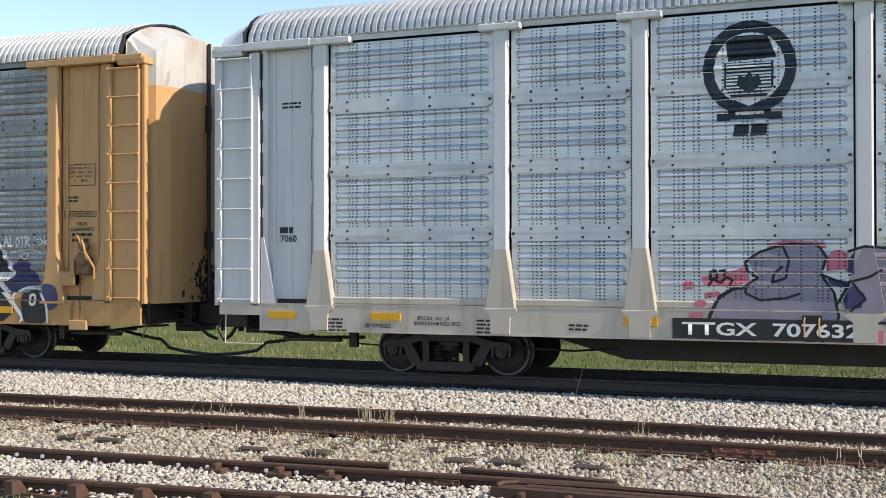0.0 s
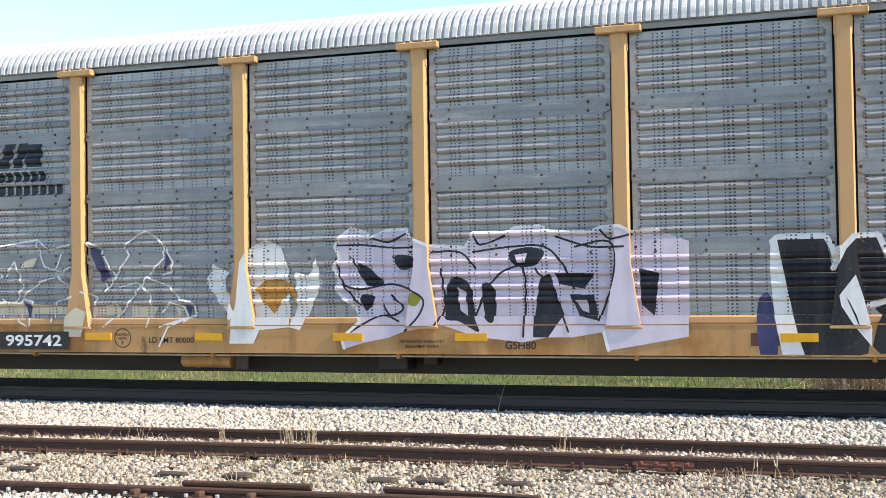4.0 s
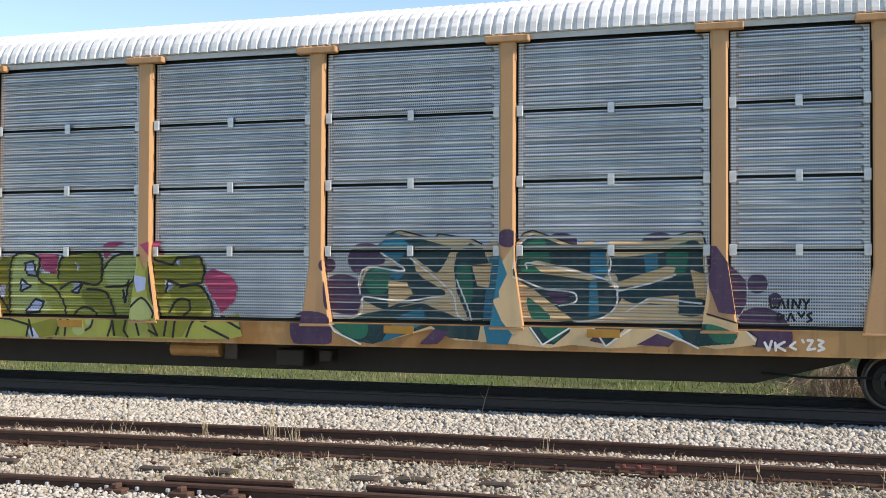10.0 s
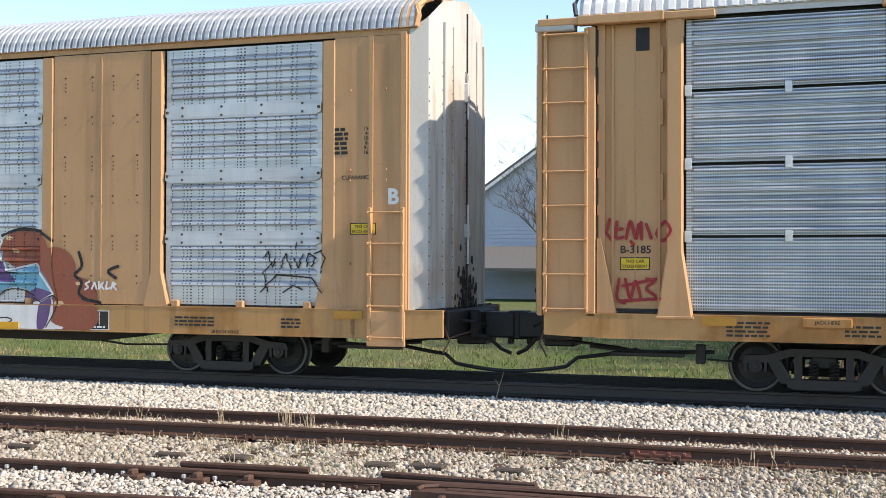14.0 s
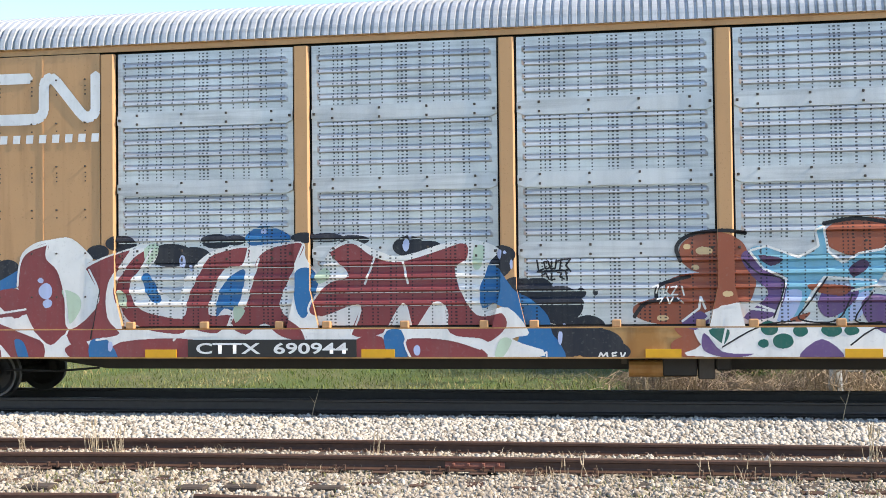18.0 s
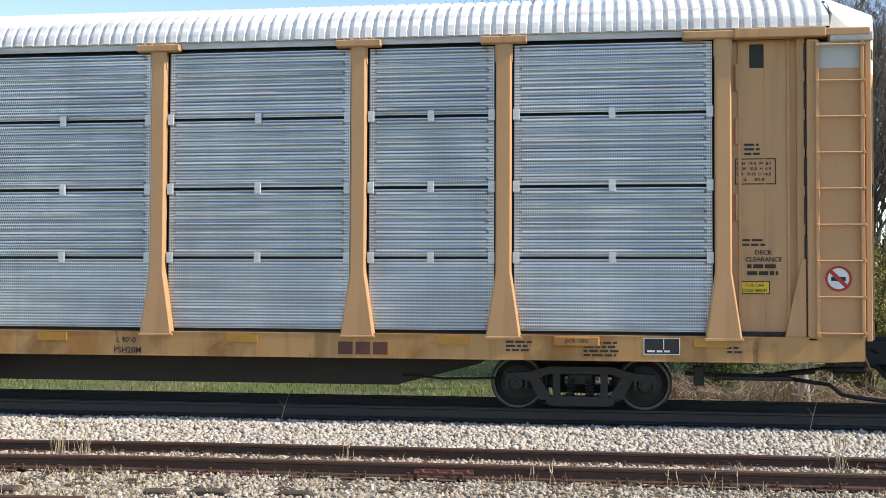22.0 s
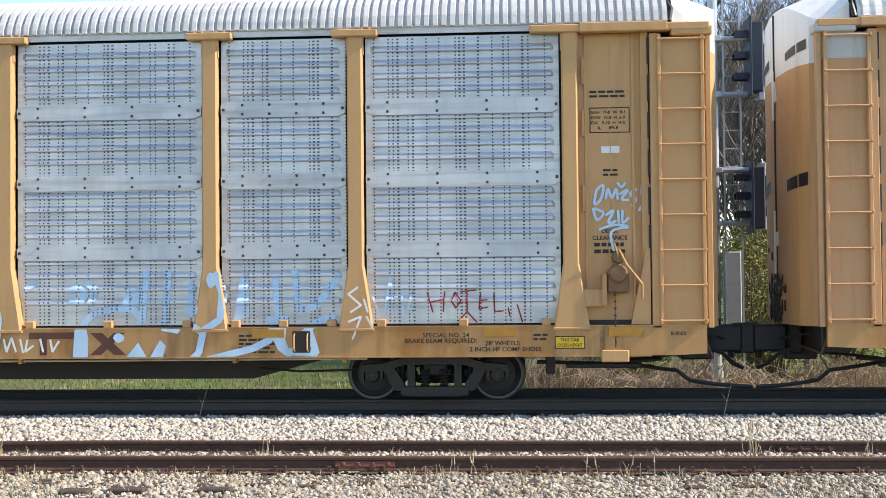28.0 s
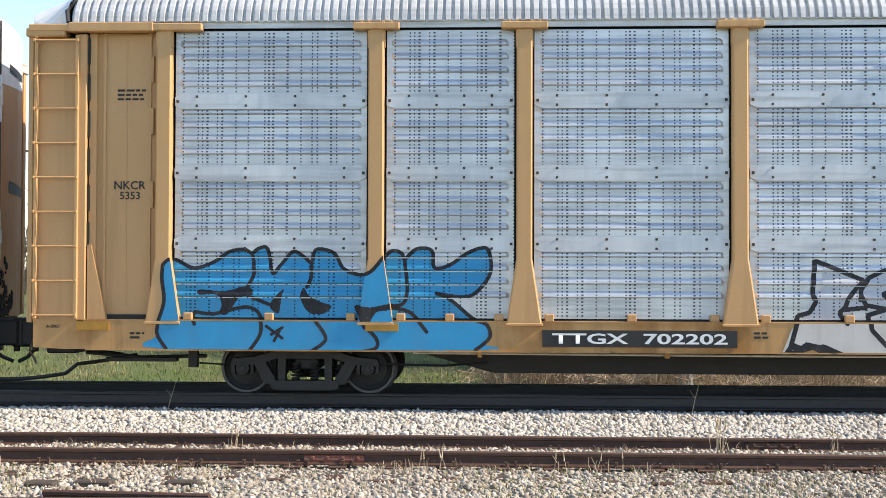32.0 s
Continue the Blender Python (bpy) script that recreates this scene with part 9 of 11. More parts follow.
    ("purple", 0, [[(1.83, 1.96), (2.14, 1.91), (1.98, 1.82)], [(2.95, 1.77), (3.11, 1.89), (3.21, 1.82), (3.03, 1.67)], [(4.65, 1.91), (4.8, 2.03), (4.83, 1.76), (4.69, 1.69)], [(5.7, 1.82), (5.95, 1.81), (5.87, 1.67), (5.66, 1.66)], [(5.0, 1.64), (5.19, 1.71), (5.12, 1.54)]], True),
    ("brown", 0, [[(2.46, 1.58), (2.95, 1.55), (2.87, 1.43), (2.52, 1.49)], [(2.21, 1.13), (2.47, 1.22), (2.35, 1.1)], [(3.37, 1.01), (3.62, 1.06), (3.52, 0.91)], [(5.57, 1.01), (5.76, 1.0), (5.63, 0.9)]], True),
    ("deep_teal", 0, [[(2.05, 1.02), (2.03, 0.96), (1.96, 0.93), (1.89, 0.94), (1.84, 0.99), (1.84, 1.06), (1.89, 1.1), (1.96, 1.11), (2.03, 1.08)], [(2.24, 0.85), (2.21, 0.79), (2.13, 0.76), (2.04, 0.77), (1.99, 0.82), (1.99, 0.89), (2.05, 0.94), (2.14, 0.95), (2.21, 0.92)], [(1.93, 0.82), (1.92, 0.79), (1.87, 0.77), (1.83, 0.78), (1.8, 0.81), (1.8, 0.84), (1.83, 0.87), (1.88, 0.88), (1.92, 0.86)], [(2.42, 0.98), (2.4, 0.94), (2.34, 0.91), (2.28, 0.92), (2.24, 0.96), (2.24, 1.01), (2.28, 1.04), (2.35, 1.05), (2.4, 1.03)], [(2.84, 0.99), (2.81, 0.94), (2.73, 0.91), (2.65, 0.92), (2.59, 0.97), (2.59, 1.02), (2.65, 1.07), (2.74, 1.08), (2.81, 1.05)], [(3.05, 0.99), (3.03, 0.95), (2.97, 0.93), (2.91, 0.93), (2.87, 0.97), (2.87, 1.01), (2.91, 1.04), (2.97, 1.05), (3.03, 1.02)], [(5.77, 0.92), (5.74, 0.87), (5.65, 0.84), (5.56, 0.85), (5.49, 0.9), (5.49, 0.96), (5.56, 1.0), (5.66, 1.01), (5.74, 0.98)], [(5.5, 0.79), (5.48, 0.74), (5.41, 0.71), (5.34, 0.72), (5.29, 0.77), (5.29, 0.82), (5.34, 0.86), (5.42, 0.87), (5.48, 0.85)], [(5.92, 0.81), (5.91, 0.77), (5.87, 0.75), (5.83, 0.76), (5.8, 0.79), (5.8, 0.83), (5.83, 0.86), (5.87, 0.86), (5.91, 0.84)], [(5.81, 0.69), (5.8, 0.66), (5.77, 0.65), (5.73, 0.65), (5.7, 0.67), (5.7, 0.7), (5.73, 0.73), (5.77, 0.73), (5.8, 0.72)], [(4.84, 1.38), (4.81, 1.3), (4.72, 1.27), (4.63, 1.28), (4.57, 1.34), (4.57, 1.42), (4.63, 1.47), (4.73, 1.49), (4.81, 1.45)], [(1.18, 1.0), (1.44, 1.0), (1.35, 0.8)], [(3.79, 2.15), (4.12, 2.3), (4.06, 2.1), (3.83, 2.0)], [(5.87, 1.48), (6.03, 1.6), (5.98, 1.36)], [(4.25, 0.8), (4.69, 0.77), (4.54, 0.68), (4.32, 0.68)]], True),
    ("spray_white", 0.03, [[(1.71, 2.02), (1.93, 2.08), (2.33, 1.93), (2.58, 2.07), (2.55, 2.28), (2.65, 2.32), (2.7, 2.0), (2.88, 1.85), (3.08, 1.97), (3.37, 2.02), (3.6, 2.22), (3.71, 2.0), (3.83, 2.05), (4.12, 2.31)], [(1.71, 2.02), (1.89, 1.79), (2.18, 1.65), (2.04, 1.13)], [(3.29, 1.62), (2.65, 1.67), (2.41, 1.34)], [(4.12, 2.31), (4.2, 2.22), (4.12, 2.0), (4.02, 1.47)], [(4.28, 1.64), (4.42, 1.62), (4.61, 1.97), (4.88, 2.15), (4.98, 2.06), (5.0, 1.67)], [(5.32, 1.68), (5.67, 1.9), (5.82, 2.19), (6.01, 2.25), (6.25, 2.04), (6.16, 1.88), (6.32, 1.58), (6.89, 1.68), (7.26, 1.21), (7.03, 1.09)], [(3.86, 1.46), (3.71, 1.7), (3.56, 2.02)], [(1.04, 1.04), (1.35, 1.3), (1.74, 1.35), (2.05, 1.23), (1.74, 1.27), (1.43, 1.16), (1.35, 0.8), (1.19, 0.93), (1.04, 1.04)], [(2.98, 1.49), (3.28, 1.56), (3.58, 1.4), (3.85, 1.03), (3.65, 0.8)], [(4.87, 1.02), (4.61, 1.13), (4.78, 1.39), (5.09, 1.48)], [(5.3, 1.46), (5.07, 1.13)], [(5.51, 1.46), (5.4, 1.06)], [(0.85, 1.11), (1.07, 1.28), (1.09, 1.43), (1.15, 1.27)]]),
    ("spray_black", 0.02, [[(1.64, 1.91), (1.83, 1.73), (2.15, 1.62), (2.01, 1.15)], [(2.68, 1.66), (2.44, 1.32), (2.33, 1.13), (2.79, 1.11), (2.99, 1.45)], [(3.24, 1.47), (3.02, 1.11), (3.35, 1.09)], [(3.47, 1.75), (3.62, 1.6), (3.84, 1.25), (4.03, 1.44)], [(4.15, 1.44), (4.48, 1.39), (4.69, 1.44)], [(4.92, 1.35), (4.87, 1.0), (5.4, 1.04)], [(5.62, 1.09), (6.04, 1.1), (6.31, 1.26), (6.65, 1.26), (7.02, 1.08)], [(1.35, 0.78), (1.82, 1.04), (2.28, 1.11)], [(3.65, 0.79), (3.95, 0.68)], [(5.93, 0.67), (6.29, 0.82), (6.5, 0.79), (6.36, 0.72)], [(6.32, 1.55), (6.53, 1.53)], [(2.94, 0.8), (3.35, 1.03), (3.95, 0.68)], [(4.76, 0.68), (5.42, 0.68), (5.93, 0.79)], [(7.03, 1.09), (7.26, 1.18), (7.33, 1.0), (7.14, 0.68)]], True),
    ("spray_white", 0.02, [[(0.47, 1.56), (0.55, 1.59), (0.52, 1.48)], [(0.6, 1.56), (0.63, 1.45), (0.68, 1.57)], [(0.71, 1.56), (0.79, 1.57), (0.72, 1.46), (0.8, 1.46)], [(0.85, 1.57), (0.88, 1.45)], [(0.53, 1.4), (0.61, 1.43), (0.56, 1.34)], [(0.66, 1.43), (0.69, 1.34), (0.74, 1.43)], [(0.79, 1.42), (0.87, 1.35)]]),
    ('spray_black', 0.05, [[(8.44, 1.65), (8.25, 1.57), (8.4, 1.46)]], True),
    ('spray_white', 0.03, [[(7.83, 1.28), (7.9, 1.32), (7.84, 1.37), (7.92, 1.41)], [(7.96, 1.29), (8.01, 1.4), (8.05, 1.29)], [(8.09, 1.41), (8.09, 1.29), (8.17, 1.4), (8.12, 1.35), (8.18, 1.29)], [(8.24, 1.41), (8.21, 1.29), (8.3, 1.31)], [(8.31, 1.29), (8.34, 1.4), (8.4, 1.37), (8.34, 1.35), (8.41, 1.28)]]),
])
graffiti(CAR_D, "black tag scrawl", [
    ("spray_black", 0.02, [[(10.9, 1.78), (10.97, 1.88), (11.04, 1.64), (11.11, 1.78)], [(11.18, 1.63), (11.26, 1.85), (11.34, 1.63)], [(11.4, 1.78), (11.46, 1.63), (11.54, 1.84)], [(11.6, 1.65), (11.62, 1.85), (11.75, 1.78), (11.67, 1.65)], [(10.84, 1.27), (11.11, 1.53), (11.67, 1.49), (11.88, 1.27)], [(10.97, 1.27), (10.9, 1.56), (11.04, 1.72)], [(11.83, 1.56), (11.93, 1.78), (11.83, 1.89), (11.71, 1.84)], [(11.21, 1.27), (11.39, 1.38), (11.53, 1.31)], [(11.43, 1.92), (11.45, 2.01)]]),
])
graffiti(CAR_F, "bright blue bubble graffiti with thick black outlines", [
    ("bright_blue", 0, [[(-11.95, 1.78), (-11.83, 1.86), (-11.56, 1.74), (-11.29, 1.82), (-11.07, 1.96), (-10.87, 1.99), (-10.76, 1.94), (-10.68, 2), (-10.55, 2), (-10.49, 1.67), (-10.38, 1.78), (-10.21, 1.96), (-10.07, 1.9), (-9.97, 1.82), (-9.92, 1.96), (-9.84, 2), (-9.65, 1.94), (-9.54, 1.75), (-9.35, 1.66), (-9.16, 1.69), (-8.97, 1.9), (-8.86, 1.98), (-8.74, 1.94), (-8.71, 1.86), (-8.55, 2), (-8.34, 1.98), (-8.31, 1.75), (-8.1, 1.79), (-7.88, 1.94), (-7.65, 2.02), (-7.57, 1.94), (-7.56, 1.68), (-7.72, 1.45), (-7.91, 1.36), (-8.1, 1.36), (-7.8, 1.08), (-7.61, 1), (-7.56, 0.85), (-7.65, 0.74), (-7.76, 0.66), (-11.9, 0.65), (-12.02, 0.83), (-12.02, 0.98), (-11.93, 1.29), (-11.96, 1.59)]], True),
    ("spray_black", 0, [[(-11.48, 1.45), (-11.48, 1.38), (-11.25, 1.38), (-11.18, 1.25), (-11.21, 1.14), (-11.1, 1.12), (-10.95, 1.33), (-10.76, 1.39), (-10.83, 1.5), (-11.14, 1.43)], [(-10.07, 1.48), (-10.11, 1.33), (-9.99, 1.14), (-9.8, 1.13), (-9.69, 1.23), (-9.84, 1.29), (-9.99, 1.37)], [(-9.38, 1.24), (-9.16, 1.22), (-8.93, 1.26), (-8.93, 1.18), (-9.08, 1.15), (-9.23, 0.92), (-9.31, 1.07)], [(-10.34, 1.46), (-10.53, 1.25), (-10.41, 1.13), (-10.37, 1.33)]], True),
    ("spray_black", 0.05, [[(-11.95, 1.78), (-11.83, 1.86), (-11.56, 1.74), (-11.29, 1.82), (-11.07, 1.96), (-10.87, 1.99), (-10.76, 1.94), (-10.68, 2), (-10.55, 2), (-10.49, 1.67), (-10.38, 1.78), (-10.21, 1.96), (-10.07, 1.9), (-9.97, 1.82), (-9.92, 1.96), (-9.84, 2), (-9.65, 1.94), (-9.54, 1.75), (-9.35, 1.66), (-9.16, 1.69), (-8.97, 1.9), (-8.86, 1.98), (-8.74, 1.94), (-8.71, 1.86), (-8.55, 2), (-8.34, 1.98), (-8.31, 1.75), (-8.1, 1.79), (-7.88, 1.94), (-7.65, 2.02), (-7.57, 1.94), (-7.56, 1.68), (-7.72, 1.45), (-7.91, 1.36), (-8.29, 1.41)]], True),
    ("spray_black", 0.05, [[(-8.29, 1.41), (-8.1, 1.33), (-7.8, 1.08), (-7.61, 1), (-7.56, 0.85), (-7.65, 0.74), (-7.76, 0.66)], [(-11.9, 0.65), (-12.02, 0.83), (-12.02, 0.98), (-11.93, 1.29), (-11.96, 1.59), (-11.95, 1.78)], [(-10.76, 1.94), (-10.74, 1.67), (-10.83, 1.48)], [(-10.53, 1.25), (-10.83, 1.37)], [(-11.52, 0.98), (-11.56, 1.14), (-11.29, 1.12), (-10.91, 1.21), (-10.72, 1.18), (-10.63, 1.03), (-10.64, 0.84), (-10.79, 0.62)], [(-9.96, 1.82), (-9.97, 1.6), (-10.03, 1.48)], [(-9.92, 1.07), (-9.76, 0.84), (-9.8, 0.73), (-9.99, 0.61)], [(-9.23, 0.96), (-9.08, 0.81), (-9.08, 0.68), (-9.31, 0.62)], [(-8.71, 1.86), (-8.67, 1.45), (-8.74, 1.26), (-8.93, 1.24)], [(-8.93, 1.22), (-8.63, 1.15), (-8.4, 0.89)]], True),
    ("spray_black", 0.04, [[(-10.56, 0.97), (-10.33, 0.8)], [(-10.49, 0.85), (-10.33, 0.95)], [(-10.45, 0.76), (-10.37, 0.91)]]),
])
graffiti(CAR_F, "white fill graffiti with black outlines over the sill", [
    ("off_white", 0, [[(-3.76, 0.57), (-3.61, 0.95), (-3.49, 1.06), (-1.7, 1.08), (-1.55, 0.97), (0.23, 0.98), (2.13, 0.92), (2.13, 0.59), (-2.97, 0.54), (-3.42, 0.73)], [(-1.61, 0.97), (-1.53, 1.49), (-1.51, 1.79), (-1.31, 1.79), (-1.25, 1.49), (-1.17, 0.97), (-1.4, 0.95)]]),
    ("bright_grey", 0, [[(-3.46, 1.1), (-3.2, 1.48), (-3.16, 1.86), (-2.74, 1.63), (-2.29, 1.71), (-1.96, 1.64), (-1.99, 1.34), (-1.73, 1.3), (-1.71, 1.04), (-2.29, 1.04), (-2.52, 1.22), (-2.74, 1.26), (-2.89, 1.03)]]),
    ("spray_black", 0.062, [[(-3.28, 1.86), (-2.65, 1.6), (-2.84, 1.37), (-2.88, 1.25), (-2.96, 1.17), (-2.88, 1.02)], [(-3.28, 1.86), (-3.31, 1.4), (-3.26, 1.32), (-3.35, 1.17), (-3.5, 1.13), (-3.54, 1.02), (-3.65, 0.62), (-3.46, 0.71), (-3.19, 0.73), (-2.9, 0.6)], [(-2.69, 1.33), (-2.68, 1.47), (-2.58, 1.63), (-2.38, 1.73), (-2.11, 1.77), (-1.86, 1.72), (-1.92, 1.34), (-2.22, 1.18), (-1.73, 1.37), (-1.72, 1.03)], [(-2.4, 1.41), (-2.27, 1.48), (-2.26, 1.32), (-2.4, 1.41)], [(-2.69, 1.41), (-2.61, 1.27), (-2.34, 1.22), (-2.59, 1.14), (-2.57, 0.95), (-2.26, 0.61)], [(-2.9, 1.21), (-2.61, 1.24)], [(-2.15, 1.3), (-2.22, 1.07)], [(-1.5, 1.41), (-1.42, 1.23), (-1.5, 1.19), (-1.5, 1.41)], [(-1.45, 0.96), (-1.22, 0.98), (-1.3, 0.66), (-1.41, 0.66), (-1.33, 0.85), (-1.45, 0.96)], [(-1.75, 0.97), (-1.49, 0.62)]]),
    ("spray_black", 0, [[(-3.72, 0.63), (-3.61, 0.79), (-3.49, 0.74), (-3.42, 0.79), (-3.19, 0.74), (-2.97, 0.54), (-3.12, 0.58), (-3.34, 0.69), (-3.49, 0.64), (-3.61, 0.69)], [(-2.37, 1.45), (-2.23, 1.52), (-2.14, 1.37), (-2.33, 1.34)], [(-1.43, 0.95), (-1.25, 0.97), (-1.32, 0.59), (-1.47, 0.67)], [(-1.36, 0.89), (-1.29, 0.92), (-1.31, 0.78)]]),
    ("faded_blue", 0, [[(-1.29, 0.95), (-1.16, 0.97), (-1.06, 0.56), (-1.26, 0.6)]]),
    ("faded_blue", 0.09, [[(-1.1, 1.19), (-1.03, 1.49), (-0.8, 1.72), (-0.88, 1.34), (-0.73, 1.2)], [(-0.95, 1.64), (-0.73, 1.64), (-0.88, 0.97)], [(-0.36, 1.72), (-0.32, 1.5), (-0.14, 1.72)], [(-0.06, 1.2), (0.16, 1.35), (0.23, 1.8)], [(0.08, 1.72), (0.45, 1.65), (0.38, 1.2)], [(-0.95, 0.86), (-0.84, 0.9), (-0.91, 0.78), (-0.8, 0.76)], [(-0.77, 0.79), (-0.66, 0.9), (-0.58, 0.79)]]),
])
graffiti(CAR_F, "pale blue paint-roller scrawls", [
    ("faded_blue", 0, [[(5.21, 0.62), (5.24, 1.05), (5.37, 1.19), (5.43, 0.9), (5.42, 0.62)], [(5.92, 0.61), (6.12, 0.85), (6.26, 0.61)], [(6.26, 0.61), (6.42, 0.88), (6.5, 0.8), (6.45, 0.61)], [(7.85, 1.19), (8.17, 1.19), (8.13, 0.88), (8.25, 0.58), (8.04, 0.73), (7.93, 0.94)], [(6.95, 1.3), (6.93, 1.23), (6.88, 1.19), (6.81, 1.19), (6.75, 1.23), (6.73, 1.3), (6.75, 1.38), (6.81, 1.42), (6.88, 1.42), (6.93, 1.37)], [(7.2, 1.68), (7.19, 1.62), (7.15, 1.58), (7.11, 1.58), (7.08, 1.62), (7.06, 1.68), (7.08, 1.75), (7.11, 1.79), (7.15, 1.78), (7.19, 1.75)], [(5.93, 0.91), (5.91, 0.87), (5.87, 0.85), (5.82, 0.85), (5.79, 0.88), (5.77, 0.91), (5.79, 0.95), (5.82, 0.97), (5.87, 0.97), (5.91, 0.95)], [(7.5, 1.73), (7.61, 1.72), (7.62, 1.19), (7.4, 1.1)]]),
    ("faded_blue", 0.095, [[(5.32, 1.09), (5.47, 1.24), (5.75, 1.31), (6.02, 1.31), (6.14, 1.11)], [(5.12, 1.52), (5.24, 1.61), (5.35, 1.51), (5.28, 1.39), (5.15, 1.44)], [(5.37, 1.67), (5.5, 1.57), (5.42, 1.36)], [(5.94, 1.47), (5.92, 1.34), (6.06, 1.37), (6.05, 1.55), (5.95, 1.51)], [(6.2, 1.81), (6.14, 1.09)], [(6.51, 1.81), (6.45, 1.05), (6.67, 1.01)], [(6.88, 1.06), (7.01, 0.97), (6.95, 0.7), (6.84, 0.6), (6.29, 0.6)], [(7.19, 1.77), (7.28, 1.5), (7.25, 1.15), (7.01, 1)], [(7.07, 0.61), (7.69, 0.76), (7.93, 0.88), (8.02, 1.19), (7.98, 1.72)], [(8.45, 1.02), (8.55, 0.69), (8.12, 0.72)], [(8.24, 1.8), (8.31, 1.26), (8.54, 1.32), (8.78, 1.64), (8.85, 1.74)], [(8.39, 0.96), (8.54, 1.11), (8.77, 1.18)], [(4.52, 1.58), (4.64, 1.67)], [(6.84, 1.66), (6.81, 1.35)]]),
    ("spray_white", 0.03, [[(4.25, 0.9), (4.29, 0.73), (4.36, 0.92), (4.42, 0.73)], [(4.48, 0.9), (4.52, 0.72)], [(4.58, 0.89), (4.55, 0.73), (4.66, 0.81)], [(4.76, 0.9), (4.8, 0.73)], [(4.9, 0.89), (4.93, 0.73), (5.02, 0.87)], [(9.12, 1.57), (8.99, 1.48), (9.16, 1.33), (9.02, 1.24)], [(9.2, 1.41), (9.25, 1.24)], [(9.31, 1.44), (9.37, 1.25)], [(8.99, 1.11), (9.16, 1.18), (9.04, 0.88)], [(9.23, 1.18), (9.31, 1.04)]]),
    ("spray_red", 0.02, [[(10.04, 1.49), (10.11, 1.23)], [(10.07, 1.36), (10.26, 1.4)], [(10.27, 1.5), (10.25, 1.23)], [(10.37, 1.4), (10.41, 1.49), (10.49, 1.38), (10.42, 1.28), (10.36, 1.38)], [(10.57, 1.49), (10.57, 1.25)], [(10.49, 1.5), (10.69, 1.52)], [(10.75, 1.47), (10.73, 1.27), (10.85, 1.29)], [(10.75, 1.38), (10.84, 1.39)], [(10.93, 1.47), (10.94, 1.23), (11.06, 1.24)], [(10.46, 1.11), (10.57, 1.23), (10.7, 1.09)], [(11.12, 1.28), (11.14, 1.17)], [(11.24, 1.32), (11.31, 1.09)]]),
    ("faded_blue", 0.03, [[(9.46, 1.18), (9.54, 1.71), (9.61, 1.18)], [(9.49, 1.41), (9.77, 1.48)], [(9.69, 1.55), (9.72, 1.18)], [(9.84, 1.52), (9.78, 1.29), (9.88, 1.21)]]),
    ("faded_blue", 0.036, [[(12.31, 2.84), (12.4, 2.9), (12.37, 2.72), (12.28, 2.65), (12.31, 2.84)], [(12.43, 2.72), (12.46, 2.85), (12.51, 2.73), (12.57, 2.85), (12.59, 2.71)], [(12.62, 2.78), (12.72, 2.83), (12.64, 2.71), (12.73, 2.7)], [(12.84, 2.84), (12.75, 2.78), (12.83, 2.71), (12.78, 2.62)], [(12.87, 2.56), (13, 2.77), (13, 2.9), (12.92, 2.9), (12.9, 2.77)], [(12.26, 2.59), (12.31, 2.44), (12.4, 2.53), (12.28, 2.59)], [(12.43, 2.5), (12.53, 2.56), (12.46, 2.4), (12.56, 2.42)], [(12.59, 2.56), (12.6, 2.4)], [(12.65, 2.56), (12.65, 2.4), (12.73, 2.46)], [(12.34, 2.31), (12.53, 2.37), (12.72, 2.34), (12.5, 2.28), (12.53, 2.03)], [(12.59, 2.93), (12.64, 2.87), (12.69, 2.93)]], True),
])
graffiti(CAR_F, "pale blue looping spray strokes", [
    ("faded_blue", 0.10, [[(-1.08, 0.96), (-1.02, 1.42), (-0.78, 1.76), (-0.86, 1.27), (-0.58, 1.03)], [(-0.32, 1.76), (-0.39, 1.12), (-0.01, 1.09)], [(0.29, 1.81), (0.37, 1.13), (0.61, 1.43), (0.56, 1.73)], [(0.9, 1.81), (0.83, 1.13), (1.2, 1.1)], [(1.8, 1.67), (1.73, 0.99), (1.96, 0.69), (1.81, 0.6)], [(2.25, 1.67), (2.18, 1.14), (2.56, 1), (2.63, 0.7), (2.41, 0.6)], [(2.85, 1.82), (3.15, 1.74), (3.08, 1.15), (3.38, 0.69)], [(3.6, 1.68), (3.53, 1), (3.9, 0.69)], [(4.04, 1.83), (4.19, 1.16), (4.12, 0.7)]]),
    ("off_white", 0, [[(-1.04, 0.92), (1.13, 0.94), (1.13, 0.64), (-1.03, 0.61)]]),
])
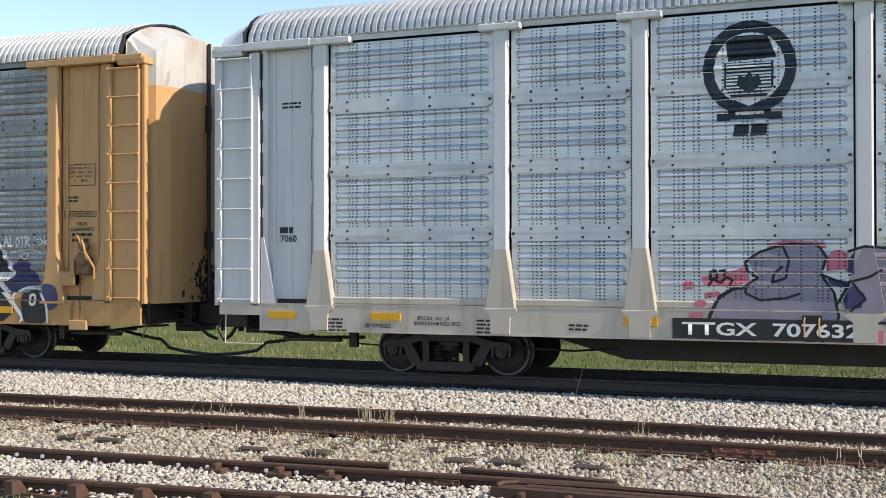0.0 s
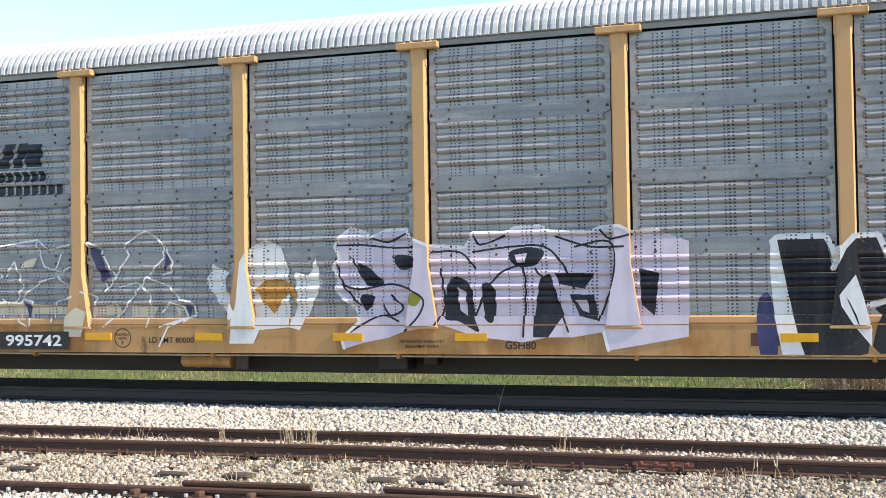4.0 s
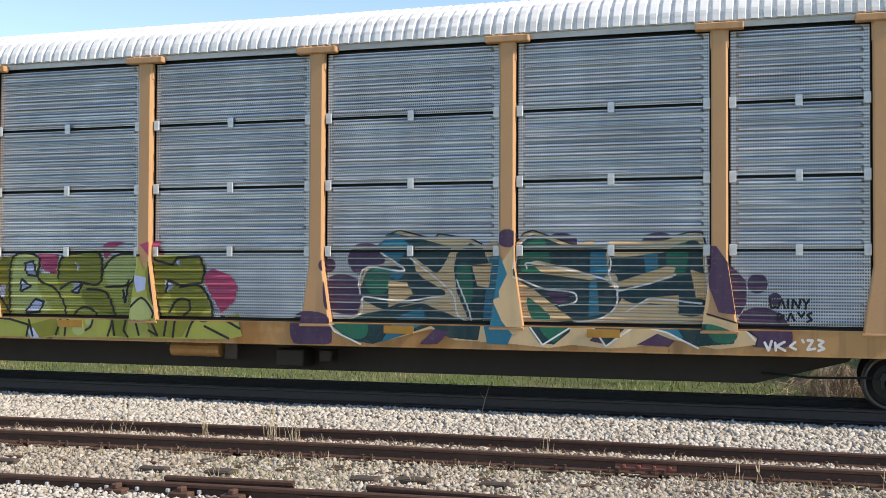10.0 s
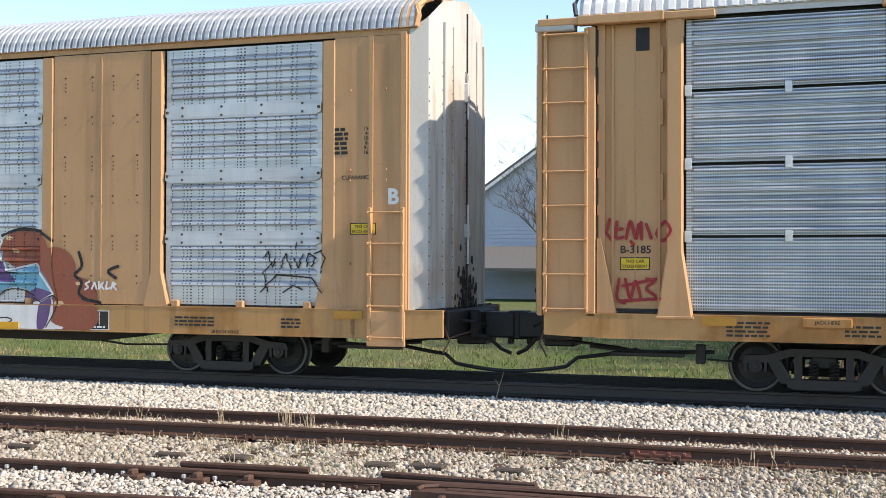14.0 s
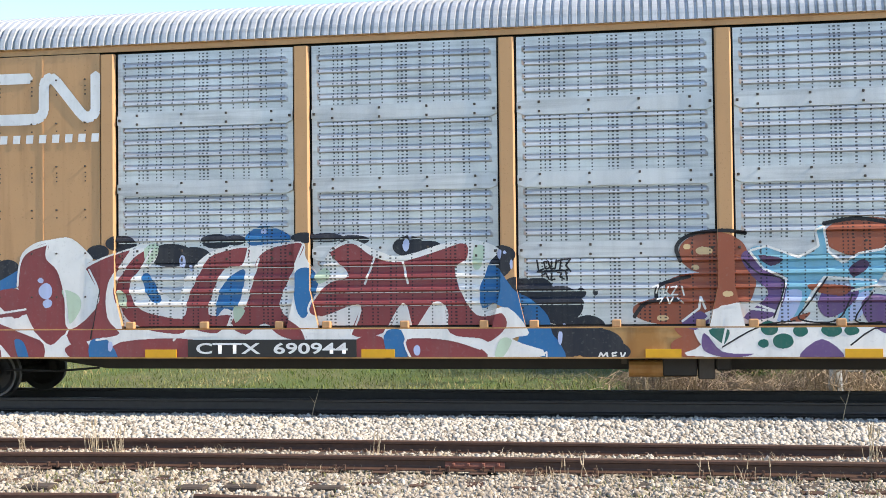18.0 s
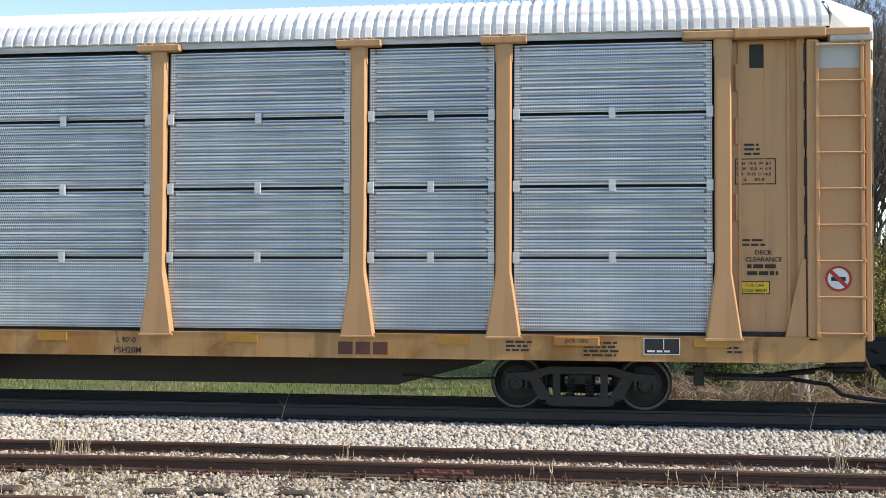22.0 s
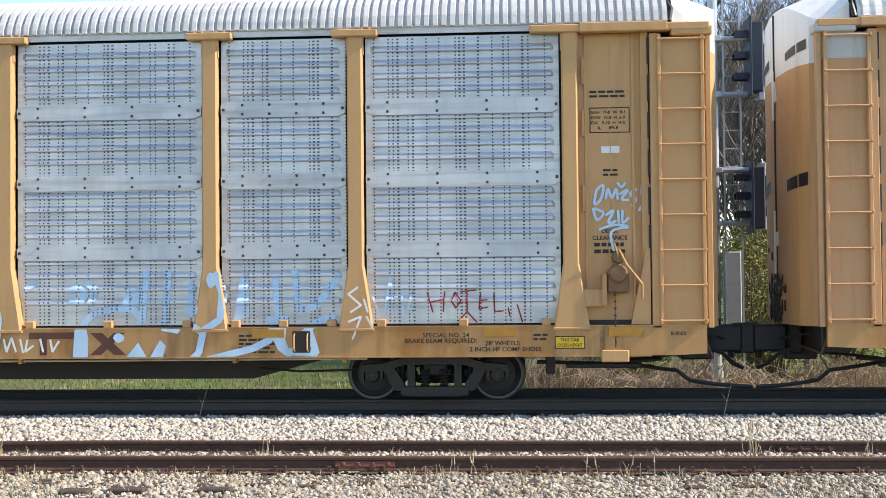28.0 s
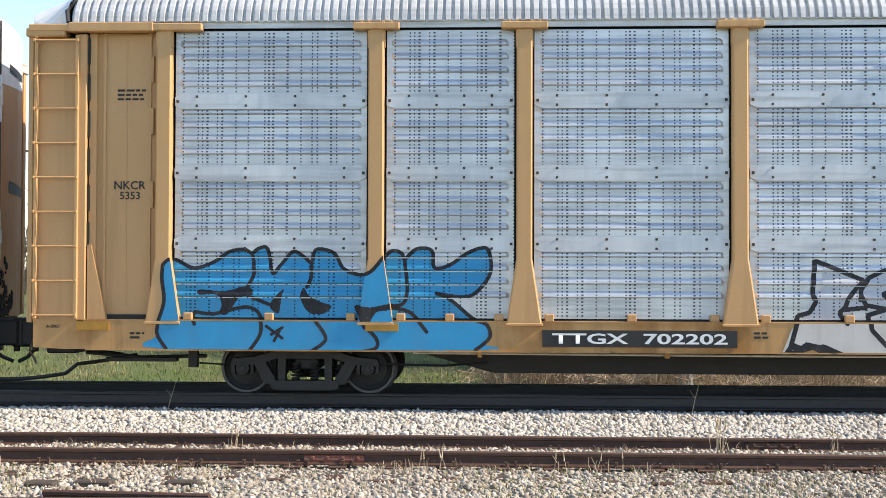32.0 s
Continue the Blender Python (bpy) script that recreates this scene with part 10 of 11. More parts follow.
graffiti(CAR_A, "grey and pink bubble graffiti with dark outlines", [
    ("pink_faded", 0, [[(-6.4, 1.36), (-6.41, 1.32), (-6.45, 1.3), (-6.5, 1.3), (-6.55, 1.32), (-6.56, 1.36), (-6.55, 1.4), (-6.5, 1.42), (-6.45, 1.42), (-6.41, 1.4)], [(-6.31, 1.47), (-5.87, 1.56), (-5.71, 1.62), (-5.69, 1.4), (-5.94, 1.33), (-6.27, 1.36)], [(-6.27, 1.26), (-6.09, 1.28), (-6.02, 1.22), (-6.27, 1.18)], [(-6.22, 1.12), (-6.24, 1.09), (-6.28, 1.07), (-6.34, 1.07), (-6.38, 1.08), (-6.4, 1.11), (-6.38, 1.15), (-6.34, 1.16), (-6.28, 1.17), (-6.24, 1.15)], [(-6.46, 1), (-6.27, 1.01), (-6.27, 0.94), (-6.46, 0.93)], [(-5.44, 1.9), (-5.23, 1.95), (-4.74, 1.92), (-4.73, 1.84), (-5.44, 1.81)], [(-4.73, 1.75), (-4.47, 1.78), (-4.44, 1.59), (-4.73, 1.55)], [(-4.5, 1.77), (-4.52, 1.73), (-4.56, 1.71), (-4.62, 1.71), (-4.67, 1.73), (-4.69, 1.77), (-4.67, 1.8), (-4.62, 1.82), (-4.56, 1.82), (-4.52, 1.8)], [(-5.55, 0.74), (-5.2, 0.75), (-5.16, 0.64), (-5.55, 0.63)], [(-4.68, 0.73), (-4.48, 0.77), (-4.06, 0.81), (-4.06, 0.62), (-4.61, 0.64)], [(-5.24, 1.51), (-5.26, 1.47), (-5.29, 1.44), (-5.33, 1.44), (-5.37, 1.47), (-5.38, 1.51), (-5.37, 1.56), (-5.33, 1.58), (-5.29, 1.58), (-5.26, 1.56)]]),
    ("grey_violet", 0, [[(-6.13, 0.95), (-6.1, 1.18), (-5.94, 1.31), (-5.73, 1.36), (-5.58, 1.49), (-5.71, 1.68), (-5.55, 1.81), (-5.16, 1.9), (-4.81, 1.87), (-4.73, 1.69), (-4.8, 1.49), (-4.62, 1.19), (-4.6, 0.91), (-4.73, 0.69), (-5.16, 0.75), (-5.36, 0.82), (-5.55, 0.64), (-6.02, 0.65)], [(-4.47, 1.41), (-4.3, 1.84), (-4.06, 1.85), (-3.68, 1.76), (-3.55, 1.14), (-3.68, 0.79), (-4.44, 0.98), (-4.54, 1.12)]]),
    ("haze_blue", 0, [[(-4.42, 1.37), (-4.27, 1.27), (-4.31, 1.09), (-4.49, 1.07), (-4.54, 1.19)], [(-4.73, 1.47), (-4.44, 1.41), (-4.47, 1.32), (-4.68, 1.37)], [(-4.47, 1.69), (-4.39, 1.8), (-4.39, 1.52), (-4.47, 1.48)]]),
    ("spray_black", 0.05, [[(-5.87, 1.33), (-6.07, 1.21), (-6.19, 0.95), (-6.15, 0.72), (-5.95, 0.63)], [(-5.95, 0.63), (-5.66, 0.64), (-5.53, 0.74)]]),
    ("spray_black", 0.034, [[(-5.74, 1.65), (-5.71, 1.55), (-5.58, 1.46), (-5.73, 1.36), (-5.74, 1.26), (-5.55, 1.17), (-5.23, 1.2), (-5.06, 1.26)], [(-5.74, 1.67), (-5.55, 1.8), (-5.3, 1.88), (-5.16, 1.9), (-4.83, 1.88), (-4.73, 1.73), (-4.78, 1.57)], [(-5.27, 1.87), (-5.19, 1.7), (-5.23, 1.46), (-5.4, 1.4), (-5.38, 1.51), (-5.27, 1.61)], [(-5.74, 1.33), (-5.94, 1.31)], [(-4.78, 1.48), (-4.64, 1.27), (-4.58, 0.98), (-4.64, 0.76), (-4.82, 0.63), (-5.02, 0.68), (-5.23, 0.75)], [(-4.81, 1.51), (-4.47, 1.37), (-4.61, 1.12)], [(-4.44, 1.05), (-4.26, 1.2), (-4.41, 1.4)], [(-4.47, 1.41), (-4.21, 1.48), (-4.07, 1.57)], [(-4.47, 1.8), (-4.27, 1.86), (-3.81, 1.83)], [(-4.44, 0.98), (-4.21, 0.9), (-3.81, 0.92)], [(-6.19, 1.53), (-6.12, 1.56), (-6.1, 1.46), (-6.19, 1.44), (-6.19, 1.53)], [(-6.22, 1.34), (-6.15, 1.44), (-6.07, 1.4)], [(-6.06, 1.39), (-5.98, 1.47), (-5.9, 1.43), (-5.94, 1.36)], [(-6.07, 1.55), (-6, 1.56), (-6.01, 1.49)]]),
])
# marks of the railways as plain shapes
graffiti(CAR_A, "round dark emblem with a pale shield and banner", [
    ("sign_dark", 0, [oval(-5.68, 4.20, 0.60, 0.62)]),
    ("sign_white", 0, [oval(-5.68, 4.20, 0.455, 0.47)]),
    ("sign_dark", 0, [[(-5.98, 4.55), (-5.85, 4.63), (-5.45, 4.62), (-5.33, 4.32), (-5.95, 4.30)], [(-6.0, 4.28), (-5.37, 4.28), (-5.37, 3.95), (-5.50, 3.76), (-5.68, 3.68), (-5.86, 3.76), (-6.0, 3.95)]]),
    ("sign_white", 0, [slab(-5.97, 4.25 - 0.044 * i, -5.40, 4.272 - 0.044 * i) for i in range(10)] + [[(-5.93, 3.82), (-5.43, 3.82), (-5.68, 3.70)]]),
    ("sign_dark", 0, [[(-5.68, 4.17), (-5.63, 4.08), (-5.55, 4.10), (-5.52, 3.98), (-5.62, 3.90), (-5.68, 3.86), (-5.74, 3.90), (-5.84, 3.98), (-5.81, 4.10), (-5.73, 4.08)], slab(-5.95, 3.54, -5.41, 3.68), slab(-6.10, 3.52, -5.93, 3.62), slab(-5.43, 3.52, -5.27, 3.62)]),
    ("sign_white", 0, [slab(-5.86, 3.59, -5.50, 3.63)]),
    ("sign_dark", 0, [slab(-5.89, 3.31, -5.70, 3.46, 0.02), slab(-5.67, 3.31, -5.47, 3.46, 0.02)]),
], "logo", False)
graffiti(CAR_B, "dark striped railway emblem over two bars", [
    ("sign_dark", 0, [slab(-6.88, 3.90 - 0.085 * i, -5.75 - 0.03 * i, 3.945 - 0.085 * i) for i in range(5)]),
    ("sign_dark", 0, [slab(-5.80, 3.56, -5.60, 3.95, 0.16), slab(-5.53, 3.56, -5.36, 3.95, 0.16), slab(-5.28, 3.57, -4.98, 3.93, 0.04)]),
    ("sign_dark", 0, [slab(-5.94 + 0.155 * i, 3.33, -5.83 + 0.155 * i, 3.49) for i in range(7)] + [slab(-5.94 + 0.155 * i, 3.11, -5.83 + 0.155 * i, 3.27) for i in range(9)]),
], "logo", False)
graffiti(CAR_C, "white sign panel with dark brackets and bars", [
    ("sign_white", 0, [slab(-6.95, 3.05, -4.42, 3.97)]),
    ("sign_dark", 0, [slab(-6.58, 3.34, -6.51, 3.90), slab(-6.58, 3.34, -6.43, 3.40), slab(-6.58, 3.84, -6.43, 3.90), slab(-5.05, 3.34, -4.98, 3.90), slab(-5.13, 3.34, -4.98, 3.40), slab(-5.13, 3.84, -4.98, 3.90),
                       oval(-6.10, 3.65, 0.19, 0.18), slab(-5.82, 3.48, -5.60, 3.82), slab(-5.52, 3.48, -5.26, 3.82), oval(-6.34, 3.22, 0.055, 0.055), oval(-6.18, 3.22, 0.055, 0.055), oval(-5.38, 3.22, 0.055, 0.055), oval(-5.22, 3.22, 0.055, 0.055)]),
    ("sign_white", 0, [oval(-6.10, 3.65, 0.08, 0.07), slab(-5.78, 3.63, -5.64, 3.67)]),
    ("spray_grey", 0, [slab(-6.38 + 0.19 * i, 3.365, -6.24 + 0.19 * i, 3.395) for i in range(7)]),
], "logo", False)
graffiti(CAR_E, "white sign panel with a dark striped emblem", [
    ("sign_white", 0, [slab(-7.0, 3.06, -4.38, 3.96)]),
    ("sign_dark", 0, [[(-6.62 + 0.0 * i, 3.76 - 0.075 * i), (-5.95 - 0.09 * i, 3.76 - 0.075 * i), (-5.99 - 0.09 * i, 3.80 - 0.075 * i), (-6.60, 3.80 - 0.075 * i)] for i in range(6)] + [slab(-5.62, 3.38, -5.38, 3.82, 0.14), slab(-5.31, 3.38, -5.10, 3.82, 0.14), slab(-5.02, 3.38, -4.56, 3.82, 0.05)]),
    ("sign_dark", 0, [slab(-6.80 + 0.165 * i, 3.19, -6.68 + 0.165 * i, 3.30, 0.02) for i in range(7)] + [slab(-5.58 + 0.135 * i, 3.19, -5.48 + 0.135 * i, 3.30, 0.02) for i in range(8)]),
], "logo", False)
graffiti(CAR_D, "white rounded ribbon emblem over a row of white marks", [
    ("sign_white", 0.155, [[(-8.29, 4.64), (-8.79, 4.64), (-8.87, 4.61), (-8.91, 4.54), (-8.91, 4.16), (-8.87, 4.09), (-8.79, 4.05), (-8.19, 4.05), (-8.11, 4.09), (-8.07, 4.17), (-8.07, 4.52), (-8.04, 4.61), (-7.96, 4.64), (-7.88, 4.58), (-7.51, 4.12), (-7.43, 4.05), (-7.33, 4.07), (-7.28, 4.15), (-7.28, 4.66)]]),
    ("sign_white", 0, [slab(-8.95 + 0.2 * i, 3.70, -8.84 + 0.2 * i, 3.82, 0.01) for i in range(9)]),
], "logo", False)
graffiti(CAR_D, "dark panel with three white bars", [("spray_navy", 0, [slab(4.50, 0.66, 5.30, 0.99)]), ("sign_white", 0, [slab(4.62, 0.74, 4.80, 0.92), slab(4.86, 0.74, 5.0, 0.92), slab(5.06, 0.74, 5.22, 0.92)])], "logo")
for car, x in ((CAR_E, 6.85), (CAR_B, 5.9)):
    s = Shape()
    s.box((x, -1.504, 0.76), (x + 0.2, -1.501, 0.93)).box((x + 0.24, -1.504, 0.76), (x + 0.44, -1.501, 0.93)).box((x + 0.48, -1.504, 0.76), (x + 0.68, -1.501, 0.93))
    part("logo", s, "brown_ink", car, "brown painted railcar owner's mark")
s = Shape().box((4.6, -1.504, 0.90), (5.35, -1.501, 0.99)).box((4.75, -1.504, 0.68), (4.85, -1.501, 0.90))
s.prism([(5.45, 0.98), (5.62, 0.98), (5.95, 0.68), (5.78, 0.68)], -1.504, -1.501).prism([(5.45, 0.68), (5.60, 0.68), (5.93, 0.98), (5.78, 0.98)], -1.5035, -1.5012)
part("logo", s, "brown_ink", CAR_F, "brown painted railcar owner's mark")
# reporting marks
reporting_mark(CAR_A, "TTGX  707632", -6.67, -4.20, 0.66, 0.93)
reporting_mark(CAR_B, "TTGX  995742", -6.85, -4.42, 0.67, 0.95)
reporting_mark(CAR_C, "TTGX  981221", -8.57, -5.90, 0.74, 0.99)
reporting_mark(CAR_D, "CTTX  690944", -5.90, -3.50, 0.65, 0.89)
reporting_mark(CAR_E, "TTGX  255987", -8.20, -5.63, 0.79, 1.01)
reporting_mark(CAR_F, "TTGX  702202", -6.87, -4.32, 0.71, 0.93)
for car, x, z, txt in ((CAR_A, -12.56, 2.03, "7060"), (CAR_B, -12.45, 1.90, "24934"), (CAR_C, -12.49, 1.90, "B-3185"), (CAR_E, -12.42, 1.90, "30064"), (CAR_F, -12.45, 2.72, "5353")):
    words(car, txt, x, z, 0.105, "ink", -1.379)
words(CAR_F, "NKCR", -12.45, 2.86, 0.115, "ink", -1.379)
for car, x in ((CAR_B, -12.83), (CAR_E, -12.74)):
    bars(car, x, 1.90, 0.10, 1, 0.10, 0.1, "ink", -1.379)
bars(CAR_A, -12.56, 2.16, 0.30, 1, 0.09, 0.1, "ink", -1.379)
for car, x, z in ((CAR_C, -12.50, 1.71), (CAR_C, 12.48, 2.04), (CAR_E, -12.47, 1.73), (CAR_E, 12.36, 1.68)):
    warning(car, x, z)
warning(CAR_D, -12.56, 1.46, -1.463)
warning(CAR_D, 12.50, 2.20, -1.463)
warning(CAR_F, 11.93, 0.82, SILL_Y)
for x, z in ((-12.52, 1.72), (12.44, 2.47)):
    framed(CAR_B, x - 0.33, z - 0.05, x + 0.33, z + 0.05)
    words(CAR_B, "THIS CAR EXCESS HEIGHT", x, z, 0.05, "ink", -1.379, 0.58)
for car, x0, z0, x1, z1 in ((CAR_B, 12.19, 2.94, 12.74, 3.30), (CAR_C, 12.23, 3.67, 12.77, 4.02), (CAR_E, 12.12, 3.03, 12.64, 3.37), (CAR_F, 12.23, 3.60, 12.76, 3.94)):
    framed(car, x0, z0, x1, z1)
    for i, row in enumerate(("EXH  19-0  W  8-1", "EXW  10-0  H  6-9", "EW   9-10  H 14-5", "IL     89-8")):
        words(car, row, (x0 + x1) / 2 - 0.02, z1 - 0.065 - 0.07 * i, 0.042, "ink", -1.379, (x1 - x0) * (0.84 if i < 3 else 0.5))
for car, z in ((CAR_B, 2.22), (CAR_C, 2.75), (CAR_E, 2.05), (CAR_F, 2.20)):
    words(car, "DECK", 12.48, z + 0.09, 0.06, "ink", -1.379)
    words(car, "CLEARANCE", 12.48, z, 0.06, "ink", -1.379)
    bars(car, 12.48, z - 0.09, 0.42, 2, 0.05, 0.09, "ink", -1.379)
for car, x, z, w, n in ((CAR_A, -12.5, 4.1, 0.34, 2), (CAR_B, -12.5, 4.35, 0.3, 1), (CAR_C, 12.40, 4.55, 0.22, 3), (CAR_F, 12.48, 4.15, 0.5, 2), (CAR_F, -12.42, 4.15, 0.42, 3), (CAR_F, 12.5, 3.10, 0.2, 2), (CAR_C, 12.4, 2.4, 0.6, 2), (CAR_E, 12.34, 3.55, 0.2, 3), (CAR_E, 12.36, 2.3, 0.3, 2), (CAR_B, 12.30, 2.75, 0.24, 2)):
    bars(car, x, z, w, n, 0.028, 0.06, "ink", -1.379)
flat(CAR_F, "paper_label", 12.38, 3.33, 12.62, 3.42, "chalk", -1.376, 0.004, "small white label")
# sill stencils
words(CAR_F, "SPECIAL NO. 24", 10.29, 0.925, 0.06, "ink", SILL_Y, 0.62)
words(CAR_F, "BRAKE BEAM REQUIRED:", 10.22, 0.845, 0.06, "ink", SILL_Y, 0.96)
words(CAR_F, "28' WHEELS", 11.04, 0.815, 0.06, "ink", SILL_Y, 0.46)
words(CAR_F, "2 INCH HF COMP SHOES", 11.08, 0.735, 0.06, "ink", SILL_Y, 0.95)
words(CAR_F, "B-END", 13.35, 0.93, 0.05)
words(CAR_F, "A-END", -13.45, 0.95, 0.045)
words(CAR_F, "RL80AM", 3.05, 0.75, 0.09)
words(CAR_A, "SPECIAL NO. 24", -10.12, 0.86, 0.055, "ink", SILL_Y, 0.5)
words(CAR_A, "BRAKE BEAM REQUIRED", -10.05, 0.78, 0.055, "ink", SILL_Y, 0.72)
words(CAR_A, "28' WHEELS", -11.0, 0.74, 0.06, "ink", SILL_Y, 0.42)
words(CAR_B, "LD LMT 80000", -2.60, 0.82, 0.085, "ink", SILL_Y, 0.78)
words(CAR_B, "GSH80", 2.85, 0.76, 0.11)
words(CAR_E, "LD LMT 80000", -1.85, 0.78, 0.075, "ink", SILL_Y, 0.52)
words(CAR_E, "L 90'-0", 3.84, 0.925, 0.075)
words(CAR_E, "PSH20M", 3.86, 0.785, 0.085)
words(CAR_E, "R1", -4.66, 0.90, 0.15, "chalk", SILL_Y, 0, 0.05)
for car, x, z in ((CAR_E, -0.02, 0.82), (CAR_B, 1.42, 0.77), (CAR_F, 0.9, 0.87)):
    words(car, "FOR RESTRICTED LOADING ONLY", x, z + 0.04, 0.045, "ink", SILL_Y, 0.66)
    words(car, "SEE EQUIPMENT REGISTER", x, z - 0.035, 0.045, "ink", SILL_Y, 0.5)
words(CAR_D, "28 INCH WHLS", 10.3, 0.68, 0.05)
for car, x, z in ((CAR_E, -3.83, 0.91), (CAR_B, -3.45, 0.85)):
    ring = Shape().lathe([(0.135, -0.004), (0.15, -0.004)], 28)
    part("stencil_ring", ring, "ink", car, "", (x, SILL_Y, z))
    words(car, "EXCEEDS", x, z + 0.05, 0.04)
    words(car, "PLATE", x, z - 0.005, 0.04)
    words(car, "F", x, z - 0.075, 0.07)
for car, x, z, w, n in ((CAR_A, -11.75, 0.82, 0.5, 4), (CAR_A, -9.3, 0.84, 0.3, 4), (CAR_A, -7.95, 0.80, 0.3, 2), (CAR_B, -11.0, 0.90, 0.8, 4), (CAR_B, -8.2, 0.8, 0.5, 3), (CAR_B, 9.9, 0.88, 0.7, 4), (CAR_C, -11.0, 0.95, 0.6, 4), (CAR_C, -9.6, 0.92, 0.5, 3), (CAR_C, 9.7, 0.95, 0.5, 3), (CAR_C, 10.4, 0.9, 0.4, 2), (CAR_D, -11.8, 0.86, 0.4, 3), (CAR_D, -10.9, 0.86, 0.45, 3), (CAR_D, 9.8, 0.88, 0.7, 3), (CAR_D, 11.4, 0.88, 0.35, 3), (CAR_E, 9.3, 0.95, 0.35, 3), (CAR_E, 10.4, 0.95, 0.5, 4), (CAR_E, -10.5, 0.92, 0.6, 3), (CAR_F, 7.75, 0.93, 0.5, 5), (CAR_F, 11.55, 0.92, 0.2, 2), (CAR_F, -12.3, 0.86, 0.2, 2), (CAR_F, -4.0, 0.9, 0.2, 2), (CAR_C, 12.55, 0.82, 0.22, 2), (CAR_E, 12.1, 0.9, 0.2, 2)):
    bars(car, x, z, w, n)
for car, spots in ((CAR_A, (-12.6, -10.86, -7.1)), (CAR_B, (-12.0, -7.84, -3.88, -1.95, 0.3, 2.15, 6.5, 10.9)), (CAR_D, (-9.5, -6.3, -3.2, 0.6, 3.1, 6.4))):
    for x in spots:
        tape(car, x, 0.70 if car == CAR_D else 0.87, 0.46)
for car, spots in ((CAR_C, (-11.4, -9.1, -2.7, 2.7, 5.6)), (CAR_E, (-9.6, -5.4, -2.84, -0.05, 2.75, 5.5, 8.4, 11.8)), (CAR_F, (-12.9, -9.0, 7.9, 11.0, 12.66)), (CAR_D, (-11.9, 12.3))):
    for x in spots:
        tape(car, x, 0.96, 0.44, 0.11, "dull_tape")
consolidated(CAR_C, 10.66, 0.78, 11.13, 1.02)
consolidated(CAR_E, 10.93, 0.80, 11.40, 1.02)
consolidated(CAR_D, 7.89, 0.66, 8.29, 0.96)
ban_sign(CAR_C, 13.40, 1.75)
ban_sign(CAR_E, 13.40, 1.80)
for car, x in ((CAR_B, 8.6), (CAR_B, -10.3), (CAR_A, -4.9), (CAR_F, 8.35), (CAR_D, -8.9)):
    s = Shape().box((x - 0.12, -1.52, 0.70), (x + 0.12, -1.49, 0.99), 0.01)
    sl = part("step_pocket", s, "under", car, "dark pocket with bent hand grips")
    h = Shape()
    for k in (-0.09, 0.09):
        h.tube([(x + k, -1.50, 0.96), (x + k, -1.58, 0.93), (x + k, -1.58, 0.75), (x + k, -1.51, 0.72)], 0.012, 6)
    part("hand_grip", h, "yellow", sl)
for car in (CAR_C, CAR_E, CAR_B):
    for x in (-10.06, 10.06):
        s = Shape().box((x - 0.30, -1.56, 0.90), (x + 0.30, -1.50, 1.03), 0.015)
        jp = part("jacking_pad", s, "yellow_sill", car)
        words(car, "JACK HERE", x, 0.965, 0.045, "ink", -1.561)
words(CAR_D, "B", 12.97, 2.66, 0.22, "chalk", -1.463, 0, 0.05)
for i, row in enumerate(("19-0", "4-7", "10-7", "8-0", "9-10", "16-8")):
    words(CAR_D, row, 12.58, 3.64 - 0.068 * i, 0.055, "ink", -1.463)
    bars(CAR_D, 12.58 - 0.42, 3.64 - 0.068 * i, 0.22, 1, 0.045, 0.06, "ink", -1.463)
words(CAR_D, "CLEARANCE", 12.4, 2.94, 0.06, "ink", -1.463)



# ---- beyond the train ----
def bare_tree(x, y, h, seed, lean=0.0, spread=0.5, depth=6, thick=0.0095, bole=0.36):
    """A leafless tree: trunk, limbs and twigs."""
    r = random.Random(seed)
    z = ground_height(y) - 0.1
    tree = thing("bare_tree", "leafless grey-brown tree with fine twigs", "tree", "bare trees behind the track")
    trunk, limbs = Shape(), Shape()

    def grow(s, p, d, length, rad, level):
        q = p + d * length * 0.5 + Vector((r.uniform(-1, 1), r.uniform(-1, 1), r.uniform(-0.3, 0.6))) * length * 0.06
        e = p + d * length + Vector((r.uniform(-1, 1), r.uniform(-1, 1), r.uniform(-0.2, 0.6))) * length * 0.1
        s.tube([p, q, e], rad, 6 if level < 2 else 3, rad * 0.66, False)
        if level >= depth:
            return
        for k in range(r.choice((2, 3, 3)) if level else 6):
            t = r.uniform(0.45, 1.0)
            base = p.lerp(q, t * 2) if t < 0.5 else q.lerp(e, t * 2 - 1)
            a = r.uniform(0, 6.283)
            side = Vector((math.cos(a), math.sin(a), r.uniform(0.0, 0.5)))
            nd = (d * r.uniform(0.5, 1.0) + side * spread * r.uniform(0.7, 1.5)).normalized()
            grow(limbs, base, nd, length * r.uniform(0.55, 0.8), max(rad * r.uniform(0.5, 0.68), 0.0055), level + 1)

    grow(trunk, Vector((x, y, z)), Vector((lean, 0, 1)).normalized(), h * bole, h * thick, 0)
    part("trunk", trunk, "bark", tree)
    part("crown", limbs, "bark", tree)["kind"] = "stuff"
    return tree


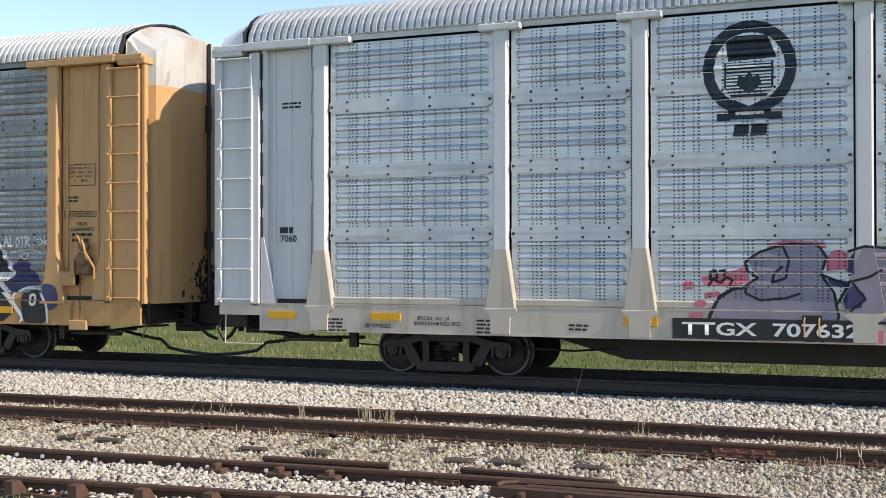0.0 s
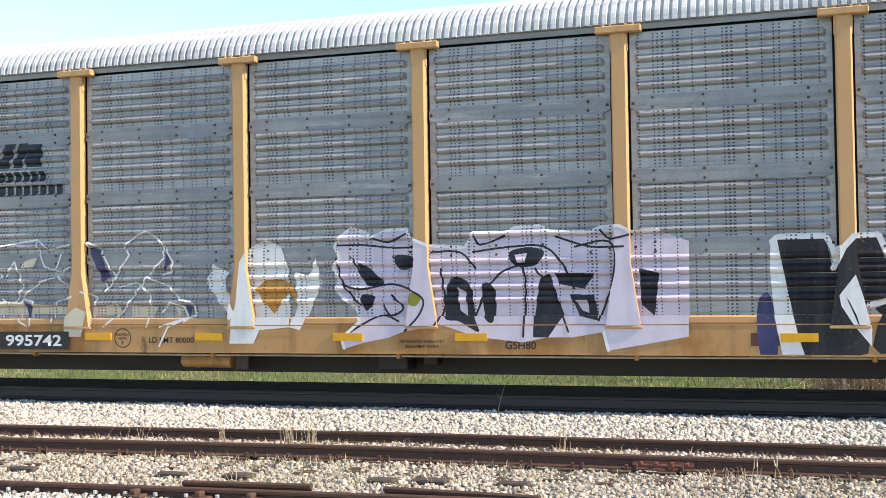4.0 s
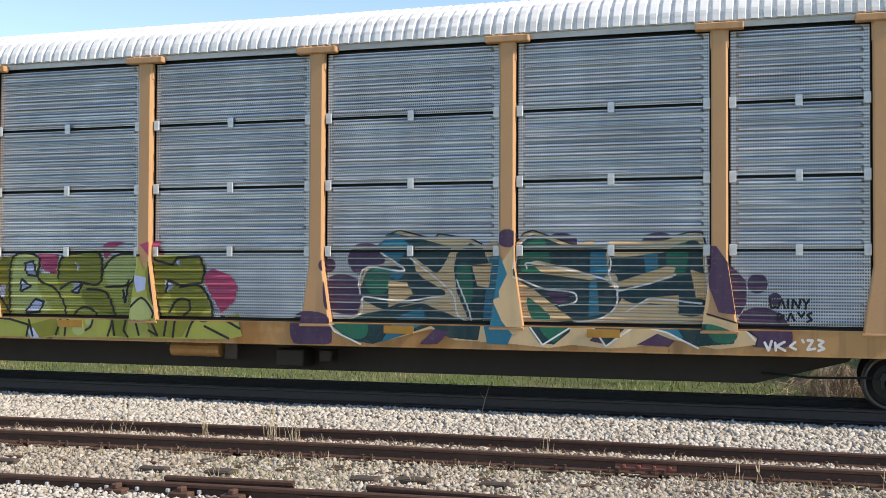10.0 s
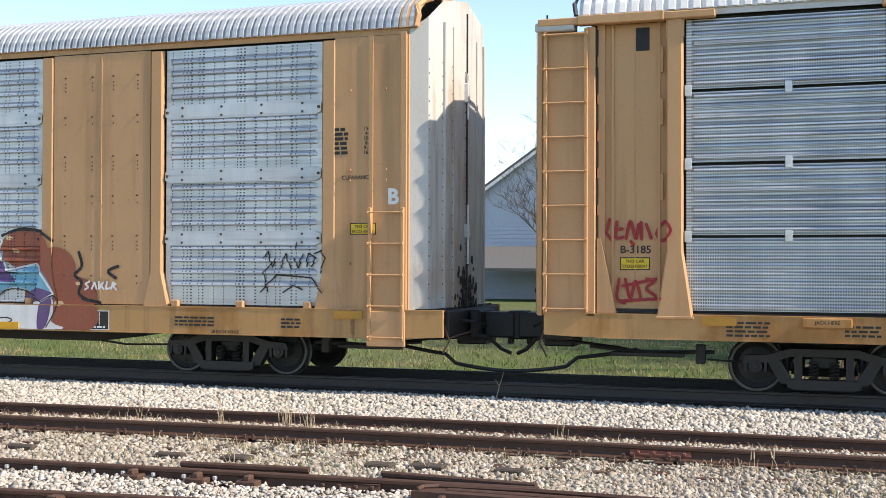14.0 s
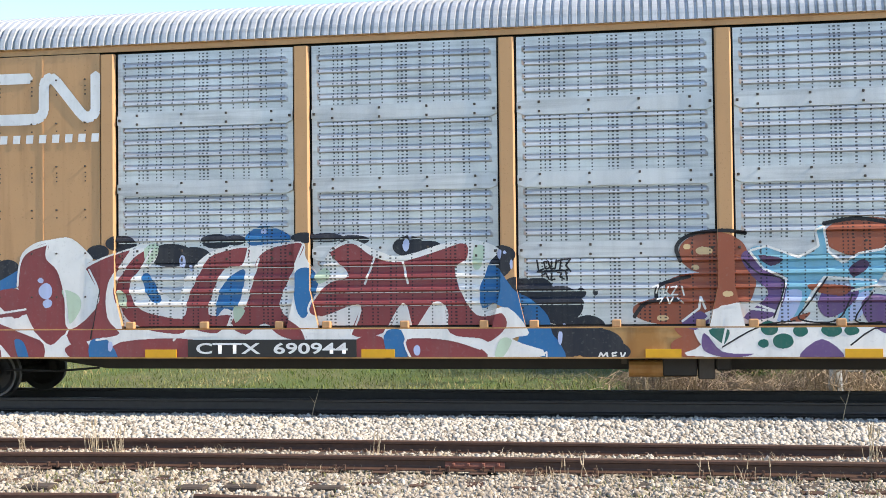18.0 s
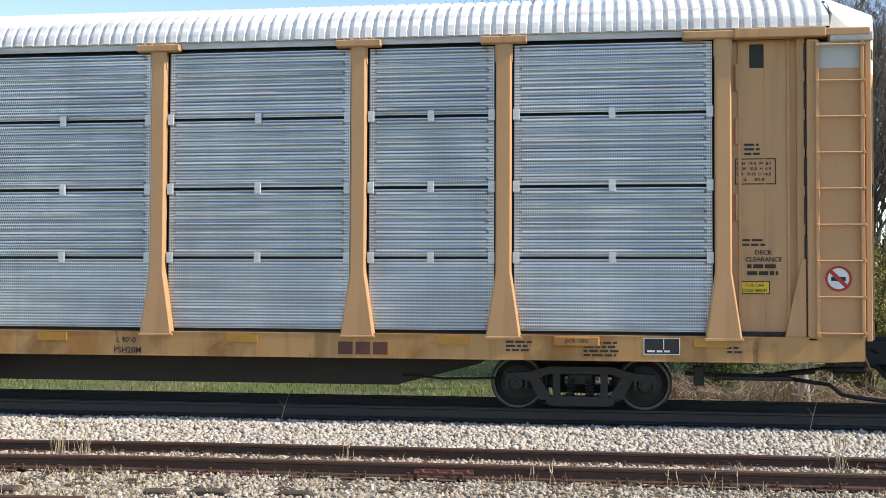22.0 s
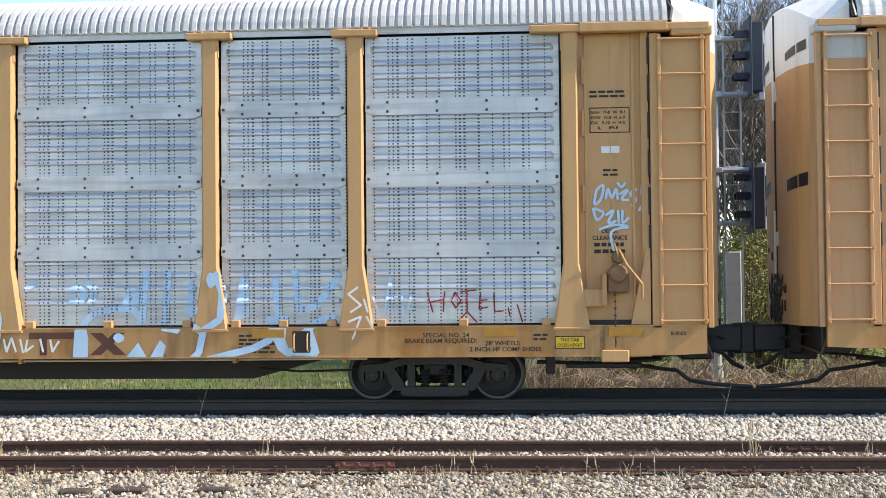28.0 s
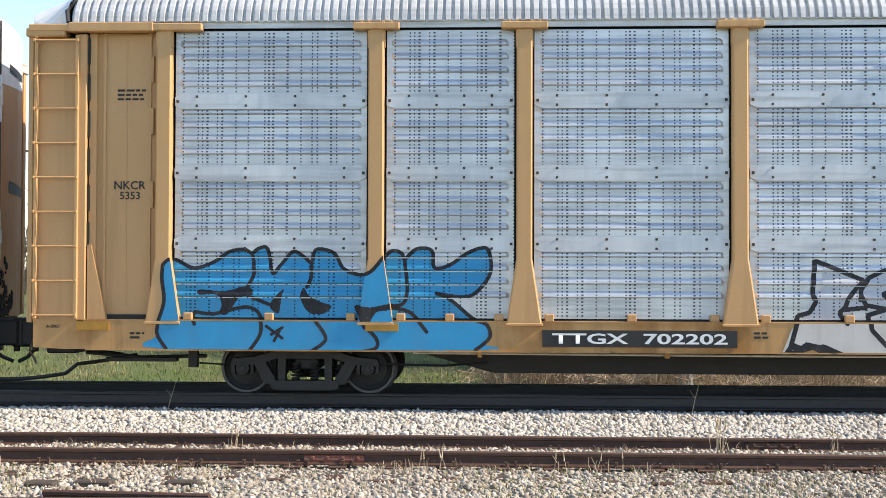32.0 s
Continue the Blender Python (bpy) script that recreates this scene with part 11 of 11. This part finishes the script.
for i, (x, y, h, lean) in enumerate(((-1.9, 14, 9.5, 0.05), (-3.6, 17, 10, -0.1), (1.7, 11.5, 9.5, -0.15), (3.2, 15, 9, 0.0), (5.2, 12, 9, 0.1), (5.9, 9.5, 8, -0.1), (7.5, 14, 10, 0.0), (9.5, 11, 8, 0.1), (-6.0, 26, 11, 0.05), (4.0, 22, 11, 0.0), (11.5, 18, 10, -0.1), (4.6, 8.6, 8.5, 0.05), (5.0, 16, 10, 0), (6.5, 19, 10, 0.1), (6.0, 24, 11, 0), (8.2, 22, 10, -0.1), (2.2, 19, 10.5, 0), (3.0, 26, 11, -0.05), (5.4, 10.5, 7, 0.05), (6.6, 11.5, 7.5, -0.05), (7.4, 17, 9, 0.05), (6.2, 14, 7, 0), (5.0, 20, 9, 0), (7.9, 12.5, 7, 0.1))):
    bare_tree(x, y, h, 11 + i, lean, 0.42, 6, 0.0085, 0.44)
for i, (x, y, h, lean) in enumerate(((1.7, 19, 12, -0.1), (5.6, 12.5, 12, 0.1), (7.4, 15, 12, -0.1), (-7.4, 26, 9.5, 0.1), (-5.0, 23, 9, -0.1), (6.4, 9.5, 9, 0.05), (9.0, 14, 11, -0.1), (-9.6, 24, 7, 0.1))):
    bare_tree(x, y, h, 71 + i, lean, 0.58, 6, 0.010, 0.42)


def leafy_shrub(x, y, w, h, n, seed, material, label):
    """A shrub of stems and many small leaves in loose clumps."""
    r = random.Random(seed)
    sh = thing("leafy_shrub", label, "shrub", "green shrubs by the track")
    st, lv = Shape(), Shape()
    z = ground_height(y)
    clumps = []
    for i in range(26):
        a, q = r.uniform(0, 6.283), r.random() ** 0.6
        c = Vector((x + math.cos(a) * w / 2 * q, y + math.sin(a) * w / 2 * q, z + h * (0.15 + 0.8 * r.random())))
        clumps.append((c, r.uniform(0.22, 0.5)))
        st.tube([(x + r.uniform(-0.15, 0.15), y, z), ((x + c.x) / 2, (y + c.y) / 2, (z + c.z) / 2 + 0.2), c], 0.03, 4, 0.008, False)
    for i in range(n):
        c, rad = r.choice(clumps)
        p = c + Vector((r.gauss(0, rad), r.gauss(0, rad), r.gauss(0, rad * 0.8)))
        u = Vector((r.uniform(-1, 1), r.uniform(-1, 1), r.uniform(-1, 1))).normalized() * 0.03
        v = u.cross(Vector((r.uniform(-1, 1), r.uniform(-1, 1), r.uniform(-1, 1)))).normalized() * 0.017
        lv.add([p - u, p + v, p + u, p - v], [(0, 1, 2, 3)])
    part("stem", st, "bark", sh)
    part("foliage", lv, material, sh)["kind"] = "stuff"


LEAF = leaf_material("spring_leaves", (0.055, 0.10, 0.02, 1), (0.13, 0.17, 0.035, 1), (0.09, 0.13, 0.03, 1))
YOUNG = leaf_material("young_leaves", (0.20, 0.21, 0.05, 1), (0.12, 0.15, 0.03, 1), (0.24, 0.22, 0.07, 1))
leafy_shrub(2.0, 8.2, 1.6, 1.9, 6000, 3, LEAF, "green leafy shrub below bare branches")
leafy_shrub(-2.3, 24, 1.6, 2.4, 5000, 4, LEAF, "dark green shrub beside the house")
leafy_shrub(4.5, 6.2, 1.3, 3.0, 6500, 5, YOUNG, "yellow-green climber on dead stems by the mast")
leafy_shrub(5.3, 7.5, 2.2, 3.2, 9000, 8, YOUNG, "yellow-green leafy thicket behind the mast")
leafy_shrub(-7.6, 22.0, 2.2, 3.0, 4000, 9, YOUNG, "twiggy yellow-green bush by the white shed")
leafy_shrub(6.3, 6.0, 1.6, 2.6, 5500, 6, YOUNG, "yellow-green scrub behind the track")
leafy_shrub(2.5, 9.2, 2.4, 4.2, 14000, 12, YOUNG, "tall yellow-green bush under bare trees")
r2 = random.Random(21)
brush = Shape()
for i in range(3000):
    x = r2.uniform(-0.1, 8.8) if i < 2800 else r2.uniform(-1.5, 9.0)
    y = r2.uniform(3.5, 6.0)
    z = ground_height(y)
    h, l = r2.uniform(0.2, 0.75) * (0.7 + 0.3 * math.sin(2.3 * x)), r2.gauss(0, 0.42)
    thick = r2.uniform(0.004, 0.009)
    brush.tube([(x, y, z), (x + l * 0.25, y + r2.gauss(0, 0.1), z + 0.8 * h), (x + l * 0.6, y + r2.gauss(0, 0.15), z + h), (x + l, y + r2.gauss(0, 0.2), z + h * r2.uniform(0.1, 0.8))], thick, 3, 0.5 * thick, False)
thing("dead_brush", "tangled dead straw-brown brush on the verge", "brush", "", "stuff", brush, leaf_material("dead_stems", (0.46, 0.37, 0.28, 1), (0.11, 0.07, 0.05, 1), (0.40, 0.32, 0.23, 1)))
pile = Shape()
for i in range(900):
    a, q = r2.uniform(0, 6.283), r2.random() ** 0.5
    x, y = -1.2 + 3.4 * q * math.cos(a), 22 + 1.6 * q * math.sin(a)
    z = ground_height(y) + (1 - q) * r2.uniform(0.3, 2.8)
    d = Vector((r2.gauss(0, 1), r2.gauss(0, 0.6), r2.gauss(0, 0.45))).normalized() * r2.uniform(0.3, 0.9)
    c = Vector((x, y, z))
    pile.tube([c - d, c, c + d], 0.022, 3, 0.008)
thing("brush_pile", "heap of cut grey branches in front of the house", "brush pile", "", "stuff", pile, "bark")


def house(label, x0, x1, y0, y1, e, a, front, side):
    """A sided house, gable towards the track. front, side: windows as (along, sill, width, height)."""
    h = thing("house", label, "house", "houses beyond the track")
    xm = (x0 + x1) / 2
    wall = part("wall", Shape().prism([(x0, -0.4), (x1, -0.4), (x1, e), (xm, a), (x0, e)], y0, y1), "siding", h)
    z = 0.2
    while z < a:
        half = (x1 - x0) / 2 if z < e else (x1 - x0) / 2 * (a - z) / (a - e)
        if half > 0.3:
            part("siding_board", Shape().prism([(y0 - 0.03, z), (y0 - 0.006, z), (y0 - 0.006, z + 0.19), (y0 - 0.012, z + 0.19)], xm - half, xm + half, "yzx"), "siding", wall)
        # sunlight painted in: boards facing the sun are whiter than the gable's siding
        if z < e - 0.2:
            part("siding_board", Shape().prism([(x1 + 0.03, z), (x1 + 0.006, z), (x1 + 0.006, z + 0.19), (x1 + 0.012, z + 0.19)], y0, y1), "white_and_sunlit", wall)
        z += 0.2
    k = (a - e) / ((x1 - x0) / 2)
    w = (x1 - x0) / 2 + 0.4
    for s in (-1, 1):
        part("roof", Shape().prism([(xm, a + 0.20), (xm + s * w, a + 0.20 - k * w), (xm + s * w, a + 0.05 - k * w), (xm, a + 0.04)], y0 - 0.4, y1 + 0.4), "shingle", h)
        part("fascia", Shape().prism([(xm, a + 0.04), (xm + s * w, a + 0.04 - k * w), (xm + s * w, a - 0.14 - k * w), (xm, a - 0.14)], y0 - 0.43, y0 - 0.39), "white_and_sunlit", h)
    part("corner_board", Shape().box((x1 - 0.12, y0 - 0.05, 0.0), (x1 + 0.05, y0 + 0.1, e)), "white_and_sunlit", h)
    for x, z, ww, hh in front:
        win = part("window", Shape().box((x - ww / 2 - 0.09, y0 - 0.08, z - 0.09), (x + ww / 2 + 0.09, y0 - 0.035, z + hh + 0.09), 0.01), "white_and_sunlit", h)
        for q in (0, 1):
            part("pane", Shape().box((x - ww / 2, y0 - 0.09, z + hh * q / 2 + 0.02), (x + ww / 2, y0 - 0.082, z + hh * (q + 1) / 2 - 0.02)), "pane", win)
    for y, z, ww, hh in side:
        win = part("window", Shape().box((x1 + 0.035, y - ww / 2 - 0.09, z - 0.09), (x1 + 0.08, y + ww / 2 + 0.09, z + hh + 0.09), 0.01), "white_and_sunlit", h)
        for q in (0, 1):
            part("pane", Shape().box((x1 + 0.082, y - ww / 2, z + hh * q / 2 + 0.02), (x1 + 0.09, y + ww / 2, z + hh * (q + 1) / 2 - 0.02)), "pane", win)
    return h


grey_house = house("pale grey sided house with a gable roof", -6.45, 0.12, 40.0, 50.0, 4.75, 6.85, ((-2.12, 3.4, 0.8, 0.75), (-1.1, 3.4, 0.75, 0.75), (-5.0, 3.2, 0.8, 1.2)), ((43.0, 3.2, 0.9, 1.1), (46.0, 3.2, 0.9, 1.1)))
part("belt_board", Shape().box((-6.4, 39.90, 2.02), (0.15, 39.97, 2.12)), "white_and_sunlit", grey_house)
part("porch_roof", Shape().prism([(39.95, 2.0), (37.2, 0.95), (37.2, 0.82), (39.95, 1.85)], -6.6, 0.9, "yzx"), "shingle", grey_house)
for x in (-6.3, -4.2, -2.1, 0.0, 0.8):
    part("porch_post", Shape().box((x - 0.06, 37.3, -0.3), (x + 0.06, 37.42, 0.86)), "white_and_sunlit", grey_house)
white_house = house("large pale house with a sunlit side wall and gable", -17.7, -8.73, 40.0, 57.0, 4.67, 7.8, ((-10.2, 3.0, 0.8, 1.1), (-12.6, 3.0, 0.8, 1.1), (-10.4, 0.6, 0.8, 1.2)), ((41.6, 3.0, 0.7, 1.0), (45.0, 3.0, 0.9, 1.1), (50.0, 1.9, 0.9, 1.4), (46.5, 0.5, 0.9, 1.2)))
part("lean_to", Shape().prism([(39.9, 2.6), (36.5, 1.5), (36.5, 1.35), (39.9, 2.4)], -17.0, -8.5, "yzx"), "shingle", white_house)
fence = thing("board_fence", "weathered pale board fence beside the house", "fence")
for i in range(26):
    x = 0.2 + 0.21 * i
    part("board", Shape().box((x, 35.9, -0.3), (x + 0.18, 35.93, 1.25 + 0.05 * math.sin(3.1 * i))), "fence_wood", fence)
part("rail", Shape().box((0.2, 35.94, 0.1), (5.7, 36.0, 0.2)), "fence_wood", fence)
part("rail", Shape().box((0.2, 35.94, 0.9), (5.7, 36.0, 1.0)), "fence_wood", fence)
shed = thing("white_building", "low white shed with a grey roof", "building")
part("wall", Shape().box((-8.9, 30, -0.5), (-6.9, 33, 0.62)), "white_and_sunlit", shed)
part("roof", Shape().prism([(29.7, 0.6), (31.5, 1.75), (33.3, 0.6), (33.3, 0.75), (31.5, 1.9), (29.7, 0.75)], -9.1, -6.7, "yzx"), "shingle", shed)
part("door", Shape().box((-8.2, 29.95, -0.4), (-7.5, 29.99, 0.5), 0.01), "siding", shed)
for px, py in ((-17.2, 38), (-24, 44)):
    pole = thing("utility_pole", "dark wooden utility pole with a crossarm", "utility pole", "utility poles")
    part("pole", Shape().tube([(px, py, -0.3), (px, py, 8.8)], 0.15, 8, 0.10), "bark", pole)
    part("crossarm", Shape().box((px - 1.1, py - 0.14, 8.0), (px + 1.1, py - 0.04, 8.12)), "bark", pole)
    for k in (-1.0, -0.5, 0.5, 1.0):
        part("insulator", Shape().tube([(px + k, py - 0.09, 8.12), (px + k, py - 0.09, 8.26)], 0.04, 6), "zinc", pole)
wire = Shape()
for dy in (0, 1.0):
    wire.tube([(-24 + dy, 44 - 0.1, 8.2), (-20.6 + dy, 41 - 0.1, 7.95), (-17.2 + dy, 38 - 0.1, 8.2)], 0.012, 4)
thing("overhead_wire", "thin dark overhead wires between poles", "wire", "", "", wire, "black")


def signal_mast(x, y):
    """A grey signal mast with hooded lamp heads, brackets and a ladder."""
    z = ground_height(y)
    m = thing("signal_mast", "grey railway signal mast with black hooded heads", "railway signal")
    part("base", Shape().box((x - 0.28, y - 0.28, z - 0.1), (x + 0.28, y + 0.28, z + 0.06), 0.02).tube([(x, y, z + 0.05), (x, y, z + 0.6)], 0.14, 10, 0.10), "mast", m)
    part("pole", Shape().tube([(x, y, z), (x, y, 7.8)], 0.085, 12), "mast", m)
    lad = part("ladder", Shape().box((x + 0.22, y + 0.28, z + 0.3), (x + 0.25, y + 0.31, 7.4)).box((x + 0.52, y + 0.28, z + 0.3), (x + 0.55, y + 0.31, 7.4)), "mast", m)
    rung = Shape().tube([(x + 0.22, y + 0.295, 0), (x + 0.55, y + 0.295, 0)], 0.012, 6).mesh("rung", "mast")
    for i in range(22):
        part("rung", rung, None, lad, "", (0, 0, z + 0.5 + 0.33 * i))
    for zz in (2.6, 3.55, 4.9, 5.9):
        part("bracket", Shape().tube([(x, y, zz), (x + 0.85, y - 0.02, zz)], 0.05, 8).box((x - 0.13, y - 0.13, zz - 0.05), (x + 0.13, y + 0.13, zz + 0.05), 0.01).box((x + 0.78, y - 0.12, zz - 0.12), (x + 0.88, y + 0.12, zz + 0.12), 0.01), "mast", m)
    for zz, hh in ((5.55, 1.25), (3.05, 1.1)):
        head = part("signal_head", Shape().box((x + 0.64, y - 0.16, zz - hh / 2), (x + 0.86, y + 0.16, zz + hh / 2), 0.02).box((x + 0.60, y - 0.30, zz - hh / 2 - 0.08), (x + 0.64, y + 0.30, zz + hh / 2 + 0.08), 0.01), "navy", m, "black signal head with backing plate")
        for k in range(3):
            c = zz + hh * (0.3 - 0.3 * k)
            part("hood", Shape().prism([(-0.12, c - 0.02), (-0.12, c + 0.10), (0.12, c + 0.10), (0.12, c - 0.02), (0.10, c - 0.02), (0.10, c + 0.08), (-0.10, c + 0.08), (-0.10, c - 0.02)], x + 0.36, x + 0.60, "yzx"), "navy", head).location = (0, y, 0)
    part("control_box", Shape().box((x + 0.14, y - 0.18, 0.55), (x + 0.42, y + 0.10, 2.1), 0.02), "mast", m, "grey steel control box")


signal_mast(3.48, 4.0)
scrub = Shape()
for i in range(2600):
    x, y = r2.uniform(-34, 22), r2.uniform(58, 75)
    z = ground_height(y)
    h = r2.uniform(1.0, 3.6)
    scrub.tube([(x, y, z), (x + r2.gauss(0, 0.3), y, z + h * 0.6), (x + r2.gauss(0, 0.9), y, z + h)], 0.05, 3, 0.015, False)
thing("scrub_line", "grey-brown bare scrub along the far side of the field", "scrub", "", "stuff", scrub, "bark")
# far woods that close the view
far = Shape()
for i in range(1500):
    a = r2.uniform(-60, 60)
    d = r2.uniform(85, 120)
    x, y = d * math.tan(math.radians(a)), d
    h = r2.uniform(4, 9)
    z = ground_height(y)
    far.tube([(x, y, z), (x + r2.gauss(0, 0.5), y, z + h * 0.6), (x + r2.gauss(0, 1.2), y, z + h)], 0.16, 3, 0.03, False)
    for k in range(3):
        b = z + h * r2.uniform(0.35, 0.8)
        far.tube([(x, y, b), (x + r2.gauss(0, 1.6), y + r2.gauss(0, 1), b + r2.uniform(0.6, 2.4))], 0.06, 3, 0.015, False)
thing("far_woods", "distant line of bare grey woods", "woods", "", "stuff", far, "bark")



def motions():
    """The train rolls past at a steady pace, and its wheels with it."""
    times = [0.1 * i for i in range(321)]
    st = [s for _, s in TRAIN_ROWS]
    for car, centre in TRAIN:
        walk(car, [(t, pose(s + centre, 0, 0)) for t, s in TRAIN_ROWS])
    travel = np.interp(times, [t for t, _ in TRAIN_ROWS], st)
    for wheel in WHEELS:
        x, y, z = wheel.location
        walk(wheel, [(t, pose(x, y, z, 0, math.degrees(s / 0.357) % 360.0, 0)) for t, s in zip(times, travel)])


motions()
